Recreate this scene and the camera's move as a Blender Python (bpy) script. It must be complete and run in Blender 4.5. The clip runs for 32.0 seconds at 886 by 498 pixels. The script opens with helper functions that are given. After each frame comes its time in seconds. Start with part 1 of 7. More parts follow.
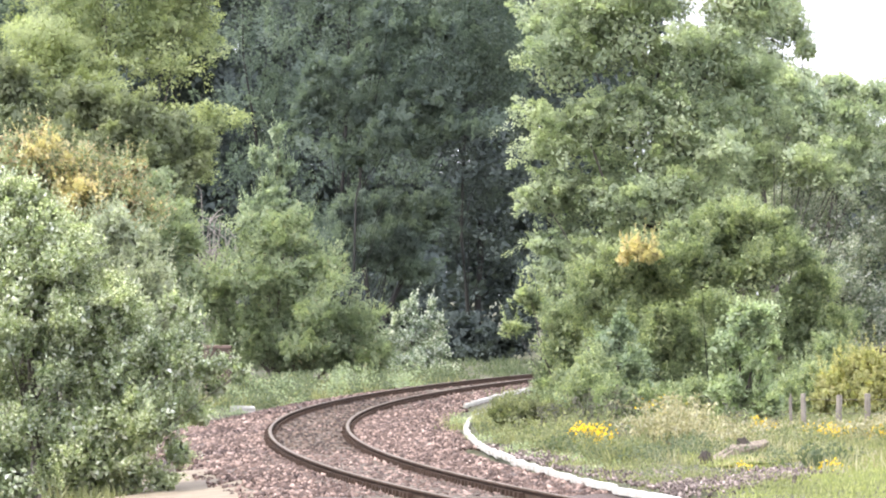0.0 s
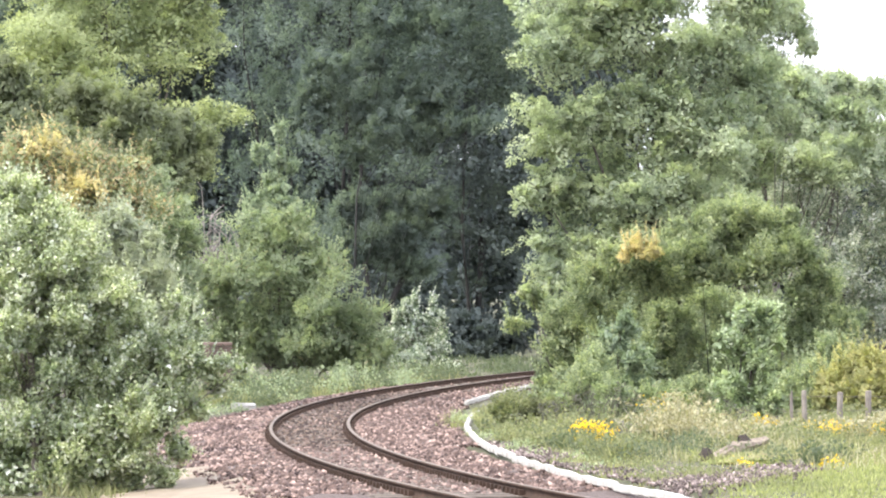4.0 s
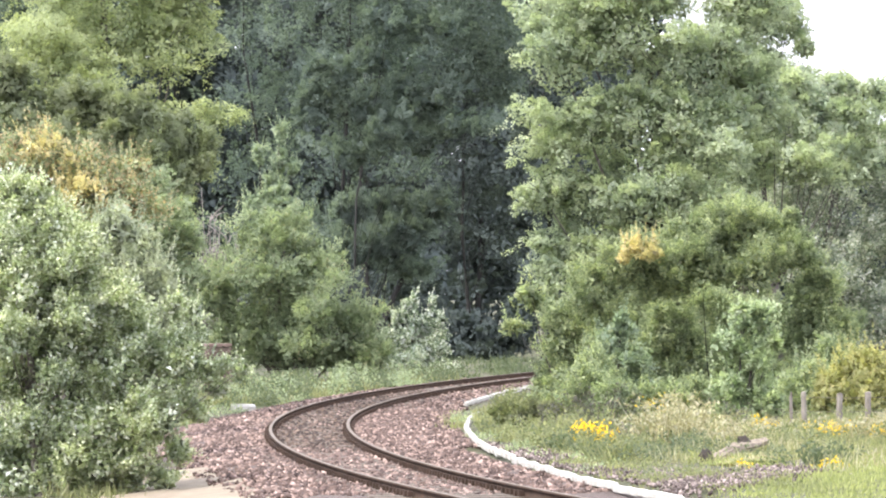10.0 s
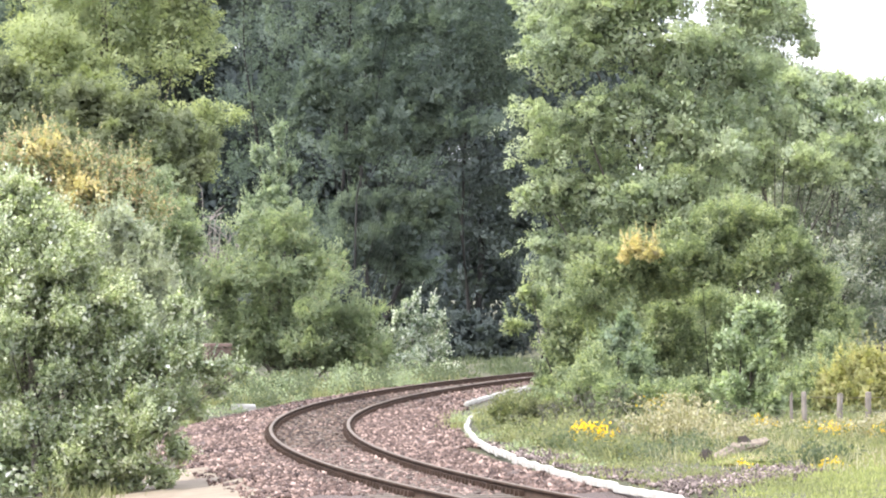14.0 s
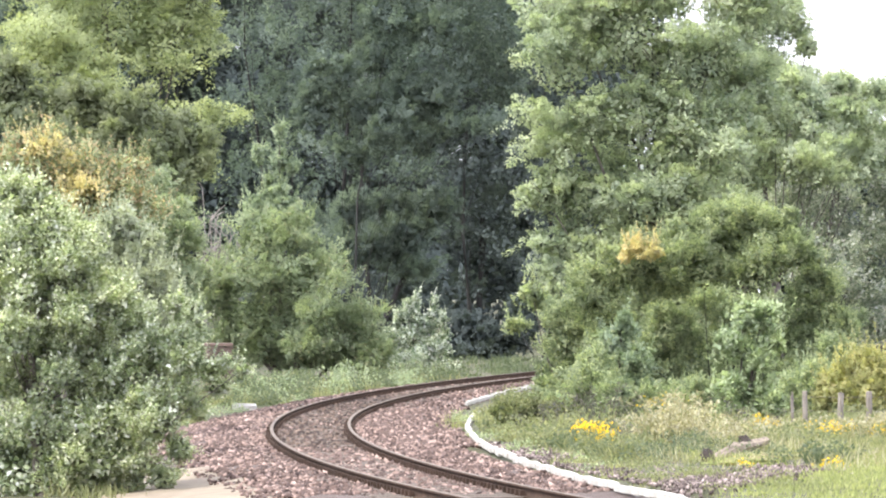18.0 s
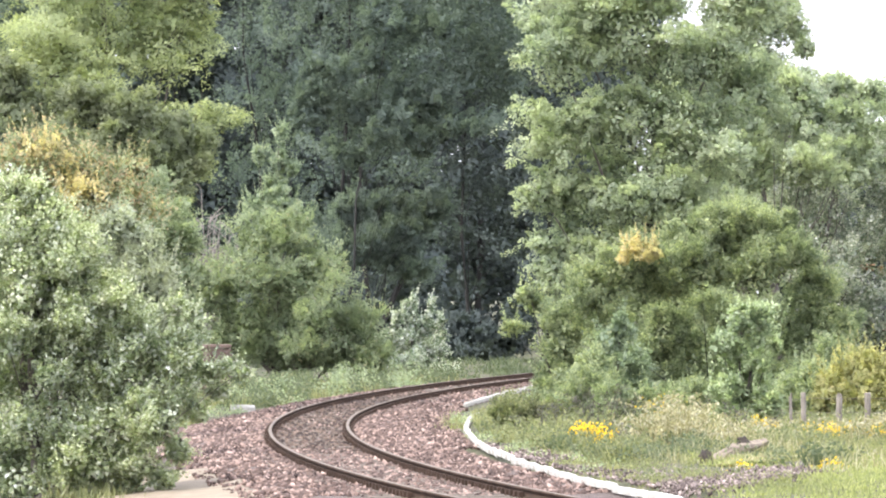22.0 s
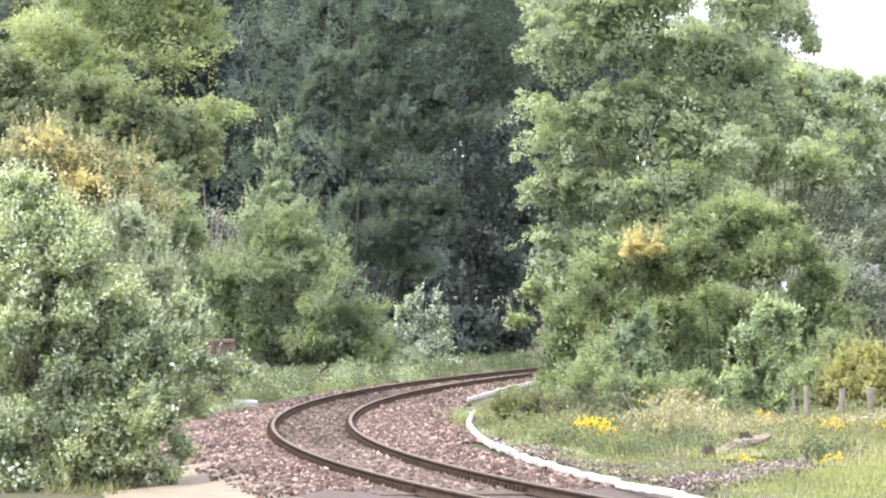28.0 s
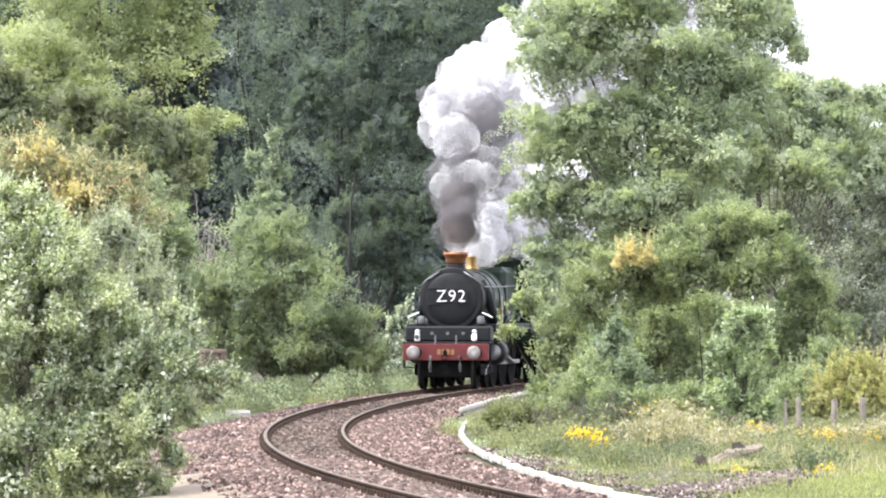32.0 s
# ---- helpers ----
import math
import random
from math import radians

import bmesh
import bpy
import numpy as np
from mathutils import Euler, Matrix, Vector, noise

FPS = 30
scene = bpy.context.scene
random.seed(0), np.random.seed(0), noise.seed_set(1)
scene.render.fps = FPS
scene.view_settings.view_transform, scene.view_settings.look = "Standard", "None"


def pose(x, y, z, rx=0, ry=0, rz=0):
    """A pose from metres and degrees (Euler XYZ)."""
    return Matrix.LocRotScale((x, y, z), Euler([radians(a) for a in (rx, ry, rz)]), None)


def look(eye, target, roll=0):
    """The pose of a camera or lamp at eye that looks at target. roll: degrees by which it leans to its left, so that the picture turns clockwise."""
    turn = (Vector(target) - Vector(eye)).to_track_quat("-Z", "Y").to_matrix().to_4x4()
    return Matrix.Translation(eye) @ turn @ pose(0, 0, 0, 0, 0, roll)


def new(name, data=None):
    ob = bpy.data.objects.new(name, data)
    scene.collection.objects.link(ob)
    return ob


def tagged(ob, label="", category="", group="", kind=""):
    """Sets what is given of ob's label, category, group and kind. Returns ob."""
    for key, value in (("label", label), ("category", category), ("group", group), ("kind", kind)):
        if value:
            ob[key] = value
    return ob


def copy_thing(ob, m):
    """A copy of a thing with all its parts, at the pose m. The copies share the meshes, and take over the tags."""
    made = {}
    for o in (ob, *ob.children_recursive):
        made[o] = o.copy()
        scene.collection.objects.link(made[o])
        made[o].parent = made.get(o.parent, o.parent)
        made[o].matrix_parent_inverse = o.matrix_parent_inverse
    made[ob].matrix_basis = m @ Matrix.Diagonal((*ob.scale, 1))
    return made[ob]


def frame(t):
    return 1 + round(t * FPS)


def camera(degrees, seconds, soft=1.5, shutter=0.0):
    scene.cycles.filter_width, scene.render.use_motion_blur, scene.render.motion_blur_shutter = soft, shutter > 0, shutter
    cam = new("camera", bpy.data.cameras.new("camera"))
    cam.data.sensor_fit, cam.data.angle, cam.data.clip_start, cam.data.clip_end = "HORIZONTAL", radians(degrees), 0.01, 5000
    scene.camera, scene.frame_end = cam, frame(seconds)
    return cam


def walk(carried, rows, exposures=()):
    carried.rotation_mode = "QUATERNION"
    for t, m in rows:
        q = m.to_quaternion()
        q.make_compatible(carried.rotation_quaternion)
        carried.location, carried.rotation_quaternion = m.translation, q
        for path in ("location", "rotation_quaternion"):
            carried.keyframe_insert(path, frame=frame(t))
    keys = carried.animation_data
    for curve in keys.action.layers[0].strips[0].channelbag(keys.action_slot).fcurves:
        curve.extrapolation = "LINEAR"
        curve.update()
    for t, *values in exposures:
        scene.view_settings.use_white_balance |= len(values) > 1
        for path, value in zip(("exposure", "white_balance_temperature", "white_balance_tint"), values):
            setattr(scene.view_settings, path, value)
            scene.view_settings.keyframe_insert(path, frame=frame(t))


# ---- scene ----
EYE = 2.614
cam = camera(9.435, 32.0, soft=2.0)
# seconds, turn to the left and tilt up in degrees: a tripod head shaken by the wind
PAN = [(0, 0.0000, 0.4765), (0.5, 0.0039, 0.4674), (1, 0.0026, 0.4634), (1.5, -0.0054, 0.4660), (2, -0.0067, 0.4474), (2.5, 0.0118, 0.4289), (3, 0.0105, 0.4423), (3.5, 0.0105, 0.4461), (5.5, 0.0000, 0.4383), (6, 0.0026, 0.4383), (6.5, 0.0118, 0.4396), (7, 0.0065, 0.4474), (7.5, 0.0039, 0.4474), (8, 0.0118, 0.4423), (8.5, 0.0078, 0.4370), (9, -0.0053, 0.4474), (9.5, 0.0026, 0.4580), (10, 0.0053, 0.4566), (10.5, 0.0052, 0.4647), (11, 0.0039, 0.4474), (11.5, 0.0052, 0.4527), (12, 0.0039, 0.4460), (12.5, 0.0039, 0.4566), (13, 0.0131, 0.4566), (13.5, 0.0131, 0.4409), (14, 0.0079, 0.4566), (14.5, -0.0053, 0.4566), (16.5, 0.0118, 0.4487), (17, 0.0118, 0.4448), (17.5, 0.0118, 0.4410), (18, 0.0170, 0.4514), (18.5, 0.0092, 0.4752), (19, -0.0053, 0.4844), (19.5, 0.0131, 0.4647), (20, 0.0145, 0.4712), (20.5, -0.0040, 0.4647), (21, 0.0105, 0.4647), (21.5, 0.0159, 0.4474), (22, 0.0012, 0.4660), (22.5, -0.0028, 0.4752), (23, 0.0026, 0.4818), (23.5, 0.0131, 0.4831), (24, 0.0211, 0.4831), (24.5, 0.0039, 0.4871), (25, 0.0012, 0.4911), (25.5, -0.0053, 0.4925), (27.5, 0.0224, 0.4053), (28, 0.0302, 0.4119), (28.5, 0.0039, 0.4422), (29, -0.0027, 0.4487), (29.5, 0.0039, 0.4474), (30, 0.0039, 0.4660), (30.5, -0.0146, 0.4752), (31, -0.0331, 0.4844), (31.5, -0.0423, 0.4938), (32, -0.0515, 0.5214)]
walk(cam, [(t, pose(0, 0, EYE, 90 + tilt, 0, turn)) for t, turn, tilt in PAN])

# ---- light ----
SUN_EL, SUN_AZ = 57, -118          # elevation; bearing from +y, clockwise
world = bpy.data.worlds.new("sky")
scene.world = world
world.use_nodes = True
wn = world.node_tree
sky = wn.nodes.new("ShaderNodeTexSky")
sky.sky_type, sky.sun_disc = "NISHITA", False
sky.sun_elevation, sky.sun_rotation = radians(SUN_EL), radians(SUN_AZ)
sky.air_density, sky.dust_density, sky.ozone_density = 1.0, 5.0, 1.0
wn.nodes["Background"].inputs[1].default_value = 0.15
# thin bright cloud over the whole sky
cloud = wn.nodes.new("ShaderNodeTexNoise")
cloud.inputs["Scale"].default_value, cloud.inputs["Detail"].default_value = 2.2, 5
veil = wn.nodes.new("ShaderNodeMixRGB")
veil.inputs[2].default_value = (8.15, 8.2, 9.4, 1)
cover = wn.nodes.new("ShaderNodeMapRange")
for key, value in (("From Min", 0.3), ("From Max", 0.6), ("To Min", 0.72), ("To Max", 1.0)):
    cover.inputs[key].default_value = value
wn.links.new(cloud.outputs[0], cover.inputs["Value"])
wn.links.new(cover.outputs[0], veil.inputs[0])
wn.links.new(sky.outputs[0], veil.inputs[1])
wn.links.new(veil.outputs[0], wn.nodes["Background"].inputs[0])
sun = new("sun", bpy.data.lights.new("sun", "SUN"))
sun.data.energy, sun.data.angle, sun.data.color = 2.25, radians(8), (1.0, 0.95, 0.89)
az, el = radians(SUN_AZ), radians(SUN_EL)
sun.matrix_world = look((0, 0, 0), (-math.sin(az) * math.cos(el), -math.cos(az) * math.cos(el), -math.sin(el)))
scene.view_settings.exposure = 1.42


# ---- materials ----
def material(name):
    m = bpy.data.materials.new(name)
    m.use_nodes = True
    nt = m.node_tree
    return m, nt, nt.nodes["Principled BSDF"]


def ramp(nt, fac, stops):
    r = nt.nodes.new("ShaderNodeValToRGB")
    while len(r.color_ramp.elements) < len(stops):
        r.color_ramp.elements.new(0.5)
    for e, (p, c) in zip(r.color_ramp.elements, stops):
        e.position, e.color = p, (*c, 1)
    nt.links.new(fac, r.inputs[0])
    return r.outputs[0]


def mix(nt, fac, a, b, mode="MIX"):
    n = nt.nodes.new("ShaderNodeMixRGB")
    n.blend_type = mode
    for k, v in ((0, fac), (1, a), (2, b)):
        if isinstance(v, (int, float)):
            n.inputs[k].default_value = v
        elif isinstance(v, tuple):
            n.inputs[k].default_value = (*v, 1)
        else:
            nt.links.new(v, n.inputs[k])
    return n.outputs[0]


def noise_tex(nt, scale, detail=4, rough=0.6, space="Object"):
    c = nt.nodes.new("ShaderNodeTexCoord")
    n = nt.nodes.new("ShaderNodeTexNoise")
    n.inputs["Scale"].default_value, n.inputs["Detail"].default_value, n.inputs["Roughness"].default_value = scale, detail, rough
    nt.links.new(c.outputs[space], n.inputs["Vector"])
    return n.outputs[0]


def bump(nt, bsdf, height, strength, dist=0.02):
    b = nt.nodes.new("ShaderNodeBump")
    b.inputs["Strength"].default_value, b.inputs["Distance"].default_value = strength, dist
    nt.links.new(height, b.inputs["Height"])
    nt.links.new(b.outputs[0], bsdf.inputs["Normal"])


def plain(name, stops, rough, metal=0.0, scale=6.0, bumpy=0.15, spec=0.4, random_island=False):
    """A surface with stains and grain: colours along a noise, at two scales."""
    m, nt, p = material(name)
    big, fine = noise_tex(nt, scale), noise_tex(nt, scale * 11, 3)
    col = ramp(nt, big, stops)
    col = mix(nt, 0.35, col, mix(nt, fine, (0.25, 0.25, 0.25), (1.0, 1.0, 1.0)), "MULTIPLY") if metal < 0.5 else col
    if random_island:
        g = nt.nodes.new("ShaderNodeNewGeometry")
        col = mix(nt, 1.0, col, ramp(nt, g.outputs["Random Per Island"], [(0, (0.3, 0.25, 0.24)), (0.45, (0.8, 0.73, 0.7)), (0.8, (1.5, 1.4, 1.34)), (1, (2.8, 2.7, 2.6))]), "MULTIPLY")
    nt.links.new(col, p.inputs["Base Color"])
    p.inputs["Roughness"].default_value, p.inputs["Metallic"].default_value = rough, metal
    p.inputs["Specular IOR Level"].default_value = spec
    if bumpy:
        bump(nt, p, fine, bumpy)
    return m


def leafy(name, dark, mid, light, see=0.5, gloss=0.65, patch=0.7, odd=None, odd_at=0.93, even=0.7, shine=0.3):
    """Leaves: every leaf its own tone, patches of tone over the crown, light through the blade."""
    m, nt, p = material(name)
    g = nt.nodes.new("ShaderNodeNewGeometry")
    stops = [(0, dark), (0.45, mid), (0.9, light)]
    if odd:
        stops = [(0, dark), (0.45, mid), (odd_at - 0.02, light), (odd_at, odd)]
    one = ramp(nt, g.outputs["Random Per Island"], stops)
    one = mix(nt, even, one, mid)
    tone = ramp(nt, noise_tex(nt, patch, 3), [(0.3, (0.8, 0.84, 0.95)), (0.7, (1.2, 1.17, 1.18))])
    spray = ramp(nt, noise_tex(nt, patch * 6, 2), [(0.35, (0.78, 0.8, 0.84)), (0.65, (1.28, 1.26, 1.26))])
    col = mix(nt, 1.0, mix(nt, 1.0, one, tone, "MULTIPLY"), spray, "MULTIPLY")
    nt.links.new(col, p.inputs["Base Color"])
    p.inputs["Roughness"].default_value = gloss
    p.inputs["Specular IOR Level"].default_value = shine
    t = nt.nodes.new("ShaderNodeBsdfTranslucent")
    nt.links.new(mix(nt, 1.0, col, (1.15, 1.2, 0.8), "MULTIPLY"), t.inputs[0])
    s = nt.nodes.new("ShaderNodeMixShader")
    s.inputs[0].default_value = see
    nt.links.new(p.outputs[0], s.inputs[1])
    nt.links.new(t.outputs[0], s.inputs[2])
    nt.links.new(s.outputs[0], nt.nodes["Material Output"].inputs[0])
    return m


BARK = plain("bark", [(0.3, (0.07, 0.06, 0.05)), (0.7, (0.16, 0.14, 0.12))], 0.9, scale=3, bumpy=0.6)
# darker copy of the bark: shade put into the tone so stems recede
SHADEBARK = plain("shaded_bark", [(0.3, (0.022, 0.022, 0.02)), (0.7, (0.045, 0.043, 0.04))], 0.95, scale=3, bumpy=0.6)
DEADWOOD = plain("dead_wood", [(0.3, (0.2, 0.18, 0.16)), (0.7, (0.36, 0.33, 0.3))], 0.9, scale=4, bumpy=0.5)
# silver-green leaves; the whitish last stop is painted sparkle
L_SILVER = leafy("leaf_silver_green", (0.151, 0.189, 0.125), (0.266, 0.309, 0.215), (0.657, 0.641, 0.582), even=0.3)
L_GREY = leafy("leaf_grey_willow", (0.22, 0.26, 0.18), (0.37, 0.405, 0.29), (0.58, 0.6, 0.47))
L_YELLOW = leafy("leaf_yellow_green", (0.248, 0.290, 0.133), (0.354, 0.400, 0.202), (0.451, 0.488, 0.276), see=0.45, even=0.85)
L_AUTUMN = leafy("leaf_turning", (0.183, 0.229, 0.118), (0.313, 0.349, 0.191), (0.454, 0.436, 0.262), see=0.42, odd=(0.604, 0.388, 0.230), odd_at=0.76, even=0.35)
L_ORANGE = leafy("leaf_orange", (0.460, 0.380, 0.179), (0.552, 0.480, 0.252), (0.626, 0.570, 0.336), even=0.6)
L_MID = leafy("leaf_hawthorn", (0.170, 0.218, 0.132), (0.262, 0.315, 0.184), (0.402, 0.437, 0.292), odd=(0.443, 0.297, 0.212), odd_at=0.95)
# dull olive; under the willow and inside the bush it stands for shade
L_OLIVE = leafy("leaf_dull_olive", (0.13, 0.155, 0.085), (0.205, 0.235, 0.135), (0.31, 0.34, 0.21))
# the near-white stops paint glints on single leaves
L_THORN = leafy("leaf_hawthorn_glints", (0.213, 0.269, 0.138), (0.380, 0.437, 0.241), (0.800, 0.800, 0.660), even=0.2, odd=(0.880, 0.880, 0.820), odd_at=0.94, gloss=0.5, shine=0.5)
# dark oak green, deepened partly to carry the shade of the wood
L_DARK = leafy("leaf_dark_shaded_wood", (0.09, 0.12, 0.1), (0.132, 0.168, 0.138), (0.235, 0.285, 0.225), see=0.5, patch=0.35, even=0.75, shine=0.15)
L_TALL = leafy("leaf_tall_ash", (0.2, 0.26, 0.165), (0.38, 0.435, 0.285), (0.58, 0.62, 0.43), patch=0.5, even=0.6)
L_BUSH = leafy("leaf_bush", (0.125, 0.172, 0.1), (0.26, 0.31, 0.168), (0.56, 0.59, 0.33), even=0.5)
L_SAP = leafy("leaf_pale_ash", (0.22, 0.285, 0.16), (0.37, 0.445, 0.255), (0.66, 0.69, 0.5), even=0.5)
L_GREYASH = leafy("leaf_blue_green", (0.15, 0.2, 0.13), (0.25, 0.31, 0.2), (0.48, 0.53, 0.38), even=0.5)
# dark green leaves: the wood's deep shade is put into the colour
L_SHADE = leafy("leaf_wood_shade", (0.05, 0.064, 0.058), (0.078, 0.098, 0.088), (0.125, 0.152, 0.132), see=0.3, patch=0.35, even=0.75, shine=0.2)
L_PALE = leafy("leaf_white_underside", (0.159, 0.214, 0.141), (0.27, 0.33, 0.21), (0.85, 0.85, 0.8), even=0.1)
L_GOLD = leafy("leaf_goldenrod", (0.235, 0.260, 0.101), (0.386, 0.386, 0.168), (0.605, 0.529, 0.252), even=0.5)
GRASS = leafy("grass_blade", (0.123, 0.135, 0.057), (0.205, 0.217, 0.098), (0.344, 0.336, 0.180), patch=0.9, even=0.35)
LAWN = leafy("short_grass", (0.160, 0.185, 0.067), (0.252, 0.281, 0.105), (0.395, 0.403, 0.193), patch=1.2, even=0.4)
STRAW = leafy("dry_grass", (0.190, 0.177, 0.088), (0.313, 0.286, 0.163), (0.530, 0.503, 0.374), patch=0.8, even=0.3)
PETAL = leafy("yellow_petal", (0.62, 0.40, 0.015), (0.75, 0.5, 0.02), (0.85, 0.62, 0.05), see=0.3)
L_WEED = leafy("leaf_weed", (0.096, 0.116, 0.052), (0.168, 0.188, 0.088), (0.296, 0.296, 0.152), even=0.4)
# weed green darkened to hold the shade under hedge and trees
L_HERB = leafy("leaf_hedge_herb", (0.066, 0.090, 0.048), (0.11, 0.135, 0.074), (0.18, 0.20, 0.115), even=0.4)
STALK = leafy("dead_stalk", (0.07, 0.065, 0.055), (0.11, 0.105, 0.085), (0.18, 0.165, 0.13))
SOIL = plain("soil_and_litter", [(0.35, (0.045, 0.05, 0.025)), (0.52, (0.08, 0.085, 0.04)), (0.68, (0.13, 0.105, 0.07))], 0.95, scale=1.3, bumpy=0.5)
SAND = plain("trodden_earth", [(0.3, (0.19, 0.155, 0.11)), (0.7, (0.27, 0.225, 0.165))], 0.95, scale=2.0, bumpy=0.3)
BED = plain("ballast_bed", [(0.3, (0.07, 0.052, 0.045)), (0.7, (0.15, 0.115, 0.1))], 0.95, scale=9.0, bumpy=0.9)
STONE = plain("ballast_stone", [(0.3, (0.107, 0.077, 0.065)), (0.6, (0.164, 0.125, 0.11)), (0.8, (0.235, 0.197, 0.178))], 0.9, scale=1.5, bumpy=0.2, random_island=True)
OILYSTONE = plain("oily_stone", [(0.3, (0.05, 0.037, 0.029)), (0.7, (0.1, 0.077, 0.062))], 0.9, scale=1.5, bumpy=0.2, random_island=True)
GREYSTONE = plain("grey_rubble_stone", [(0.3, (0.12, 0.1, 0.095)), (0.6, (0.19, 0.165, 0.155)), (0.8, (0.27, 0.245, 0.23))], 0.9, scale=1.5, bumpy=0.2, random_island=True)
DARKBED = plain("oily_ballast", [(0.3, (0.045, 0.034, 0.026)), (0.7, (0.085, 0.064, 0.05))], 0.9, scale=6.0, bumpy=0.9)
RUST = plain("rusty_rail_side", [(0.3, (0.045, 0.032, 0.024)), (0.7, (0.085, 0.056, 0.042))], 0.9, scale=3.0, bumpy=0.3, spec=0.08)
RAILTOP = plain("worn_rail_head", [(0.3, (0.12, 0.095, 0.075)), (0.7, (0.2, 0.17, 0.14))], 0.75, metal=0.1, scale=2.0, bumpy=0, spec=0.15)
TIMBER = plain("weathered_sleeper", [(0.3, (0.09, 0.075, 0.06)), (0.7, (0.17, 0.14, 0.115))], 0.9, scale=4.0, bumpy=0.5)
CONCRETE = plain("pale_concrete", [(0.3, (0.36, 0.35, 0.31)), (0.7, (0.58, 0.56, 0.52))], 0.85, scale=2.5, bumpy=0.25)
BRICK = plain("old_brick", [(0.3, (0.13, 0.09, 0.072)), (0.7, (0.2, 0.145, 0.12))], 0.9, scale=5.0, bumpy=0.4)
POSTWOOD = plain("grey_post_wood", [(0.3, (0.16, 0.14, 0.12)), (0.7, (0.3, 0.27, 0.23))], 0.9, scale=5.0, bumpy=0.5)
LOGWOOD = plain("rotten_log", [(0.3, (0.14, 0.11, 0.08)), (0.7, (0.34, 0.28, 0.21))], 0.9, scale=6.0, bumpy=0.7)
STUBWOOD = plain("dark_log_end", [(0.3, (0.03, 0.025, 0.02)), (0.7, (0.07, 0.055, 0.045))], 0.9, scale=8.0, bumpy=0.5)
WIRE = plain("fence_wire", [(0.3, (0.09, 0.08, 0.07)), (0.7, (0.16, 0.14, 0.12))], 0.8, metal=0.3, scale=5.0, bumpy=0)


# ---- building tools ----
def link_part(name, mesh, mat, parent, label="", smooth=False):
    if mat:
        mesh.materials.append(mat)
    if smooth:
        mesh.polygons.foreach_set("use_smooth", [True] * len(mesh.polygons))
    ob = new(name, mesh)
    ob.parent = parent
    if label:
        tagged(ob, label)
    return ob


def part(name, bm, mat, parent, label="", smooth=False):
    mesh = bpy.data.meshes.new(name)
    bm.to_mesh(mesh)
    bm.free()
    return link_part(name, mesh, mat, parent, label, smooth)


def thing(name, m, label, category, group="", kind=""):
    ob = new(name)
    ob.empty_display_size = 0.2
    ob.matrix_basis = m
    return tagged(ob, label, category, group, kind)


def box(bm, size, at, turn=(0, 0, 0), bevel=0.0):
    m = pose(*at, *turn) @ Matrix.Diagonal((*size, 1))
    vs = bmesh.ops.create_cube(bm, size=1, matrix=m)["verts"]
    if bevel:
        es = list({e for v in vs for e in v.link_edges})
        bmesh.ops.bevel(bm, geom=es, offset=bevel, segments=1, affect="EDGES")
    return bm


def rod(bm, a, b, r1, r2=None, seg=10):
    """A closed tapered bar from a to b."""
    a, b = Vector(a), Vector(b)
    d = b - a
    m = Matrix.Translation((a + b) / 2) @ d.to_track_quat("Z", "Y").to_matrix().to_4x4()
    bmesh.ops.create_cone(bm, cap_ends=True, segments=seg, radius1=r1, radius2=r1 if r2 is None else r2, depth=d.length, matrix=m)
    return bm


def lathe(bm, profile, m=Matrix(), seg=24):
    """Turns (radius, height) pairs about z into a closed body."""
    rings = []
    for r, z in profile:
        rings.append([bm.verts.new(m @ Vector((r * math.cos(2 * math.pi * k / seg), r * math.sin(2 * math.pi * k / seg), z))) for k in range(seg)])
    for a, b in zip(rings, rings[1:]):
        for k in range(seg):
            bm.faces.new((a[k], a[(k + 1) % seg], b[(k + 1) % seg], b[k]))
    bm.faces.new(rings[0][::-1])
    bm.faces.new(rings[-1])
    return bm


def pipe(bm, pts, radii, seg=6):
    """A tapered tube along points."""
    pts = [Vector(p) for p in pts]
    rings = []
    for i, p in enumerate(pts):
        d = (pts[min(i + 1, len(pts) - 1)] - pts[max(i - 1, 0)]).normalized()
        q = d.to_track_quat("Z", "Y")
        rings.append([bm.verts.new(p + q @ Vector((radii[i] * math.cos(2 * math.pi * k / seg), radii[i] * math.sin(2 * math.pi * k / seg), 0))) for k in range(seg)])
    for a, b in zip(rings, rings[1:]):
        for k in range(seg):
            bm.faces.new((a[k], a[(k + 1) % seg], b[(k + 1) % seg], b[k]))
    bm.faces.new(rings[0][::-1])
    bm.faces.new(rings[-1])
    return bm


def raw_mesh(name, co, faces):
    """A mesh from arrays: vertices (n, 3) and faces (m, k)."""
    mesh = bpy.data.meshes.new(name)
    n, (m, k) = len(co), faces.shape
    mesh.vertices.add(n)
    mesh.vertices.foreach_set("co", np.ascontiguousarray(co, dtype=np.float32).ravel())
    mesh.loops.add(m * k)
    mesh.loops.foreach_set("vertex_index", np.ascontiguousarray(faces, dtype=np.int32).ravel())
    mesh.polygons.add(m)
    mesh.polygons.foreach_set("loop_start", np.arange(0, m * k, k, dtype=np.int32))
    mesh.update(calc_edges=True)
    mesh.validate()
    return mesh


def unit(v):
    return v / np.maximum(np.linalg.norm(v, axis=1, keepdims=True), 1e-9)


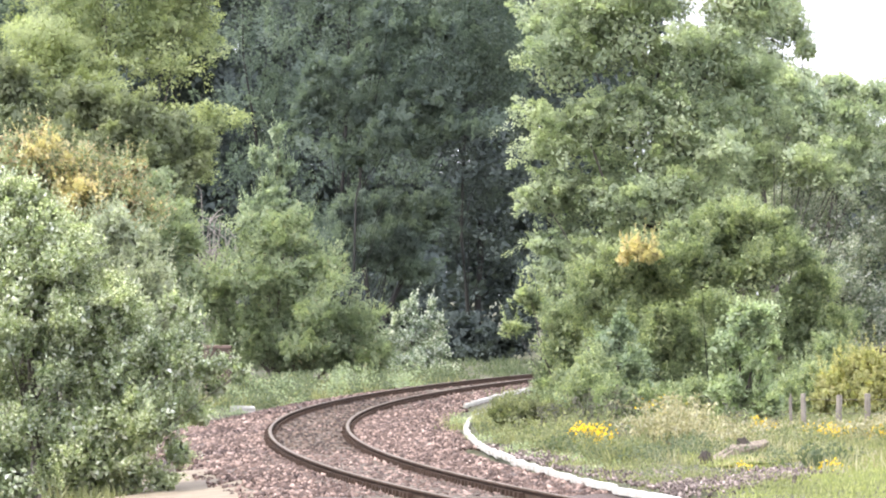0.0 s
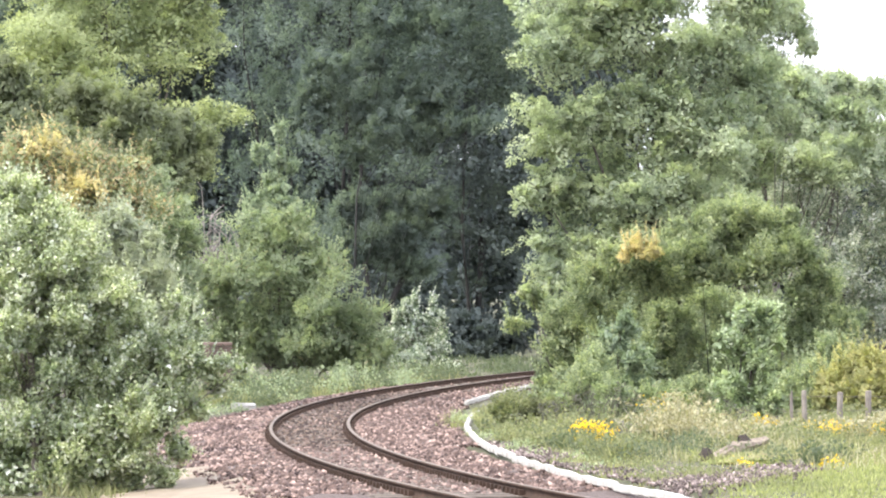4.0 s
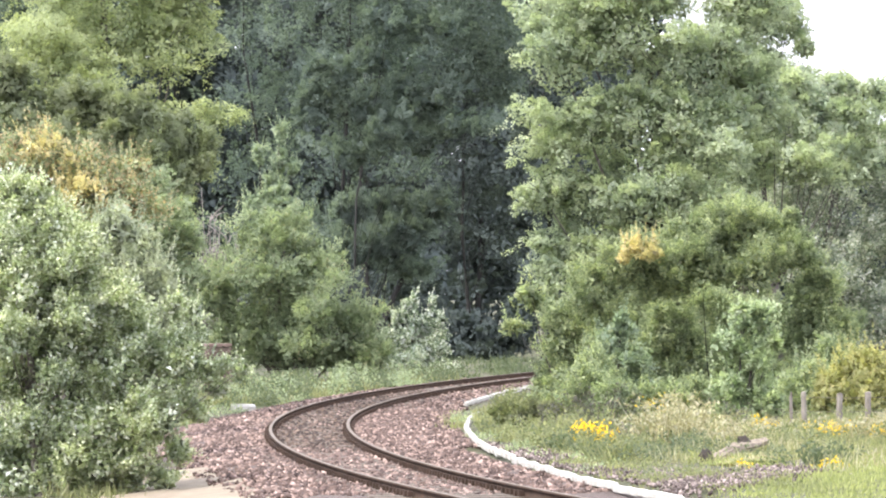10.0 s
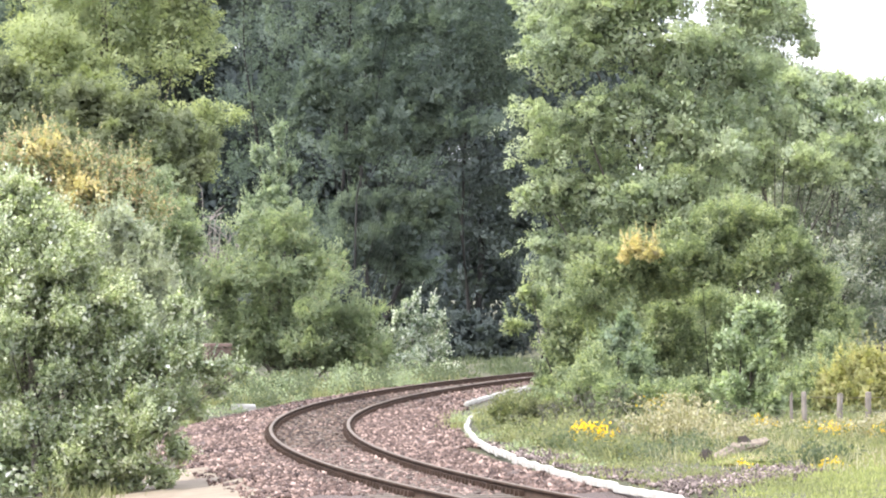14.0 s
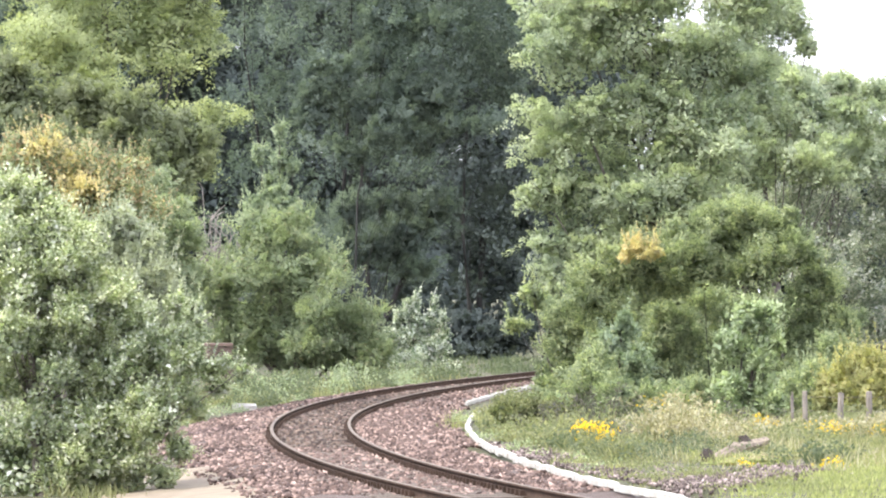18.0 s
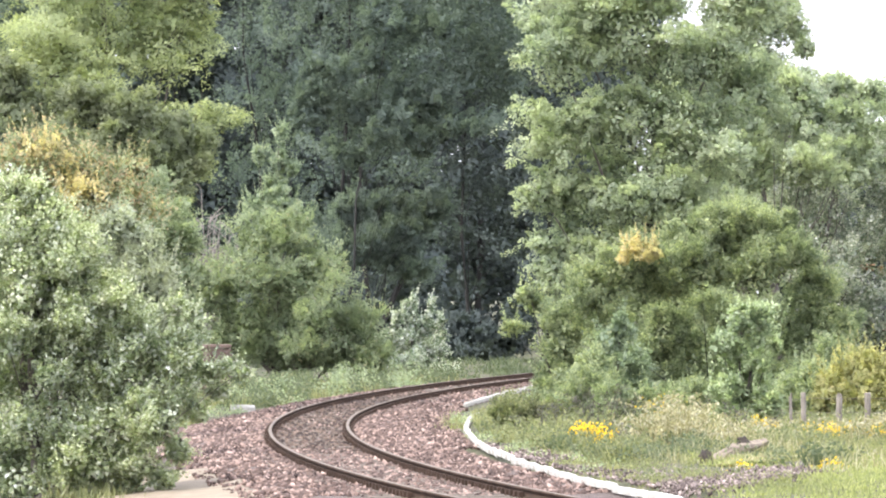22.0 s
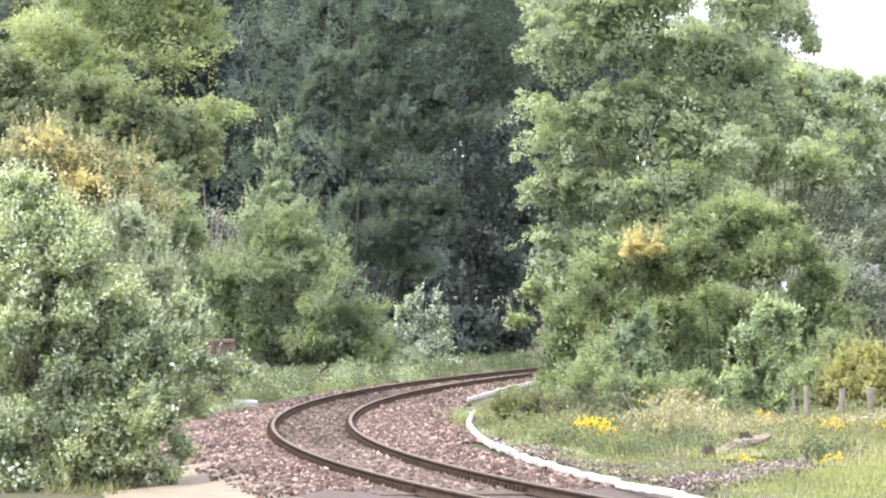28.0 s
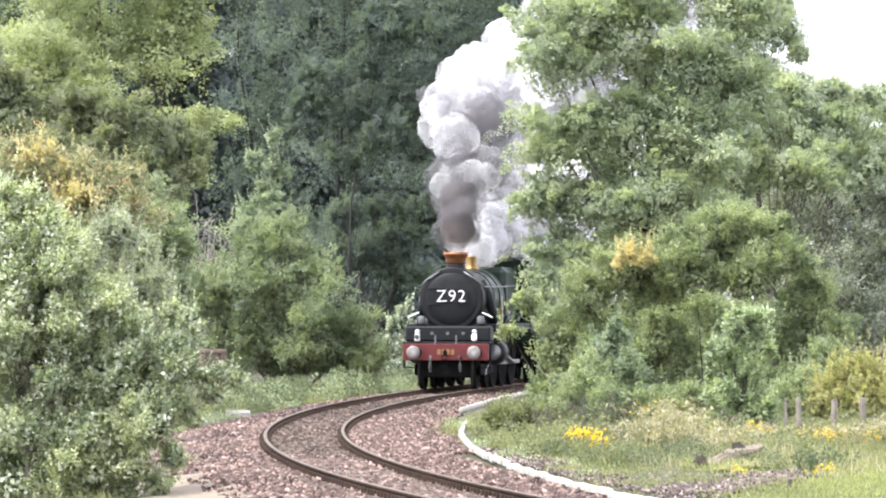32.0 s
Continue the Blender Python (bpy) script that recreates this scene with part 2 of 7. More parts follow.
def blades(name, base, way, face, length, width, fold=0.12, soft_way=None, corners=4):
    """Pointed leaves: a folded lozenge (or a plain point, 3 corners) each, from base along way, turned towards face; soft_way: smoothed normals."""
    n = len(base)
    way = unit(way)
    side = unit(np.cross(way, face))
    up = np.cross(side, way)
    L, W = length[:, None], width[:, None]
    mid = base + way * L * (0.45 if corners == 4 else 0.2)
    if corners == 3:
        co = np.stack((mid + side * W * 0.6, base + way * L, mid - side * W * 0.6), 1).reshape(-1, 3)
    else:
        co = np.stack((base, mid + side * W / 2 + up * W * fold, base + way * L, mid - side * W / 2 + up * W * fold), 1).reshape(-1, 3)
    mesh = raw_mesh(name, co, np.arange(corners * n).reshape(n, corners))
    if soft_way is not None:
        at = mesh.attributes.new("custom_normal", "FLOAT_VECTOR", "POINT")
        at.data.foreach_set("vector", np.repeat(unit(soft_way), corners, axis=0).astype(np.float32).ravel())
    return mesh


def ball(rng, n):
    return unit(rng.normal(size=(n, 3)))


def foliage(name, rng, lobes, n, leaf, ratio=0.5, spray=0.35, droop=0.2, inner=0.22, flat=0.55, spire=0.0, shoots=0, per=44, rise=(0, 0, 0.35), wide=0.42, reach=0.3, corners=3, glint=0.16):
    """Leafy twigs, each a tapering fan, that stand out from the lobes of a crown; larger shaded leaves inside."""
    big = np.array(lobes, float)
    small = []
    for l in big:
        k = int(rng.integers(11, 17))
        d = ball(rng, k)
        d[:, 2] = np.where(d[:, 2] < -0.5, -d[:, 2], d[:, 2])
        mean = l[3:].mean()
        rad = np.minimum(mean * (0.26 + 0.3 * rng.random(k)), 0.9 * l[3:].min())
        at = l[:3] + d * l[3:] * (0.45 + 0.6 * rng.random(k))[:, None]
        small.append(np.column_stack((at, rad * 1.1, rad * 1.1, rad * 0.8)))
    big_r = np.repeat(big[:, 3:].mean(1), [len(k) for k in small])
    lobes = np.vstack(small)
    c, r = lobes[:, :3], lobes[:, 3:]
    area = (r[:, 0] * r[:, 1] + r[:, 0] * r[:, 2] + r[:, 1] * r[:, 2])
    prob = area / area.sum()
    m = max(4, int(n / per))
    pick = rng.choice(len(lobes), m, p=prob)
    d = ball(rng, m)
    low = (d[:, 2] < -0.1) & (rng.random(m) < 0.75)          # each clump is a cap, open below
    d[low, 2] *= -1
    back = (d[:, 1] > 0.2) & (rng.random(m) < 0.5)           # thinner on the side turned from the camera
    d[back, 1] *= -1
    size = spray * (0.55 + 1.0 * rng.random(m) ** 1.4) * (1 + spire * np.maximum(d[:, 2], 0) * rng.random(m))
    size *= np.clip(big_r[pick] * 1.5 / spray, 0.4, 1.0)          # slender boughs carry short twigs
    axis = unit(d * 0.75 + np.array(rise) + rng.normal(size=(m, 3)) * 0.26)
    root = c[pick] + d * r[pick] * (0.75 + 0.35 * rng.random(m) ** 1.5)[:, None] - axis * ((1 - reach) * size)[:, None]
    top = d * 0.5 + rng.normal(size=(m, 3)) * 0.25 + np.array([0, -0.15, 0.75])
    top = unit(top - axis * (top * axis).sum(1)[:, None])
    side = np.cross(axis, top)
    which = np.repeat(np.arange(m), per)
    k = len(which)
    f = rng.random(k) ** 0.8
    sign = np.where(rng.random(k) < 0.5, -1.0, 1.0)
    lobed = 0.75 + 0.25 * np.sin(f * 17 + which * 2.1)
    fan = rng.random(k) ** 0.7 * (0.12 + 0.95 * (1 - f) ** 0.75 * np.minimum(1, f / 0.18 + 0.25)) * lobed
    z = size[which]
    base = root[which] + axis[which] * (f * z)[:, None] + side[which] * (sign * fan * z * wide)[:, None]
    base += top[which] * ((0.1 * rng.normal(size=k) * flat - 0.25 * wide * fan ** 2) * z)[:, None] + rng.normal(size=(k, 3)) * 0.3 * leaf
    base[:, 2] -= droop * z * f * f * 0.6
    way = axis[which] * 0.75 + side[which] * (sign * 0.65)[:, None] + rng.normal(size=(k, 3)) * 0.3
    way[:, 2] -= droop * 0.6
    face = top[which] + rng.normal(size=(k, 3)) * 0.28
    turn_to = top[which] * 0.6 + d[which] * 0.45 + rng.normal(size=(k, 3)) * glint
    L = leaf * (0.6 + 0.75 * rng.random(k))
    W = L * ratio * (0.8 + 0.4 * rng.random(k))
    # inner leaves close the crown
    q = int(n * inner)
    q2 = q // 2
    pi, pb = rng.choice(len(lobes), q - q2, p=prob), rng.integers(0, len(big), q2)
    o2 = ball(rng, q)
    b2 = np.vstack((c[pi], big[pb, :3])) + o2 * np.vstack((r[pi], big[pb, 3:])) * (0.25 + 0.5 * rng.random(q))[:, None]
    w2 = rng.normal(size=(q, 3))
    f2 = rng.normal(size=(q, 3)) * 0.6 + o2 * 0.6 + np.array([0, -0.2, 0.5])
    L2 = leaf * (1.3 + 0.8 * rng.random(q))
    B, Y, N, S, T, V = [base, b2], [way, w2], [face, f2], [L, L2], [W, L2 * 0.6], [turn_to, o2 + np.array([0, -0.2, 0.5])]
    # slender shoots that break the outline
    if shoots:
        ps = rng.choice(len(lobes), shoots, p=prob)
        ds = ball(rng, shoots)
        ds[:, 2] = np.abs(ds[:, 2]) * 0.8 + 0.2
        ds = unit(ds)
        foot = c[ps] + ds * r[ps] * 0.8
        axis = unit(ds * 0.55 + rng.normal(size=(shoots, 3)) * 0.18 + np.array([0, 0, 0.5]) + np.array(rise))
        run = max(spray, 6 * leaf) * (0.6 + 1.1 * rng.random(shoots) ** 2)
        ws = np.repeat(np.arange(shoots), 26)
        f = rng.random(len(ws))
        B.append(foot[ws] + axis[ws] * (f * run[ws])[:, None])
        Y.append(axis[ws] * 0.7 + rng.normal(size=(len(ws), 3)) * 0.6)
        N.append(axis[ws] * 0.6 + rng.normal(size=(len(ws), 3)) * 0.5 + np.array([0, -0.2, 0.2]))
        S.append(leaf * (1.1 - 0.5 * f) * (0.8 + 0.4 * rng.random(len(ws))))
        T.append(S[-1] * ratio)
        V.append(ds[ws] + rng.normal(size=(len(ws), 3)) * 0.25 + np.array([0, 0, 0.35]))
    return blades(name, np.vstack(B), np.vstack(Y), np.vstack(N), np.concatenate(S), np.concatenate(T), soft_way=np.vstack(V), corners=corners)


SWAYING = []          # (ob, rest pose, amplitude in degrees, period, phase)


def plant(name, label, category, at, lobes, n, leaf, mat, trunk=0.1, stems=1, seed=1, group="", boughs=1, sway=0.0, bark=None, shoots=0, limb=1.0, **kw):
    """A tree or shrub: tapered trunk or stems, a limb to every lobe, and a crown cut into boughs that sway apart."""
    rng = np.random.default_rng(seed)
    t = thing(name, pose(*at), label, category, group)
    lo = [(x, y, z, a, b, c) for x, y, z, a, b, c in lobes]
    base_z = min(l[2] for l in lo)
    top = max(lo, key=lambda l: l[2])
    ends = []
    for s in range(stems):
        foot = Vector((rng.uniform(-1, 1) * trunk * 3 * (stems > 1), rng.uniform(-1, 1) * trunk * 3 * (stems > 1), -0.1))
        tgt = Vector(top[:3]) if s == 0 else Vector(lo[int(rng.integers(len(lo)))][:3])
        pts = [foot + (tgt - foot) * f + Vector((rng.normal() * 0.12, rng.normal() * 0.12, 0)) * tgt.z * 0.15 * (0 < f < 1) for f in (0, 0.12, 0.3, 0.5, 0.75, 1)]
        bm = bmesh.new()
        pipe(bm, pts, [trunk * k for k in (1.35, 1, 0.85, 0.65, 0.4, 0.15)], 8)
        ends.append(pts)
        part("trunk" if stems == 1 else "stem", bm, bark or BARK, t, smooth=True)
    for i, l in enumerate(lo):
        bm = bmesh.new()
        pts = ends[i % stems]
        f = min(4, max(1, int(1 + 3 * (l[2] - 0.9 * base_z) / max(0.5, top[2]))))
        a, b = pts[f], Vector(l[:3])
        mid = (a + b) / 2 + Vector((0, 0, -0.08 * (b - a).length))
        if (b - a).length > 0.1:
            pipe(bm, [a, mid, b], [trunk * limb * 0.42, trunk * limb * 0.28, trunk * limb * 0.1], 6)
        for _ in range(5):
            tip = b + Vector(rng.normal(size=3)).normalized() * 0.85 * (l[3] + l[5]) / 2
            pipe(bm, [b, (b + tip) / 2 + Vector((0, 0, 0.05)), tip], [trunk * limb * 0.12, trunk * limb * 0.08, trunk * limb * 0.03], 4)
        part("limb", bm, bark or BARK, t, smooth=True)
    order = sorted(range(len(lo)), key=lambda i: lo[i][0] + 0.3 * lo[i][2])
    total = sum(lo[i][3] * lo[i][5] for i in order)
    for k in range(boughs):
        mine = [lo[i] for i in order[k * len(lo) // boughs:(k + 1) * len(lo) // boughs]]
        share = sum(l[3] * l[5] for l in mine) / total
        mesh = foliage("crown", rng, mine, int(n * share), leaf, shoots=int(shoots * share), **kw)
        ob = link_part("crown" if boughs == 1 else "bough", mesh, mat, t)
        if sway:
            SWAYING.append((ob, 0.0 if name == "ash_sapling" else sway * (0.7 + 0.6 * rng.random()), 1.7 + 1.6 * rng.random(), 6.28 * rng.random()))
    return t


# ---- the line of the track: x over y, and its ends as arcs ----
def line_x(y):
    t = (y - 110) / 50
    return -2.679 - 0.153 * t + 4.629 * t ** 2 - 0.597 * t ** 3 - 0.014 * t ** 4


def track_line():
    """Points a metre apart from behind the camera to far round the bend: x, y, heading (from +y towards +x)."""
    pts, y = [], 66.0
    while y < 205:
        h = math.atan((line_x(y + 0.5) - line_x(y - 0.5)))
        pts.append((line_x(y), y, h))
        y += math.cos(h)
    x, y, h = pts[0]
    near = []
    for _ in range(85):
        h -= 1 / 225.0
        x, y = x - math.sin(h), y - math.cos(h)
        near.append((x, y, h))
    x, y, h = pts[-1]
    far = []
    for _ in range(520):
        h += 1 / 1100.0
        x, y = x + math.sin(h), y + math.cos(h)
        far.append((x, y, h))
    return near[::-1] + pts + far


LINE = np.array(track_line())
S0 = 85          # index of y = 66


def on_line(s, off=0.0):
    """Place and heading s metres along the line, off metres to its right as seen going away."""
    s = min(max(s, 0.0), len(LINE) - 1.001)
    i, f = int(s), s - int(s)
    x, y, h = LINE[i] * (1 - f) + LINE[i + 1] * f
    return x + off * math.cos(h), y - off * math.sin(h), h


def s_at(y):
    return float(np.interp(y, LINE[S0 - 60:S0 + 200, 1], np.arange(S0 - 60, S0 + 200)))


def sweep(name, profile, s0, s1, step=1.0, closed=True, jitter=0.0, seed=3):
    """Draws a cross-section (off, z) along the line."""
    rng = np.random.default_rng(seed)
    n = int((s1 - s0) / step) + 1
    k = len(profile)
    co = []
    for i in range(n):
        for off, z in profile:
            x, y, _ = on_line(s0 + i * step, off + jitter * rng.normal() * (0 if abs(off) < 1 else 1))
            co.append((x, y, z + 0.3 * jitter * rng.normal()))
    faces = [(i * k + j, i * k + (j + 1) % k, (i + 1) * k + (j + 1) % k, (i + 1) * k + j) for i in range(n - 1) for j in range(k if closed else k - 1)]
    return raw_mesh(name, np.array(co), np.array(faces))


# ground: one sheet to the horizon, finer near the line
def ground_z(x, y):
    off = x - line_x(min(max(y, 66.0), 205.0))
    k = min(max((off - 1.9) / 1.2, 0.0), 1.0)
    k = k * k * (3 - 2 * k) * (1.0 if 40 < y < 215 else 0.0)
    rise = 0.02 * min(max(off - 4.0, 0.0), 15.0) * k
    return -0.42 + 0.37 * k + rise + (0.03 * math.sin(0.31 * x + 0.17 * y) + 0.025 * math.sin(0.9 * x - 0.4 * y)) * (1 if abs(off) > 3 else 0.3)


xs = [-3000, -800, -200, -60] + [v * 1.0 for v in range(-30, 41)] + [70, 200, 800, 3000]
ys = [-800, -200, -50] + [v * 1.5 for v in range(0, 180)] + [300, 400, 700, 1500, 4500]
co = np.array([(x, y, ground_z(x, y)) for y in ys for x in xs])
w = len(xs)
fc = np.array([(j * w + i, j * w + i + 1, (j + 1) * w + i + 1, (j + 1) * w + i) for j in range(len(ys) - 1) for i in range(w - 1)])
ground = link_part("ground", raw_mesh("ground", co, fc), SOIL, None, smooth=True)
tagged(ground, "rough ground of soil, litter and low grass", "ground", kind="structure")

# trodden strip beside the line
strip = sweep("path", [(-4.3, -0.40), (-3.6, -0.33), (-2.7, -0.255), (-2.25, -0.21), (-2.2, -0.5), (-4.4, -0.55)], s_at(66), s_at(87), 0.7, True, 0.1)
tagged(link_part("trodden_path", strip, SAND, None), "pale trodden sandy earth beside the ballast", "path", kind="structure")

# ballast shoulder and the rails
bed = sweep("ballast", [(-3.2, -0.55), (-2.7, -0.3), (-1.9, -0.16), (-0.6, -0.165), (0.6, -0.165), (1.7, -0.15), (2.2, -0.12), (2.75, -0.55)], 0, len(LINE) - 2, 1.0, True, 0.05)
tagged(link_part("ballast_bed", bed, BED, None), "brownish pink stone ballast bed under the track", "ballast", kind="structure")
four_foot = sweep("four_foot", [(-0.68, -0.2), (-0.64, -0.152), (0.64, -0.152), (0.68, -0.2)], s_at(91), s_at(170), 1.0, True, 0.01)
tagged(link_part("oily_strip", four_foot, DARKBED, None), "dark oil-stained ballast between the rails", "ballast", kind="structure")

track = thing("railway_track", pose(0, 0, 0), "single curved railway track of rusty steel rails", "track", kind="structure")
GAUGE = 0.7525
for side in (-1, 1):
    o = side * GAUGE
    web = [(o - 0.07, -0.155), (o - 0.07, -0.14), (o - 0.012, -0.115), (o - 0.012, -0.045), (o - 0.034, -0.034), (o - 0.034, -0.004), (o + 0.034, -0.004), (o + 0.034, -0.034), (o + 0.012, -0.045), (o + 0.012, -0.115), (o + 0.07, -0.14), (o + 0.07, -0.155)]
    rail = link_part("rail", sweep("rail", web, 0, len(LINE) - 2, 1.0), RUST, track, "rust-brown steel rail with a worn head")
    head = [(o - 0.034, -0.004), (o - 0.028, 0.0), (o + 0.028, 0.0), (o + 0.034, -0.004)]
    link_part("rail_head", sweep("rail_head", head, 0, len(LINE) - 2, 1.0), RAILTOP, rail, "pale worn running surface")
bm = bmesh.new()
box(bm, (2.6, 0.25, 0.13), (0, 0, -0.205), bevel=0.012)
sleeper_mesh = bpy.data.meshes.new("sleeper")
bm.to_mesh(sleeper_mesh)
bm.free()
sleeper_mesh.materials.append(TIMBER)
bm = bmesh.new()
rngs = random.Random(5)
s = s_at(72)
while s < s_at(210):
    x, y, h = on_line(s)
    ob = new("sleeper", sleeper_mesh)
    ob.parent = track
    ob.matrix_basis = pose(x, y, 0.004 + rngs.uniform(-0.004, 0.004), 0, 0, -math.degrees(h) + rngs.uniform(-0.6, 0.6))
    for off in (-GAUGE, GAUGE):
        for k in (0, 0.33):
            cx, cy, ch = on_line(s + k, off)
            for e in (-0.075, 0.075):
                v = pose(cx, cy, 0, 0, 0, -math.degrees(ch)) @ Vector((e, 0, -0.1))
                box(bm, (0.07, 0.13, 0.085), v, (0, 0, -math.degrees(ch)))
    s += 0.66
clips = part("rail_chairs", bm, RUST, track, "rows of rusty cast rail chairs")
tagged(clips, kind="stuff")

# loose ballast stones
def stones(name, s0, s1, bands, seed, size=1.0):
    rng = np.random.default_rng(seed)
    parts = []
    for o0, o1, dens, z0, z1 in bands:
        n = int((s1 - s0) * abs(o1 - o0) * dens * 0.8)
        s = rng.uniform(s0, s1, n)
        f = rng.random(n)
        off = o0 + (o1 - o0) * f
        i = s.astype(int)
        fr = (s - i)[:, None]
        P = LINE[i] * (1 - fr) + LINE[i + 1] * fr
        x, y = P[:, 0] + off * np.cos(P[:, 2]), P[:, 1] - off * np.sin(P[:, 2])
        z = z0 + (z1 - z0) * f
        r = size * (0.026 + 0.04 * rng.random(n) ** 1.8)
        parts.append(np.stack((x, y, z, r), 1))
    return rocks(name, np.vstack(parts), rng)


def rocks(name, A, rng):
    """Broken stones: uneven eight-faced bodies at A = (x, y, z, radius)."""
    n = len(A)
    corners = np.array([(1, 0, 0), (0, 1, 0), (-1, 0, 0), (0, -1, 0), (0, 0, 1), (0, 0, -1)], float)
    c = corners[None] * (0.7 + 0.6 * rng.random((n, 6, 1))) + rng.normal(size=(n, 6, 3)) * 0.18
    q = unit(rng.normal(size=(n, 3)))
    u = unit(np.cross(q, rng.normal(size=(n, 3))))
    v = np.cross(q, u)
    R = np.stack((q, u, v), 2)
    c = np.einsum("nij,nkj->nki", R, c) * A[:, 3][:, None, None] + A[:, None, :3]
    f = np.array([(0, 1, 4), (1, 2, 4), (2, 3, 4), (3, 0, 4), (1, 0, 5), (2, 1, 5), (3, 2, 5), (0, 3, 5)])
    return raw_mesh(name, c.reshape(-1, 3), (f[None] + 6 * np.arange(n)[:, None, None]).reshape(-1, 3))


near = stones("stones", s_at(73), s_at(94), [(-2.7, -2.3, 40, -0.24, -0.2), (-2.3, -1.9, 110, -0.2, -0.16), (-1.9, -0.8, 110, -0.15, -0.15), (-0.7, 0.7, 85, -0.155, -0.155), (0.8, 1.9, 115, -0.15, -0.14), (1.9, 2.3, 80, -0.14, -0.09)], 11)
tagged(link_part("ballast_stones", near, STONE, None), "loose pinkish-brown ballast stones", "ballast", kind="stuff")
near = stones("stones", s_at(94), s_at(125), [(-3.3, -1.9, 95, -0.42, -0.16), (-1.9, -0.8, 90, -0.15, -0.15), (-0.7, 0.7, 9, -0.155, -0.155), (0.8, 1.9, 100, -0.15, -0.14), (1.9, 2.9, 75, -0.14, -0.09)], 13)
tagged(link_part("ballast_stones", near, STONE, None), "loose pinkish-brown ballast stones", "ballast", kind="stuff")
far_st = stones("stones", s_at(125), s_at(195), [(-3.2, -1.9, 30, -0.44, -0.16), (-1.9, -0.8, 28, -0.15, -0.15), (-0.65, 0.65, 8, -0.15, -0.15), (0.8, 2.7, 30, -0.15, -0.1)], 12)
tagged(link_part("ballast_stones", far_st, STONE, None), "loose pinkish-brown ballast stones", "ballast", kind="stuff")
oily = stones("stones", s_at(92), s_at(150), [(-0.68, 0.68, 70, -0.155, -0.155)], 15)
tagged(link_part("oily_stones", oily, OILYSTONE, None), "dark oily ballast stones between the rails", "ballast", kind="stuff")
side_st = stones("stones", s_at(73), s_at(94), [(2.7, 4.4, 80, -0.05, -0.01), (4.4, 6.5, 50, -0.03, 0.0)], 14, 0.62)
tagged(link_part("stony_ground", side_st, GREYSTONE, None), "scattered stones on bare ground beside the trough", "stones", kind="stuff")


# pale concrete cable trough along the foot of the bank
trough = thing("cable_trough", pose(0, 0, 0), "low pale concrete cable trough beside the ballast", "cable trough", kind="structure")
bm = bmesh.new()
box(bm, (0.085, 0.97, 0.10), (0, 0, 0), bevel=0.012)
lid_mesh = bpy.data.meshes.new("trough_slab")
bm.to_mesh(lid_mesh)
bm.free()
lid_mesh.materials.append(CONCRETE)


rngs = random.Random(8)
for y0, y1, stops in ((60.0, 119.0, [(60, 1.8), (68, 1.95), (84, 2.5), (107, 3.15), (114, 3.3), (119, 3.62)]), (127.0, 150.0, [(127, 2.75), (135, 2.8), (150, 2.65)])):
    s = s_at(y0)
    while s < s_at(y1):
        place = []
        for q in (s, s + 0.97):
            yy = LINE[int(q), 1]
            place.append(on_line(q, float(np.interp(yy, [a for a, _ in stops], [b for _, b in stops]))))
        (xa, ya, _), (xb, yb, _) = place
        ob = new("slab", lid_mesh)
        ob.parent = trough
        ob.matrix_basis = pose((xa + xb) / 2, (ya + yb) / 2, -0.04 + rngs.uniform(-0.02, 0.02), rngs.uniform(-0.9, 0.6), rngs.uniform(-2, 2), -math.degrees(math.atan2(xb - xa, yb - ya)) + rngs.uniform(-1.6, 1.6))
        s += 0.98


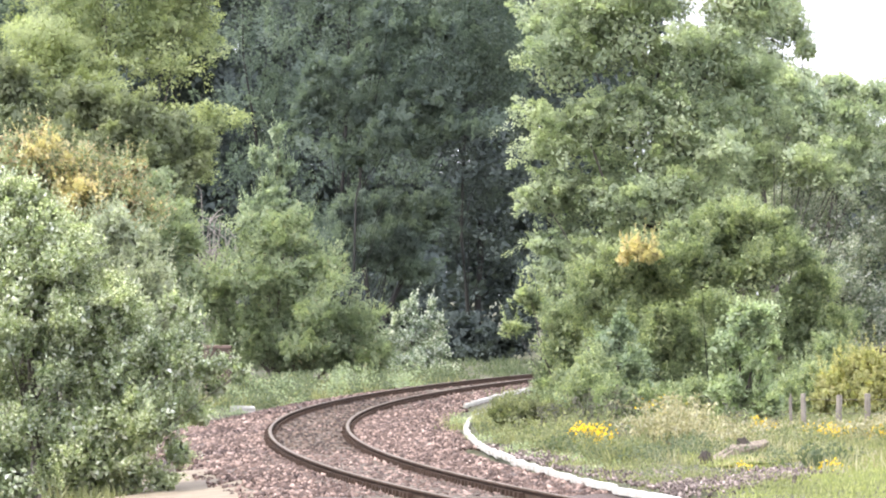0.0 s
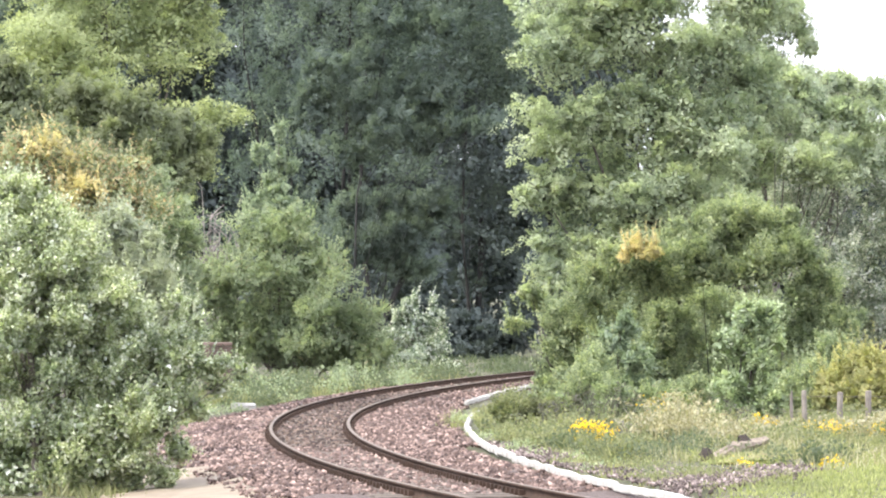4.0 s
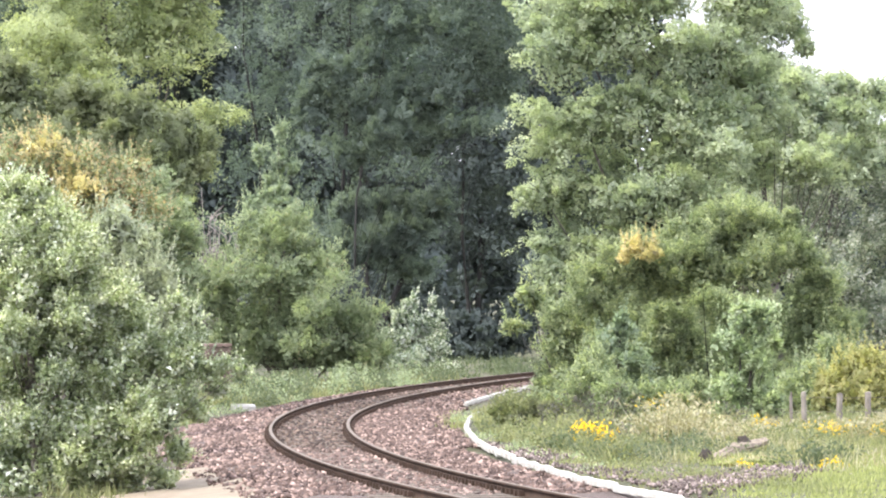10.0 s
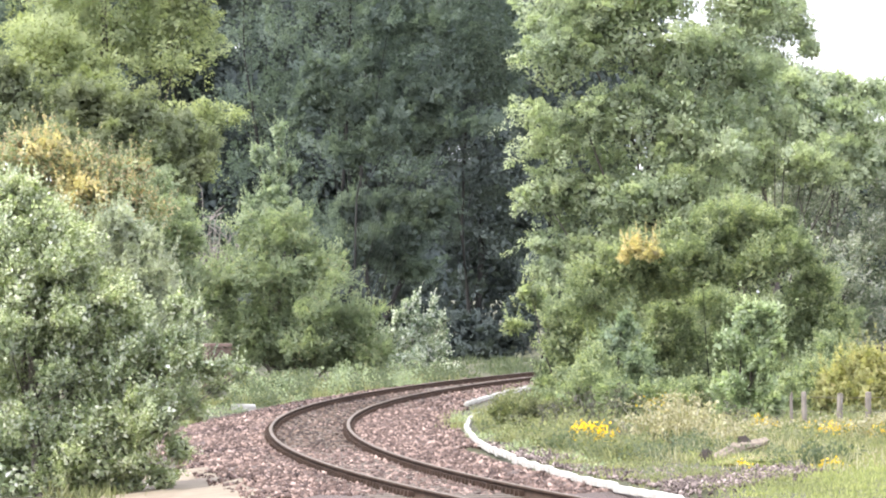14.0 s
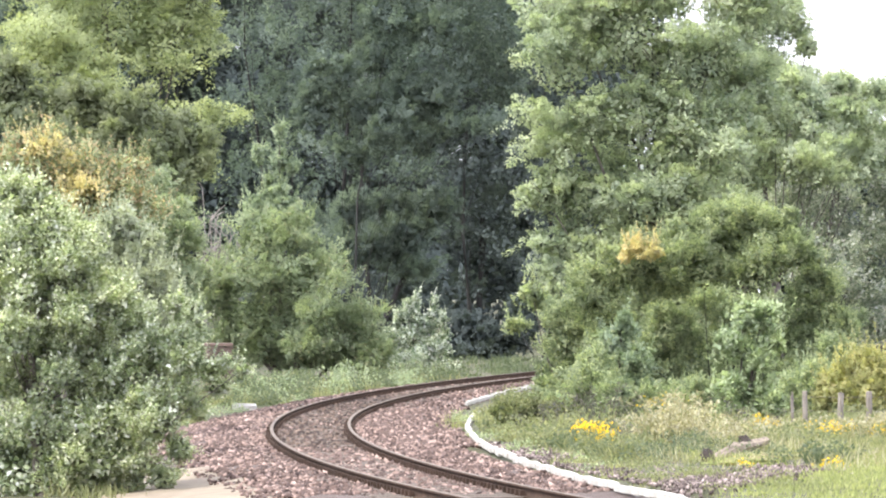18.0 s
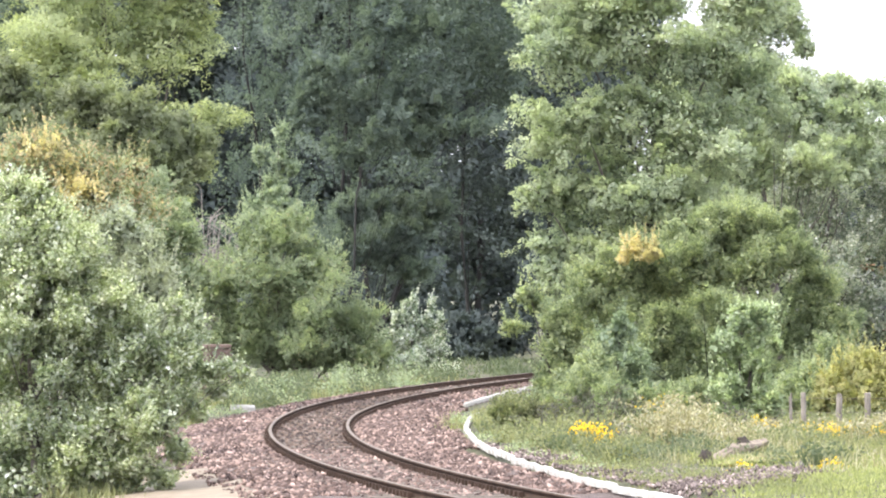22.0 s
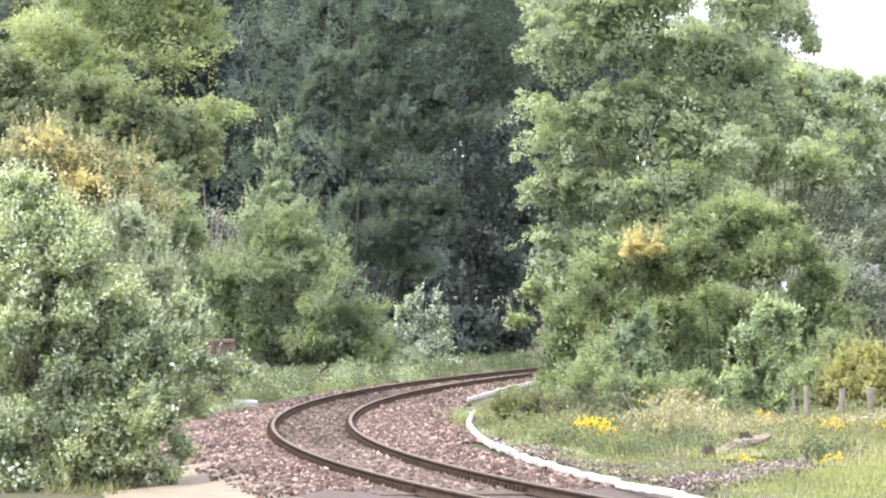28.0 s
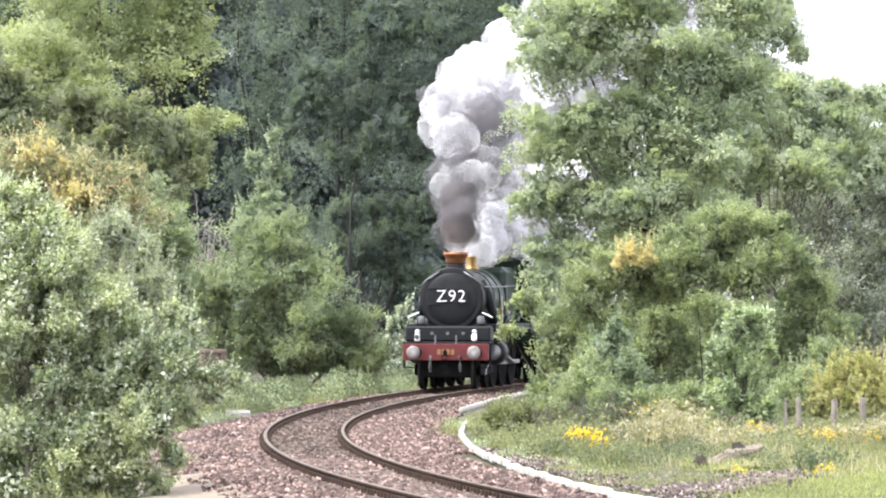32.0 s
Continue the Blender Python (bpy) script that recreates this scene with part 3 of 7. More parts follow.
# ---- trees and shrubs ----
plant('hawthorn_shrub', 'dense silvery-green shrub leaning over the ballast', 'shrub', (-5.84, 80.0, -0.42),
      [(-0.34, -0.04, 3.47, 0.76, 0.63, 0.72), (0.15, 0.04, 3.0, 0.67, 0.56, 0.63), (-0.43, 0.43, 2.36, 1.01, 0.8, 0.84), (0.57, -0.03, 2.25, 0.76, 0.58, 0.59), (1.16, 0.01, 1.78, 0.72, 0.53, 0.51), (-0.08, 0.11, 1.19, 1.26, 0.92, 0.84), (1.01, -0.28, 1.01, 0.88, 0.67, 0.67), (1.58, 0.01, 1.11, 0.63, 0.47, 0.46), (-0.59, 0.05, 4.22, 0.38, 0.3, 0.32), (-0.26, 0.39, 0.23, 1.35, 0.85, 0.55), (1.85, -0.05, 2.79, 0.12, 0.14, 0.24), (2.13, -0.02, 2.67, 0.09, 0.12, 0.2), (2.0, 0.07, 2.23, 0.22, 0.19, 0.22), (2.55, 0.04, 1.91, 0.22, 0.14, 0.09), (2.83, -0.06, 1.87, 0.13, 0.08, 0.06), (2.45, 0.08, 1.57, 0.17, 0.11, 0.09), (2.24, 0.11, 1.83, 0.24, 0.19, 0.19), (2.19, 0.03, 1.24, 0.19, 0.15, 0.14), (1.9, 0.03, 0.66, 0.22, 0.17, 0.17), (1.65, -0.08, 0.23, 0.24, 0.19, 0.19), (-0.27, -0.1, 4.49, 0.2, 0.17, 0.19), (0.01, 0.0, 4.14, 0.17, 0.16, 0.22), (-0.61, -0.08, 4.6, 0.19, 0.16, 0.19), (1.75, -0.1, 1.99, 0.34, 0.27, 0.3), (-0.69, -0.11, 3.34, 0.42, 0.39, 0.51), (0.74, -0.32, 0.48, 0.67, 0.48, 0.42), (0.82, -0.23, 2.67, 0.46, 0.38, 0.42), (0.32, -0.15, 3.59, 0.38, 0.34, 0.42), (0.23, 0.05, 0.07, 0.72, 0.46, 0.32), (1.03, 0.07, 0.12, 0.51, 0.35, 0.3), (-0.36, -0.62, 3.0, 0.39, 0.32, 0.35), (0.4, -0.62, 2.67, 0.35, 0.29, 0.32), (-0.61, -0.62, 2.33, 0.39, 0.32, 0.35), (0.15, -0.62, 3.43, 0.34, 0.29, 0.34)],
      130000, 0.06, L_THORN, seed=11, trunk=0.07, stems=5, boughs=5, sway=1.0, spray=0.36, droop=0.05, spire=0.3, shoots=1300, per=30, rise=(0.25, 0, 0.5), wide=0.22, reach=0.5, inner=0.3, corners=3, limb=0.6, glint=0.55)
plant('willow_shrub', 'pale grey-green willow shrub', 'shrub', (-5.51, 92.0, -0.42),
      [(0.0, -0.01, 3.32, 0.63, 0.45, 0.48), (0.05, 0.12, 2.84, 0.87, 0.62, 0.68), (0.34, 0.12, 2.36, 0.77, 0.58, 0.68), (-0.34, -0.29, 2.26, 0.87, 0.66, 0.77), (-0.02, -0.01, 4.11, 0.39, 0.32, 0.37), (-0.31, 0.05, 3.85, 0.35, 0.3, 0.37), (0.37, 0.06, 3.73, 0.39, 0.34, 0.41), (0.61, -0.1, 3.15, 0.27, 0.27, 0.39), (-0.65, -0.16, 3.58, 0.33, 0.3, 0.39)],
      36000, 0.07, L_GREY, seed=12, trunk=0.06, stems=4, boughs=2, sway=1.0, ratio=0.3, spray=0.55, spire=0.3, shoots=300, per=50, rise=(0.1, 0, 0.6), wide=0.3, inner=0.22, glint=0.4)
plant('turning_shrub', 'tall shrub with yellow and orange turning leaves', 'shrub', (-7.52, 106.0, -0.42),
      [(-0.56, -0.16, 5.66, 0.78, 0.54, 0.56), (0.45, 0.13, 5.27, 0.89, 0.56, 0.5), (1.39, 0.09, 5.38, 0.61, 0.39, 0.36), (-0.89, 0.27, 4.93, 0.89, 0.62, 0.67), (0.22, -0.26, 4.48, 1.0, 0.67, 0.67), (1.12, -0.19, 4.71, 0.78, 0.56, 0.61), (-0.33, -0.39, 3.82, 1.34, 0.89, 0.89)],
      48000, 0.066, L_AUTUMN, seed=13, trunk=0.08, stems=4, boughs=3, sway=0.7, spray=0.5, spire=0.5, shoots=380, per=44, rise=(0.1, 0, 0.5), wide=0.4, inner=0.22)
plant('elder_shrub', 'mid-green shrub behind the turning one', 'shrub', (-6.22, 122.0, -0.42),
      [(-0.13, -0.33, 4.32, 0.9, 0.67, 0.77), (0.0, 0.19, 3.42, 0.96, 0.74, 0.9), (-0.13, 0.14, 2.52, 0.83, 0.74, 1.03), (-0.39, 0.3, 5.22, 0.77, 0.54, 0.58), (-0.64, -0.25, 3.03, 1.03, 0.87, 1.16)],
      40000, 0.07, L_MID, seed=14, trunk=0.08, stems=3, boughs=2, sway=0.5, spray=0.6, per=60, inner=0.22)
plant('willow_tree', 'large yellow-green willow tree', 'tree', (-8.11, 132.0, -0.42),
      [(-0.14, 0.94, 9.43, 2.36, 1.61, 1.67), (-1.53, -0.81, 8.31, 1.95, 1.33, 1.39), (1.25, 0.33, 9.01, 1.25, 1.11, 1.53), (2.15, -0.27, 7.27, 0.97, 0.64, 0.63), (1.53, -0.49, 6.23, 1.18, 0.81, 0.83), (-0.28, 0.37, 11.79, 2.36, 1.61, 1.67), (1.81, 0.36, 10.26, 0.76, 0.81, 1.25)],
      90000, 0.066, L_YELLOW, seed=15, trunk=0.2, boughs=4, sway=0.5, spray=0.7, ratio=0.4, droop=0.5, per=90, rise=(0.15, 0, 0.1), wide=0.4, inner=0.3, limb=0.6)
plant('hawthorn_bush', 'rounded yellow-green hawthorn bush beside the line', 'bush', (-4.78, 172.0, -0.42),
      [(-1.27, -0.21, 3.22, 1.54, 1.23, 1.54), (0.45, -0.03, 3.03, 1.72, 1.3, 1.54), (-0.72, -0.09, 4.75, 1.45, 0.88, 0.76), (0.18, -0.05, 4.7, 1.09, 0.7, 0.65), (1.85, -0.09, 1.77, 0.94, 0.83, 1.12), (-1.9, 0.19, 1.77, 1.09, 0.98, 1.36), (0.72, -0.39, 1.4, 2.17, 1.3, 1.09), (-0.72, 0.2, 1.4, 1.63, 1.16, 1.27), (2.53, -0.4, 0.86, 0.91, 0.65, 0.72), (-2.63, -0.17, 2.76, 0.81, 0.69, 0.91), (-3.17, -0.11, 3.4, 0.72, 0.54, 0.63), (-1.03, 0.09, 1.25, 0.76, 0.67, 0.81), (0.05, 0.25, 0.8, 1.05, 0.72, 0.58), (1.41, 0.28, 0.76, 0.94, 0.66, 0.58), (2.41, 0.28, 0.8, 0.63, 0.49, 0.51)],
      90000, 0.072, L_MID, seed=16, trunk=0.09, stems=5, boughs=3, sway=0.5, spray=0.6, spire=0.5, flat=0.4, shoots=360, per=70, rise=(0.15, 0, 0.3), wide=0.35, inner=0.3, limb=0.5, reach=0.42, glint=0.28)
plant('white_poplar_shrub', 'pale shrub with white-backed leaves', 'shrub', (-0.76, 186.0, -0.42),
      [(-0.92, 0.01, 1.36, 0.43, 0.41, 0.55), (-0.24, 0.2, 1.2, 0.67, 0.55, 0.63), (0.35, 0.23, 1.36, 0.49, 0.47, 0.63), (-0.04, -0.23, 0.62, 1.1, 0.76, 0.63), (-0.92, 0.2, 0.42, 0.74, 0.53, 0.47), (-0.24, 0.02, 2.57, 0.1, 0.25, 0.55), (0.35, 0.02, 2.42, 0.1, 0.24, 0.51), (-0.57, -0.04, 2.38, 0.1, 0.21, 0.43), (0.68, -0.06, 2.03, 0.12, 0.19, 0.35), (-0.87, -0.01, 2.06, 0.12, 0.19, 0.35), (0.06, 0.08, 1.89, 0.31, 0.28, 0.35), (-0.4, -0.04, 1.89, 0.16, 0.21, 0.35)],
      18000, 0.085, L_PALE, seed=17, trunk=0.04, stems=5, boughs=2, sway=0.8, spray=0.4, spire=0.6, shoots=60, per=26, rise=(0, 0, 0.9), wide=0.18, inner=0.22, limb=0.4, glint=0.5)
plant('poplar_sapling', 'slender grey-green poplar sapling', 'tree', (-5.67, 182.0, -0.42),
      [(0.1, -0.11, 8.3, 0.17, 0.27, 0.5), (0.06, 0.06, 7.44, 0.27, 0.31, 0.5), (0.0, -0.08, 6.58, 0.42, 0.37, 0.5), (-0.11, -0.17, 5.81, 0.65, 0.44, 0.46), (-0.61, -0.0, 7.63, 0.17, 0.21, 0.34), (0.52, -0.0, 7.25, 0.17, 0.19, 0.31), (0.61, -0.01, 5.62, 0.57, 0.38, 0.38), (-0.73, -0.02, 5.81, 0.34, 0.31, 0.42)],
      14000, 0.09, L_GREYASH, seed=18, trunk=0.05, boughs=1, sway=0.7, spray=0.36, shoots=110, per=36, rise=(0, 0, 0.6), wide=0.28, inner=0.22)
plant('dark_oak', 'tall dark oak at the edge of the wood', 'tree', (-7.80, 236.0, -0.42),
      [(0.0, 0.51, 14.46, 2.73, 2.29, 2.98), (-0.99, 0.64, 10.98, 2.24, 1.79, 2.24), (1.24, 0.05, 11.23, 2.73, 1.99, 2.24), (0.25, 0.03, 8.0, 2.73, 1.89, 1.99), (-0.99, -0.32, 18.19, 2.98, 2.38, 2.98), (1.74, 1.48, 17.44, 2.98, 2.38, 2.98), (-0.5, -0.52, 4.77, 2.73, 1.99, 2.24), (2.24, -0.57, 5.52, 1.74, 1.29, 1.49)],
      32000, 0.1, L_DARK, seed=19, trunk=0.1, boughs=2, sway=0.3, spray=1.5, flat=0.28, inner=0.3, group='wood', bark=SHADEBARK, per=150, rise=(0.2, -0.1, 0.4), wide=0.3, limb=0.4, reach=0.5)
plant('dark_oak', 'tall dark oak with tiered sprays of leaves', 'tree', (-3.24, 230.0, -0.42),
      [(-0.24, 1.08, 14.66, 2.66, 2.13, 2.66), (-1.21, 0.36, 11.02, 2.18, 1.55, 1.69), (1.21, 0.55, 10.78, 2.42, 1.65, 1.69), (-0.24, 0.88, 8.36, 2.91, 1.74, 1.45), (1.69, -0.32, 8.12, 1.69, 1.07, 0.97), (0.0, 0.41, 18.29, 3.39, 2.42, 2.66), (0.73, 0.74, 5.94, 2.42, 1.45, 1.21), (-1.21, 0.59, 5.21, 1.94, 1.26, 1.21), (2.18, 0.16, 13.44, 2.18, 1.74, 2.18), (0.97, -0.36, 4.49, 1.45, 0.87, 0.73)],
      32000, 0.1, L_DARK, seed=20, trunk=0.1, boughs=3, sway=0.3, spray=1.5, flat=0.28, inner=0.3, group='wood', bark=SHADEBARK, per=150, rise=(0.2, -0.1, 0.4), wide=0.3, limb=0.4, reach=0.5)
# trees of the shaded wood; their leaf colour carries the shade
plant('yew_tree', 'tall tree over the curve, leaves darkened for shade', 'tree', (1.19, 246.0, -0.42),
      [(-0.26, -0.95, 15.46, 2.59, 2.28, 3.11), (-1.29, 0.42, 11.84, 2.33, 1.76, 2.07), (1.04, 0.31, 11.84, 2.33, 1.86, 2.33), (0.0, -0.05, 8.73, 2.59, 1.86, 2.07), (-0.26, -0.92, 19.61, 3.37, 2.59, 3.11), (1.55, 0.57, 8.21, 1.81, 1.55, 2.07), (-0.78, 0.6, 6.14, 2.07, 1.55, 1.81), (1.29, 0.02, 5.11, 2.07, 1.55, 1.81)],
      26000, 0.13, L_SHADE, seed=21, trunk=0.1, boughs=2, sway=0.3, spray=1.5, flat=0.28, inner=0.3, group='wood', bark=SHADEBARK, per=150, rise=(0.2, -0.1, 0.4), wide=0.3, limb=0.4, reach=0.5)
plant('yew_tree', 'tall tree partly behind the ash, leaves darkened for shade', 'tree', (4.45, 240.0, -0.42),
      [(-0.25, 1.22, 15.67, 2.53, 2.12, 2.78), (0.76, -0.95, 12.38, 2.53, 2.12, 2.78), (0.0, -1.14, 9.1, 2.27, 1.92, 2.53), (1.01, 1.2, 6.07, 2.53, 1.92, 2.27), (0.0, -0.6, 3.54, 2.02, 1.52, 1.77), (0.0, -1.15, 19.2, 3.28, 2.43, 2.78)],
      26000, 0.13, L_SHADE, seed=22, trunk=0.1, boughs=2, sway=0.3, spray=1.5, flat=0.28, inner=0.3, group='wood', bark=SHADEBARK, per=150, rise=(0.2, -0.1, 0.4), wide=0.3, limb=0.4, reach=0.5)
plant('yew_tree', 'tall tree deep in the wood, leaves darkened for shade', 'tree', (-6.48, 275.0, -0.42),
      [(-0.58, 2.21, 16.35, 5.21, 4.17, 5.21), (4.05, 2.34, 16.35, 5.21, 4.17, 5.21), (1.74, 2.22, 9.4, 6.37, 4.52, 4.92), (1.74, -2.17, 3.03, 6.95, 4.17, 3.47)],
      28000, 0.3, L_SHADE, seed=23, trunk=0.2, spray=1.4, group='wood', bark=SHADEBARK, limb=0.4)
plant('yew_tree', 'tall tree deep in the wood, leaves darkened for shade', 'tree', (1.95, 280.0, -0.42),
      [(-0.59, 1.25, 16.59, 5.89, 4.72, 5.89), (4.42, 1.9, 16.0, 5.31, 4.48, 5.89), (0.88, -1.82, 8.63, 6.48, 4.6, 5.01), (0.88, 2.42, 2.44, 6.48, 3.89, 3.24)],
      28000, 0.3, L_SHADE, seed=24, trunk=0.2, spray=1.4, group='wood', bark=SHADEBARK, limb=0.4)
plant('yew_tree', 'tall tree deep in the wood, leaves darkened for shade', 'tree', (-12.05, 270.0, -0.42),
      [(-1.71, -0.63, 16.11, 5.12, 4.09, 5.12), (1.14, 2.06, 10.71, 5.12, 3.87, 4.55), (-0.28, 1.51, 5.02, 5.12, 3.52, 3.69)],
      26000, 0.3, L_SHADE, seed=25, trunk=0.2, spray=1.4, group='wood', bark=SHADEBARK, limb=0.4)
plant('undergrowth', 'low undergrowth at the foot of the wood, darkened for shade', 'bush', (1.7, 238.0, -0.42),
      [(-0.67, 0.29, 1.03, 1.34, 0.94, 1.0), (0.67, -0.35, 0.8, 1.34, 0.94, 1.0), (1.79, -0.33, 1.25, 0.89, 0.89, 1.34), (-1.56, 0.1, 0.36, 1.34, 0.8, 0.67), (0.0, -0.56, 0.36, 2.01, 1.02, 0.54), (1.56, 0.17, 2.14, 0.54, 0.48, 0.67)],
      13000, 0.16, L_SHADE, seed=26, trunk=0.05, stems=6, boughs=2, sway=0.3, spray=0.8, bark=SHADEBARK, per=50)
plant('undergrowth', 'low undergrowth at the foot of the wood, darkened for shade', 'bush', (-2.1, 243.0, -0.42),
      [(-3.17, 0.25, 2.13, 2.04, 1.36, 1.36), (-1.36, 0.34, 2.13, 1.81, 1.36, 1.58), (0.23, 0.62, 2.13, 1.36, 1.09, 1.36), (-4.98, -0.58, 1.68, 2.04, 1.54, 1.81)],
      12000, 0.16, L_SHADE, seed=27, trunk=0.05, stems=6, boughs=2, sway=0.3, spray=0.8, bark=SHADEBARK, per=50)
plant('ash_tree', 'large green ash tree beside the line', 'tree', (5.57, 153.0, -0.05),
      [(-2.25, -0.69, 9.27, 1.45, 1.13, 1.37), (-0.32, -0.66, 9.91, 1.77, 1.35, 1.61), (1.61, -0.18, 9.27, 1.77, 1.35, 1.61), (-2.09, 0.24, 7.01, 1.37, 1.06, 1.29), (-0.16, -0.58, 7.5, 1.77, 1.29, 1.45), (1.77, -0.59, 7.01, 1.61, 1.22, 1.45), (-2.74, -0.24, 5.4, 0.97, 0.71, 0.81), (-1.29, 0.35, 5.4, 1.53, 1.1, 1.21), (0.48, -0.51, 5.24, 1.61, 1.16, 1.29), (2.09, 0.31, 5.08, 1.45, 1.03, 1.13), (-1.93, 0.16, 3.95, 1.05, 0.77, 0.89), (-0.32, -0.44, 3.79, 1.45, 0.97, 0.97), (0.32, 0.07, 12.01, 2.42, 1.55, 1.45), (-2.09, -0.06, 11.04, 1.29, 0.97, 1.13), (2.74, -0.13, 10.88, 1.45, 1.16, 1.45), (3.22, 0.64, 8.14, 1.29, 1.03, 1.29), (-2.5, -0.24, 2.99, 0.55, 0.48, 0.64), (-2.29, -0.23, 2.1, 0.45, 0.39, 0.52), (-1.61, 0.28, 2.66, 0.64, 0.52, 0.64)],
      170000, 0.084, L_TALL, seed=31, trunk=0.22, boughs=6, sway=0.7, spray=0.85, droop=0.4, spire=0.1, inner=0.36, per=110, rise=(-0.1, -0.1, 0.15), wide=0.38, limb=0.6, flat=0.4, reach=0.4, glint=0.28)
plant('grey_willow', 'silvery grey-green willow behind the bush', 'tree', (13.24, 186.0, -0.05),
      [(-1.17, -0.62, 6.78, 1.57, 1.17, 1.37), (0.39, -0.43, 6.97, 1.66, 1.21, 1.37), (1.96, -0.31, 6.78, 1.57, 1.25, 1.57), (-1.96, 0.53, 5.21, 1.37, 1.06, 1.27), (-0.2, -0.01, 5.01, 1.76, 1.29, 1.47), (1.76, 0.38, 4.43, 1.76, 1.37, 1.66), (0.78, -0.65, 3.06, 1.76, 1.29, 1.47), (-0.78, 0.01, 3.45, 1.57, 1.1, 1.17), (1.76, 0.54, 1.88, 1.57, 1.25, 1.57), (0.39, 0.04, 1.1, 1.76, 1.25, 1.37), (3.52, 1.04, 4.62, 1.76, 1.88, 2.94)],
      80000, 0.08, L_SILVER, seed=32, trunk=0.16, stems=3, boughs=3, sway=0.5, ratio=0.4, spray=0.65, spire=0.35, inner=0.34, shoots=200, per=70, rise=(0, 0, 0.4), wide=0.35, limb=0.5, glint=0.35)
plant('tall_poplar', 'tall sparse poplar against the sky', 'tree', (11.38, 198.0, -0.05),
      [(0.0, 0.1, 12.88, 1.46, 1.08, 1.25), (1.25, 0.12, 12.25, 0.96, 0.72, 0.83), (0.31, 0.33, 11.21, 1.25, 0.83, 0.83), (1.98, -0.11, 11.63, 0.5, 0.38, 0.46), (-0.83, 0.21, 12.25, 1.25, 1.08, 1.46), (1.15, 0.38, 13.29, 0.92, 0.78, 1.04), (0.0, 0.64, 15.17, 1.67, 1.25, 1.46), (-0.83, -0.46, 9.96, 1.46, 1.17, 1.46), (0.83, 0.16, 10.38, 1.25, 0.83, 0.83), (1.88, 0.07, 10.58, 0.63, 0.47, 0.54)],
      40000, 0.1, L_TALL, seed=33, trunk=0.16, boughs=2, sway=0.5, spray=0.8, spire=0.3, per=44, inner=0.22)
plant('far_tree', 'grey-green tree beyond the bend', 'tree', (20.35, 286.0, -0.05),
      [(-0.6, 0.05, 12.9, 1.81, 1.26, 1.35), (0.9, 0.12, 12.6, 1.51, 1.14, 1.35), (-1.2, 0.72, 11.09, 2.41, 1.69, 1.81), (1.51, 0.9, 10.49, 2.41, 1.81, 2.11), (-3.61, 0.98, 11.39, 2.71, 2.05, 2.41), (-0.3, -0.39, 8.38, 3.61, 2.29, 2.11), (1.2, 0.28, 13.5, 0.36, 0.51, 0.9), (0.3, -0.04, 13.8, 0.3, 0.39, 0.66)],
      16000, 0.24, L_GREY, seed=34, trunk=0.2, spray=0.6, spire=0.3)
plant('far_tree', 'light green tree far beyond the bend', 'tree', (28.13, 340.0, -0.05),
      [(0.0, 0.07, 14.83, 1.43, 1.22, 1.61), (1.07, 0.63, 12.69, 2.51, 2.0, 2.51), (-0.36, 0.53, 11.61, 2.15, 1.72, 2.15), (0.72, 1.18, 9.46, 3.22, 2.58, 3.22)],
      9000, 0.26, L_TALL, seed=35, trunk=0.2, spray=0.6)
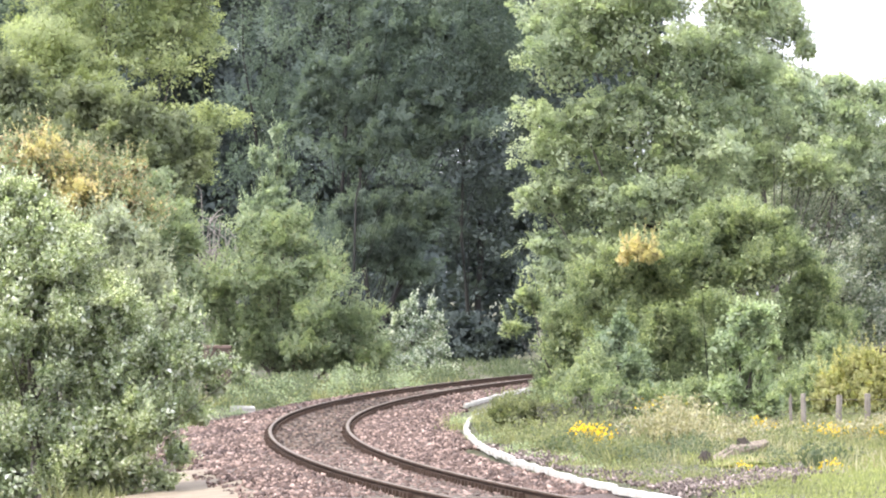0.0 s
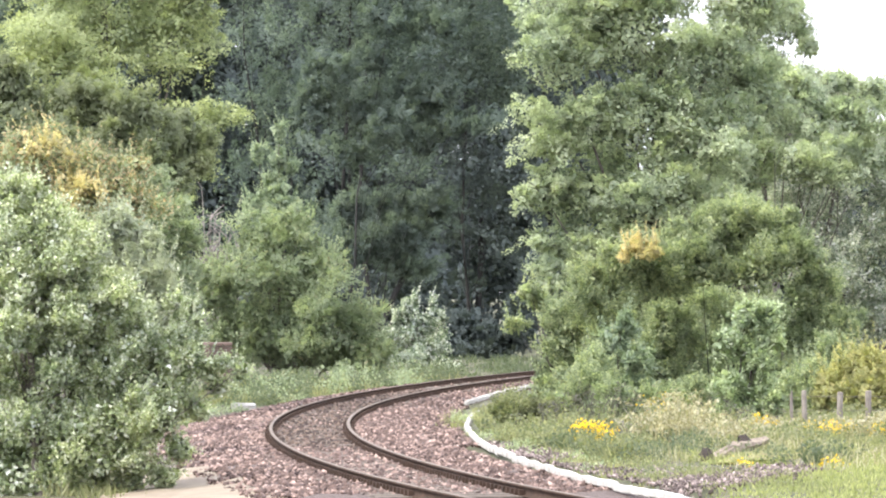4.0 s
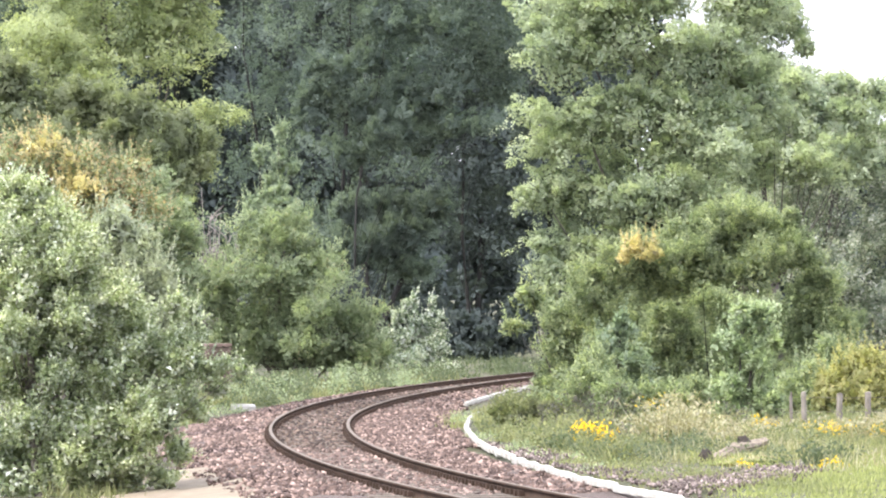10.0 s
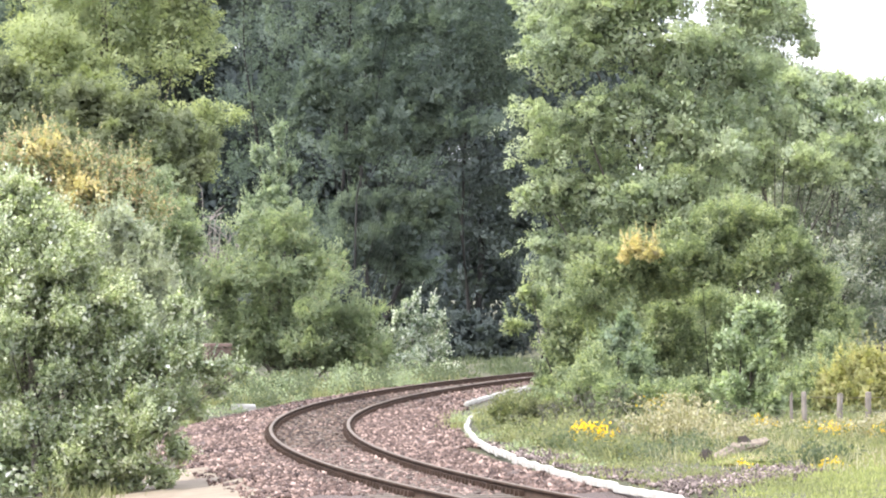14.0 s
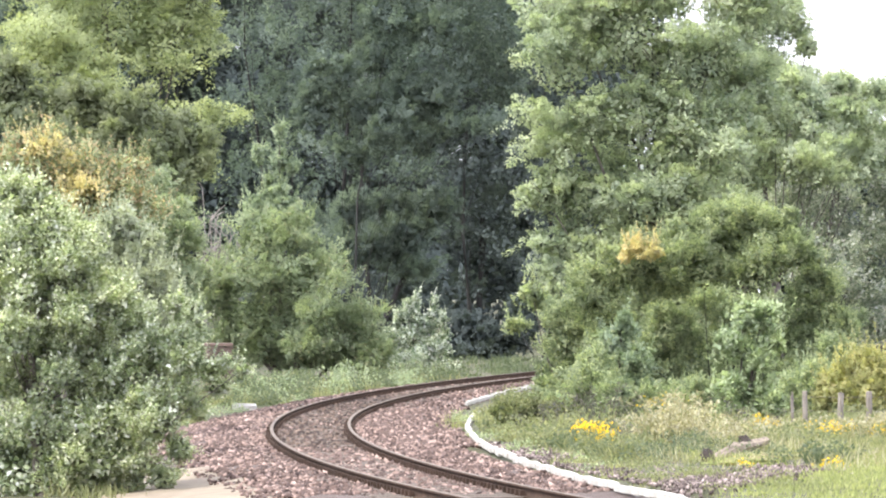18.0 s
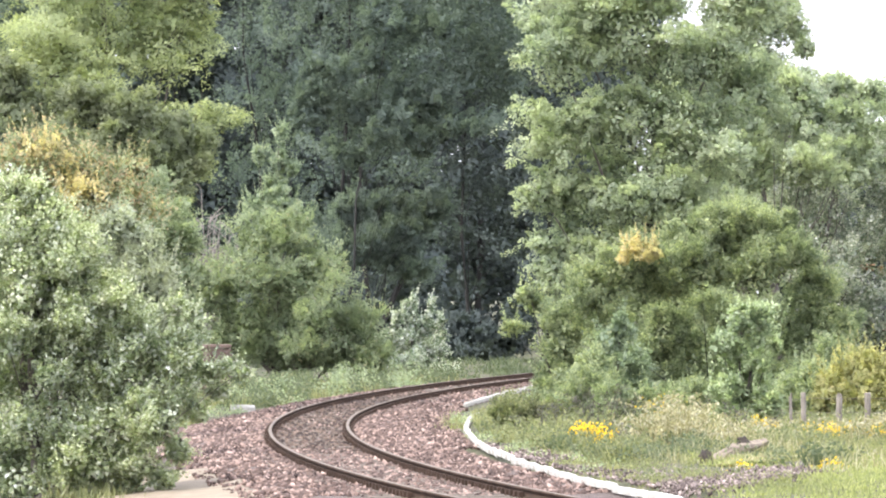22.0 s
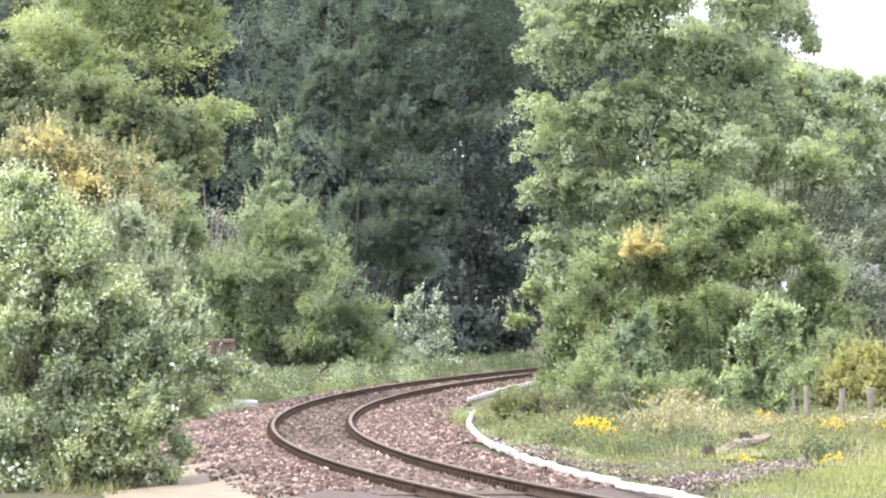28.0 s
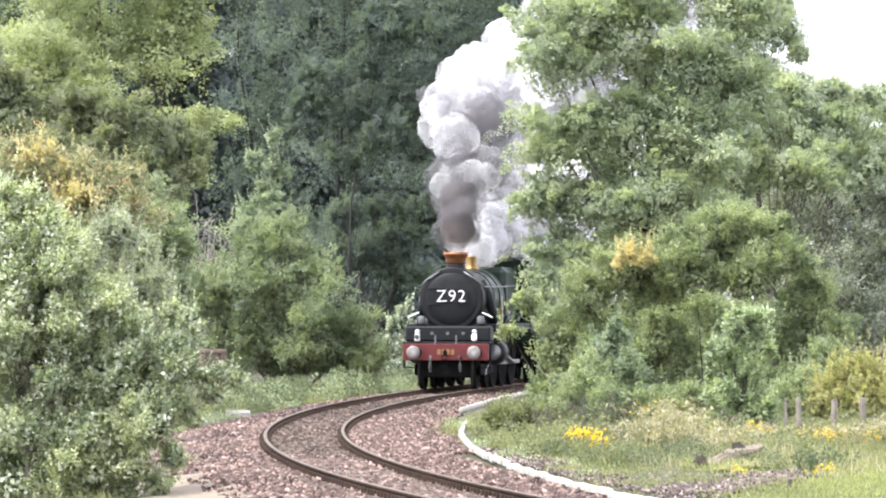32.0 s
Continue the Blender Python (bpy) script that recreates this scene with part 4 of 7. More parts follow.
plant('sallow_bush', 'large rounded green sallow bush beside the trough', 'bush', (5.96, 119.0, -0.05),
      [(-3.57, -3, 0.13, 0.5, 0.33, 0.33), (-2.76, -4, -0.03, 0.69, 0.42, 0.35), (-3.28, -1.16, 1.62, 0.48, 0.47, 0.73), (-2.55, -0.87, 2.6, 0.7, 0.56, 0.7), (-1.88, -0.91, 3.22, 0.65, 0.49, 0.58), (-3.03, -1.01, 0.77, 0.53, 0.43, 0.55), (-2.21, -1.18, 1.62, 0.65, 0.54, 0.7), (-0.65, -0.72, 3.72, 0.6, 0.45, 0.53), (0.1, -0.68, 4.1, 0.7, 0.5, 0.53), (0.85, -0.89, 4.1, 0.65, 0.48, 0.53), (-0.27, -0.9, 3.18, 0.94, 0.63, 0.6), (0.92, -1.15, 3.1, 0.94, 0.67, 0.7), (1.67, -0.99, 4.27, 0.19, 0.18, 0.28), (1.73, -0.97, 3.5, 0.55, 0.41, 0.48), (2.23, -0.25, 2.68, 0.6, 0.47, 0.58), (2.73, -0.53, 1.81, 0.53, 0.45, 0.6), (2.04, -0.1, 1.68, 0.69, 0.56, 0.7), (2.83, -0.43, 1.09, 0.48, 0.39, 0.5), (2.23, -0.46, 0.72, 0.6, 0.44, 0.48), (-1.28, -0.59, 2.87, 0.63, 0.5, 0.63), (0.48, 1.82, 1.81, 1.06, 0.65, 0.75), (1.04, 2.61, 0.87, 0.81, 0.5, 0.58), (-1.65, 2.0, 1.12, 0.63, 0.44, 0.63), (-3.18, -15.0, 0.66, 0.39, 0.32, 0.39), (-2.72, -16.0, 0.51, 0.41, 0.3, 0.35), (-2.16, -15.5, 0.53, 0.41, 0.31, 0.37), (-1.59, -15.0, 0.49, 0.42, 0.3, 0.33), (-2.9, -9.0, 1.06, 0.44, 0.37, 0.49), (-0.67, -7.0, 0.44, 0.5, 0.34, 0.35), (-0.88, 0.5, 1.74, 0.63, 0.48, 0.57), (-0.44, 0.5, 0.98, 0.69, 0.5, 0.57), (-1.38, 0.5, 0.92, 0.57, 0.48, 0.63), (1.02, -11.0, 0.52, 0.43, 0.33, 0.39), (1.47, -11.0, 0.81, 0.41, 0.34, 0.43), (2.44, -4.0, 1.17, 0.41, 0.38, 0.54)],
      215000, 0.058, L_BUSH, seed=36, trunk=0.014, stems=4, boughs=5, sway=0.8, spray=0.45, spire=0.5, droop=0.2, inner=0.36, shoots=800, bark=SHADEBARK, per=54, rise=(0.0, -0.12, 0.75), wide=0.3, limb=0.3, flat=0.4, reach=0.45, glint=0.3)
plant('bank_shrub', 'low shrub reaching out beside the end of the trough', 'bush', (2.96, 140.0, -0.05),
      [(0.07, 0.06, 1.49, 0.35, 0.34, 0.5), (0.29, -0.04, 0.75, 0.5, 0.4, 0.5), (-0.15, 0.08, 0.6, 0.32, 0.29, 0.41), (-0.25, -0.18, 0.16, 0.53, 0.33, 0.29), (-0.69, -0.3, 2.55, 0.38, 0.21, 0.13), (-1.08, -0.3, 1.78, 0.35, 0.2, 0.15), (-0.37, 0, 2.3, 0.44, 0.26, 0.21)],
      5200, 0.11, L_BUSH, seed=38, trunk=0.03, stems=3, sway=0.9, spray=0.3, shoots=50, per=24)
plant('ash_sapling', 'pale green ash sapling in front of the bush', 'sapling', (5.7, 103.0, -0.05),
      [(0.01, -0.04, 2.2, 0.12, 0.18, 0.3), (0.4, 0.07, 2.13, 0.13, 0.21, 0.34), (-0.36, -0.09, 1.66, 0.2, 0.19, 0.18), (-0.1, 0.06, 1.49, 0.25, 0.24, 0.28), (0.33, -0.11, 1.35, 0.23, 0.24, 0.3), (0.61, -0.04, 1.66, 0.12, 0.13, 0.16), (0.15, 0.27, 0.85, 0.45, 0.37, 0.3), (-0.22, -0.1, 0.78, 0.28, 0.26, 0.25), (0.46, 0.05, 0.5, 0.28, 0.27, 0.28), (0.07, -0.02, 0.28, 0.39, 0.31, 0.23), (-0.24, -0.01, 0.28, 0.24, 0.21, 0.18)],
      16000, 0.1, L_SAP, seed=39, trunk=0.035, stems=3, boughs=1, sway=2.2, spray=0.3, ratio=0.36, droop=0.15, shoots=70, per=30, rise=(0.1, 0, 0.4), wide=0.6, inner=0.22, corners=4, glint=0.35)
plant('goldenrod_clump', 'yellow-green goldenrod clump behind the fence', 'shrub', (7.98, 103.0, -0.05),
      [(-0.43, -0.02, 0.82, 0.37, 0.3, 0.39), (0.0, 0.14, 1.09, 0.48, 0.29, 0.24), (0.11, -0.22, 0.71, 0.48, 0.38, 0.48), (0.49, -0.11, 0.82, 0.48, 0.41, 0.54), (-0.65, 0.14, 0.5, 0.3, 0.23, 0.28), (0.22, 0.04, 1.36, 0.33, 0.19, 0.15)],
      9000, 0.08, L_GOLD, seed=40, trunk=0.02, stems=6, sway=0.8, spray=0.4, spire=0.5, shoots=120, per=36, rise=(0, 0, 0.7))
plant('dark_oak', 'dark tree behind the willow', 'tree', (-16.05, 205.0, -0.42),
      [(0.0, -0.3, 13.82, 2.59, 1.99, 2.37), (-1.29, -0.67, 11.02, 2.59, 1.99, 2.37), (1.51, -0.83, 10.37, 2.81, 1.99, 2.16), (-0.86, 1.03, 7.78, 2.81, 1.99, 2.16)],
      20000, 0.15, L_DARK, seed=41, trunk=0.3, spray=1.7, flat=0.3, group='wood', bark=SHADEBARK, per=110, rise=(0.2, -0.1, 0.4))
plant('far_tree', 'dull green tree behind the ash', 'tree', (15.55, 292.0, -0.05),
      [(-1.23, 0.43, 13.11, 3.38, 2.46, 2.77), (1.54, -1.46, 10.66, 3.38, 2.46, 2.77), (-1.54, -0.73, 8.5, 3.69, 2.58, 2.77), (1.54, -0.94, 6.35, 4.0, 2.7, 2.77), (-1.23, 0.8, 3.89, 4.0, 2.7, 2.77)],
      16000, 0.26, L_TALL, seed=42, trunk=0.25, spray=0.8, group='wood')
plant('bramble_bush', 'low bramble between the bush and the fence', 'bush', (7.57, 113.0, -0.05),
      [(-0.24, -0.2, 0.64, 0.48, 0.35, 0.4), (0.24, 0.08, 0.52, 0.43, 0.32, 0.38), (-0.36, -0.14, 0.11, 0.55, 0.32, 0.26), (0.24, -0.01, 0.11, 0.48, 0.3, 0.29), (0.59, 0.06, 0.88, 0.36, 0.27, 0.31)],
      6500, 0.09, L_MID, seed=43, trunk=0.02, stems=4, sway=0.5, spray=0.2, shoots=40)
plant('bramble_bush', 'low bramble beside the brick pier', 'bush', (-7.72, 158.0, -0.42),
      [(-0.17, -0.06, 1.37, 0.77, 0.55, 0.6), (0.5, 0.02, 0.87, 0.67, 0.47, 0.5), (-0.33, 0.23, 0.54, 0.83, 0.51, 0.43), (1.66, -0.12, 0.62, 0.43, 0.31, 0.33), (-1.0, -0.21, 1.04, 0.83, 0.6, 0.67)],
      8000, 0.11, L_MID, seed=44, trunk=0.02, stems=4, sway=0.4, spray=0.26, shoots=40)

# the willow's shaded lower half, its shade put into the leaf colour
plant('sycamore_tree', 'lower crown of the willow, its shade put into dull olive leaves', 'tree', (-8.44, 126.0, -0.42),
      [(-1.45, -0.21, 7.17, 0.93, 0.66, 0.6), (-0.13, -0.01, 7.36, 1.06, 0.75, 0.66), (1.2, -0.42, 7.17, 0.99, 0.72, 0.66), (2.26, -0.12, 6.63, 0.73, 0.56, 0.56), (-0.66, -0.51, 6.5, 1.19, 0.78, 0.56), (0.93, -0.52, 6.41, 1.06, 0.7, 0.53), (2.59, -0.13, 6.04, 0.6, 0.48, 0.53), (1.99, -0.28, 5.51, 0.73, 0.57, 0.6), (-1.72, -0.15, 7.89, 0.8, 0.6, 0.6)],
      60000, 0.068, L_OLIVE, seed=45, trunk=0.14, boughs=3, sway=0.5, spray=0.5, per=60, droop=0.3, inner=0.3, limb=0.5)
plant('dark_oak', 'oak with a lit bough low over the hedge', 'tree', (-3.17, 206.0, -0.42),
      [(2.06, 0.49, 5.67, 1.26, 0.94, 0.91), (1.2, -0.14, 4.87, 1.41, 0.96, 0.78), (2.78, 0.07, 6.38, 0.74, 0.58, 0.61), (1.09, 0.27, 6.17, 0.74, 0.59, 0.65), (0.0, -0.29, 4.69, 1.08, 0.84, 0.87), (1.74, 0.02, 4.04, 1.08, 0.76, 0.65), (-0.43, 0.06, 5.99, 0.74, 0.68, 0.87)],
      52000, 0.085, L_DARK, seed=46, trunk=0.14, boughs=2, sway=0.4, spray=1.2, per=120, rise=(0.25, -0.1, 0.35), inner=0.36, group='wood', bark=SHADEBARK, limb=0.4, wide=0.3, reach=0.5)
# the crown above the view is added to shade the wood's foot
plant('dark_oak', 'broad dark oak, its high unseen crown added to shade the wood', 'tree', (-3.83, 207.0, -0.42),
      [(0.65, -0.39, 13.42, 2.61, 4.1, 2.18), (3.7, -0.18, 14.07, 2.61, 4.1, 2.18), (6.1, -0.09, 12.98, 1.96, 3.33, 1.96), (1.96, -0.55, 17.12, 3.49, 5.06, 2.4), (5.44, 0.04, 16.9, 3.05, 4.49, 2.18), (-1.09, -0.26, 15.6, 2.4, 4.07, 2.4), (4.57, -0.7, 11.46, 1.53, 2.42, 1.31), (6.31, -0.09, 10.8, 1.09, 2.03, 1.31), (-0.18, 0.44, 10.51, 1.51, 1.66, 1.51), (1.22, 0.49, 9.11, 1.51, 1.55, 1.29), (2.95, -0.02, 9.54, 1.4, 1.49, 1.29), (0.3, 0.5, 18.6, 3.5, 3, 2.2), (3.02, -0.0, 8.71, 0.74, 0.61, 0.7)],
      110000, 0.095, L_DARK, seed=47, trunk=0.09, boughs=4, sway=0.3, spray=1.5, per=170, rise=(0.2, -0.1, 0.4), wide=0.3, flat=0.28, inner=0.3, group='wood', bark=SHADEBARK, limb=0.4, reach=0.5)

plant('ash_tree', 'olive-green ash behind the bush and the taller ash', 'tree', (10.75, 172.0, -0.05),
      [(-1.62, 0.06, 7.85, 1.18, 0.93, 1.0), (-0.18, -0.4, 8.3, 1.09, 0.86, 0.91), (1.09, 0.21, 8.3, 1.0, 0.78, 0.81), (2.45, -0.2, 8.12, 1.0, 0.74, 0.72), (-0.9, 0.63, 6.58, 1.45, 1.1, 1.09), (0.91, -0.45, 6.76, 1.45, 1.1, 1.09), (2.72, 0.28, 6.76, 1.09, 0.92, 1.09), (-1.44, -0.48, 4.95, 1.45, 1.1, 1.09), (0.28, -0.26, 9.21, 0.65, 0.51, 0.54), (-0.9, 0.14, 9.48, 0.91, 0.77, 0.91), (1.96, -0.11, 9.3, 0.4, 0.35, 0.43), (3.05, 0.01, 9.03, 0.65, 0.49, 0.47)],
      66000, 0.092, L_TALL, seed=48, trunk=0.16, limb=0.4, boughs=4, sway=0.5, spray=0.9, per=100, wide=0.36, droop=0.3, reach=0.4, inner=0.34)

plant('ash_sapling', 'blue-green young ash at the edge of the bush', 'sapling', (3.53, 112.0, -0.05),
      [(0.17, -0.09, 1.94, 0.2, 0.2, 0.28), (-0.03, -0.03, 1.54, 0.31, 0.24, 0.26), (0.38, -0.15, 1.21, 0.38, 0.3, 0.33), (-0.32, 0.08, 1.09, 0.33, 0.28, 0.33), (-0.58, 0.0, 0.62, 0.38, 0.29, 0.31), (0.17, -0.22, 0.62, 0.5, 0.36, 0.33), (-0.79, -0.18, 0.26, 0.4, 0.27, 0.21), (-0.06, 0.13, 0.21, 0.54, 0.33, 0.19), (0.64, -0.1, 0.62, 0.28, 0.24, 0.28)],
      15000, 0.085, L_GREYASH, seed=49, trunk=0.03, stems=3, limb=0.5, sway=1.2, spray=0.4, per=44, wide=0.45, rise=(0, -0.1, 0.3), droop=0.2, ratio=0.4, shoots=60)

# added to fill the bush's recess; its dull leaves stand for shade there
plant('thorn_thicket', 'thicket added in the recess of the bush, dull leaves for its shade', 'bush', (5.42, 121.5, -0.05),
      [(-0.06, -0.0, 2.11, 0.7, 0.6, 0.7), (-0.38, -0.16, 1.34, 0.7, 0.6, 0.7), (0.32, 0.09, 1.08, 0.64, 0.57, 0.7), (-0.51, -0.16, 0.45, 0.64, 0.5, 0.51), (0.26, -0.02, 0.25, 0.64, 0.45, 0.38), (0.9, 0.27, 1.6, 0.58, 0.56, 0.77), (1.03, -0.27, 0.45, 0.64, 0.5, 0.51), (-0.89, -0.11, 0.19, 0.58, 0.4, 0.33)],
      30000, 0.075, L_OLIVE, seed=50, trunk=0.03, stems=3, limb=0.4, sway=0.3, spray=0.35, per=44, inner=0.5, bark=SHADEBARK)
# filler added to hide the line where the camera sees through the bush
plant('elder_shrub', 'dull olive thicket added behind the bush to close the view', 'shrub', (6.12, 128.0, -0.05),
      [(-2.97, -0.17, 1.0, 0.67, 0.62, 0.81), (-2.02, 0.0, 0.87, 0.81, 0.69, 0.81), (-1.08, -0.27, 1.0, 0.81, 0.69, 0.81), (-0.0, 0.3, 1.0, 0.94, 0.8, 0.94), (1.21, -0.25, 1.0, 0.94, 0.8, 0.94), (2.42, 0.04, 0.87, 0.81, 0.69, 0.81), (3.5, 0.29, 0.73, 0.67, 0.57, 0.67), (-2.43, -0.07, 2.08, 0.67, 0.57, 0.67), (-1.22, 0.38, 2.21, 0.81, 0.64, 0.67), (0.13, 0.22, 2.35, 0.94, 0.7, 0.67), (1.61, 0.05, 2.08, 0.94, 0.7, 0.67), (2.83, 0.09, 1.67, 0.67, 0.57, 0.67), (-1.89, 0.1, -0.01, 1.21, 0.71, 0.35), (0.54, -0.19, -0.01, 1.35, 0.77, 0.35), (2.56, 0.54, -0.01, 1.08, 0.64, 0.35)],
      42000, 0.08, L_OLIVE, seed=51, trunk=0.03, stems=4, limb=0.4, sway=0.4, spray=0.45, per=50, inner=0.5)
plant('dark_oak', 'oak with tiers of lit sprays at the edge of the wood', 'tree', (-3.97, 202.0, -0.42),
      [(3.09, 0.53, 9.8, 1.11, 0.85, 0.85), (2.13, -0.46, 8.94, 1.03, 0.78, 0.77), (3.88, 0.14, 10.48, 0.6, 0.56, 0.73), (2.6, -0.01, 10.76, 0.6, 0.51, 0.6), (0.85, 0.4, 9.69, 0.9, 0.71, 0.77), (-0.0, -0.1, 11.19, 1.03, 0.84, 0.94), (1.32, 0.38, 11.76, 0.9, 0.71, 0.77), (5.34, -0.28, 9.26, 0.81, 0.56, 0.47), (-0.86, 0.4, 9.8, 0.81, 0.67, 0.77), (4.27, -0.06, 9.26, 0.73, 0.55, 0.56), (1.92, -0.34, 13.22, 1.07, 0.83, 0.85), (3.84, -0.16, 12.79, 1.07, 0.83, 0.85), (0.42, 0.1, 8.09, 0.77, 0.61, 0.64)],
      60000, 0.085, L_DARK, seed=52, trunk=0.05, boughs=3, limb=0.4, sway=0.4, spray=1.0, per=110, rise=(0.35, -0.15, 0.4), wide=0.32, reach=0.5, flat=0.3, inner=0.3, group='wood', bark=SHADEBARK)

plant('bramble_bush', 'leafy bramble at the foot of the bush beside the trough', 'bush', (1.76, 105.0, -0.05),
      [(-0.5, 0.04, 0.22, 0.31, 0.25, 0.27), (-0.06, 0.15, 0.22, 0.38, 0.29, 0.29), (0.44, -0.02, 0.17, 0.38, 0.29, 0.29), (0.74, 0.07, -0.07, 0.31, 0.21, 0.18), (-0.72, 0.09, -0.12, 0.2, 0.15, 0.15), (-0.22, 0.01, -0.14, 0.33, 0.22, 0.15), (0.22, 0.08, -0.16, 0.33, 0.21, 0.13)],
      16000, 0.06, L_WEED, seed=53, trunk=0.015, stems=4, limb=0.4, sway=0.6, spray=0.3, per=36, rise=(0, 0, 0.6), wide=0.36, inner=0.4, shoots=60, glint=0.35)
plant('dock_bed', 'grey-green bed of docks and nettles', 'bush', (3.41, 97.0, -0.05),
      [(-0.31, 0.12, 0.06, 0.29, 0.2, 0.16), (0.05, -0.11, 0.1, 0.31, 0.21, 0.18), (0.41, 0.01, 0.16, 0.27, 0.2, 0.18), (0.77, -0.0, 0.13, 0.27, 0.18, 0.14), (-0.1, 0.16, -0.13, 0.35, 0.2, 0.09), (0.46, -0.04, -0.11, 0.35, 0.2, 0.09)],
      9000, 0.055, L_OLIVE, seed=54, trunk=0.012, stems=4, limb=0.4, sway=0.6, spray=0.26, per=30, rise=(0, 0, 0.7), wide=0.32, inner=0.4, shoots=50, glint=0.35)

# a bough of the sallow bush that has turned
for ob in [o for o in scene.objects if o.name.startswith("sallow_bush")]:
    lobes = [(-1.75, -1.7, 3.6, 0.42, 0.3, 0.22), (-1.4, -1.7, 3.48, 0.36, 0.3, 0.2), (-2.0, -1.7, 3.4, 0.2, 0.2, 0.16)]
    mesh = foliage("turned_bough", np.random.default_rng(37), lobes, 1100, 0.075, spray=0.25, shoots=24)
    link_part("turned_bough", mesh, L_ORANGE, ob, "bough of yellow and orange leaves")

# the turned boughs of the tall shrub
for ob in [o for o in scene.objects if o.name.startswith("turning_shrub")]:
    lobes = [(-0.35, -0.7, 5.75, 0.55, 0.4, 0.3), (0.35, -0.7, 4.9, 0.5, 0.4, 0.4), (0.9, -0.6, 4.1, 0.4, 0.3, 0.3), (-0.7, -0.7, 4.5, 0.4, 0.3, 0.4)]
    mesh = foliage("turned_bough", np.random.default_rng(38), lobes, 2200, 0.07, spray=0.34, shoots=60)
    link_part("turned_bough", mesh, L_ORANGE, ob, "boughs of orange leaves")

# ---- verge: grasses, flowers, fence, fallen log, brick pier, dead branches ----
def scatter(name, label, category, rng_seed, n, region, height, width, mat, lean=0.35, z_off=0.0, clumps=0, right_of=None):
    """Blades of grass over region = (y0, y1, offset0, offset1) from the line, in tufts."""
    rng = np.random.default_rng(rng_seed)
    y0, y1, o0, o1 = region
    k = clumps or max(1, n // 14)
    cy, co_ = rng.uniform(y0, y1, 3 * k), rng.uniform(o0, o1, 3 * k)
    keep = np.argsort([-noise.noise((a * 0.8, b * 0.35, rng_seed)) + (3.0 if mat is LAWN else 0.35) * e for a, b, e in zip(co_, cy, rng.random(3 * k))])[:k]
    cy, co_ = cy[keep], co_[keep]
    tall = 0.5 + 0.9 * rng.random(k) ** 1.3
    pick = rng.integers(0, k, n)
    y = cy[pick] + rng.normal(size=n) * 0.22
    t = (np.clip(y, 66, 205) - 110) / 50
    lx = -2.679 - 0.153 * t + 4.629 * t ** 2 - 0.597 * t ** 3 - 0.014 * t ** 4
    x = lx + np.clip(co_[pick] + rng.normal(size=n) * 0.18, o0, o1)
    z = np.array([ground_z(a, b) for a, b in zip(x, y)]) - 0.02 + z_off
    base = np.stack((x, y, z), 1)
    if right_of:          # a slanting edge: x at y = 70 and its slope
        base = base[x > right_of[0] + right_of[1] * (y - 70) + 0.3 * rng.normal(size=n)]
        n, pick = len(base), pick[x > -99][:len(base)]
    way = rng.normal(size=(n, 3)) * lean
    way[:, 2] = 1.0
    face = rng.normal(size=(n, 3)) + np.array([0, -0.6, 0.3])
    L = height * tall[pick] * (0.6 + 0.7 * rng.random(n))
    ob = link_part(name, blades(name, base, way, face, L, np.full(n, width) * (0.6 + 0.8 * rng.random(n)), corners=3), mat, None)
    return tagged(ob, label, category, kind="stuff")


scatter("verge_grass", "tall fresh green grass along the foot of the hedge", "grass", 51, 6000, (138, 178, -7.5, -2.9), 0.36, 0.035, GRASS)
scatter("verge_grass", "tall rank grass and weeds on the bank", "grass", 52, 20000, (86, 128, 3.5, 9.5), 0.16, 0.022, GRASS)
scatter("verge_grass", "grass growing against the concrete trough", "grass", 53, 3500, (94, 118, 3.3, 4.6), 0.16, 0.02, GRASS)
scatter("lawn", "short bright mown grass on the bank", "grass", 54, 52000, (64, 93, 2.6, 10.0), 0.1, 0.018, LAWN, 0.6, right_of=(3.75, 0.115))
scatter("verge_grass", "coarse grass along the end of the trough", "grass", 69, 3000, (64, 84, 2.65, 5.2), 0.12, 0.018, GRASS, 0.5)
scatter("lawn", "short grass between the weeds", "grass", 55, 9000, (81, 98, 4.6, 11.5), 0.18, 0.018, GRASS, 0.5)
scatter("dry_grass", "bleached stalks among the weeds beside the log", "grass", 73, 2600, (78, 93, 4.0, 9.0), 0.24, 0.016, STRAW, 0.35)
scatter("dry_grass", "bleached seed-headed grass on the bank", "grass", 56, 4000, (91, 104, 5.6, 12.0), 0.22, 0.018, STRAW, 0.25)
scatter("dry_grass", "pale dry grass in front of the bush", "grass", 57, 300, (95, 106, 4.2, 7.5), 0.26, 0.02, STRAW, 0.25)
scatter("verge_grass", "weeds at the edge of the ballast", "grass", 58, 5000, (78, 125, -5.2, -3.2), 0.24, 0.024, GRASS)
scatter("verge_grass", "sparse weeds in the side ballast", "grass", 59, 900, (100, 120, 2.3, 3.0), 0.16, 0.02, GRASS)
scatter("wood_floor_plants", "shaded low plants under the trees", "grass", 60, 4000, (196, 235, -14.0, -3.0), 0.3, 0.05, L_HERB)


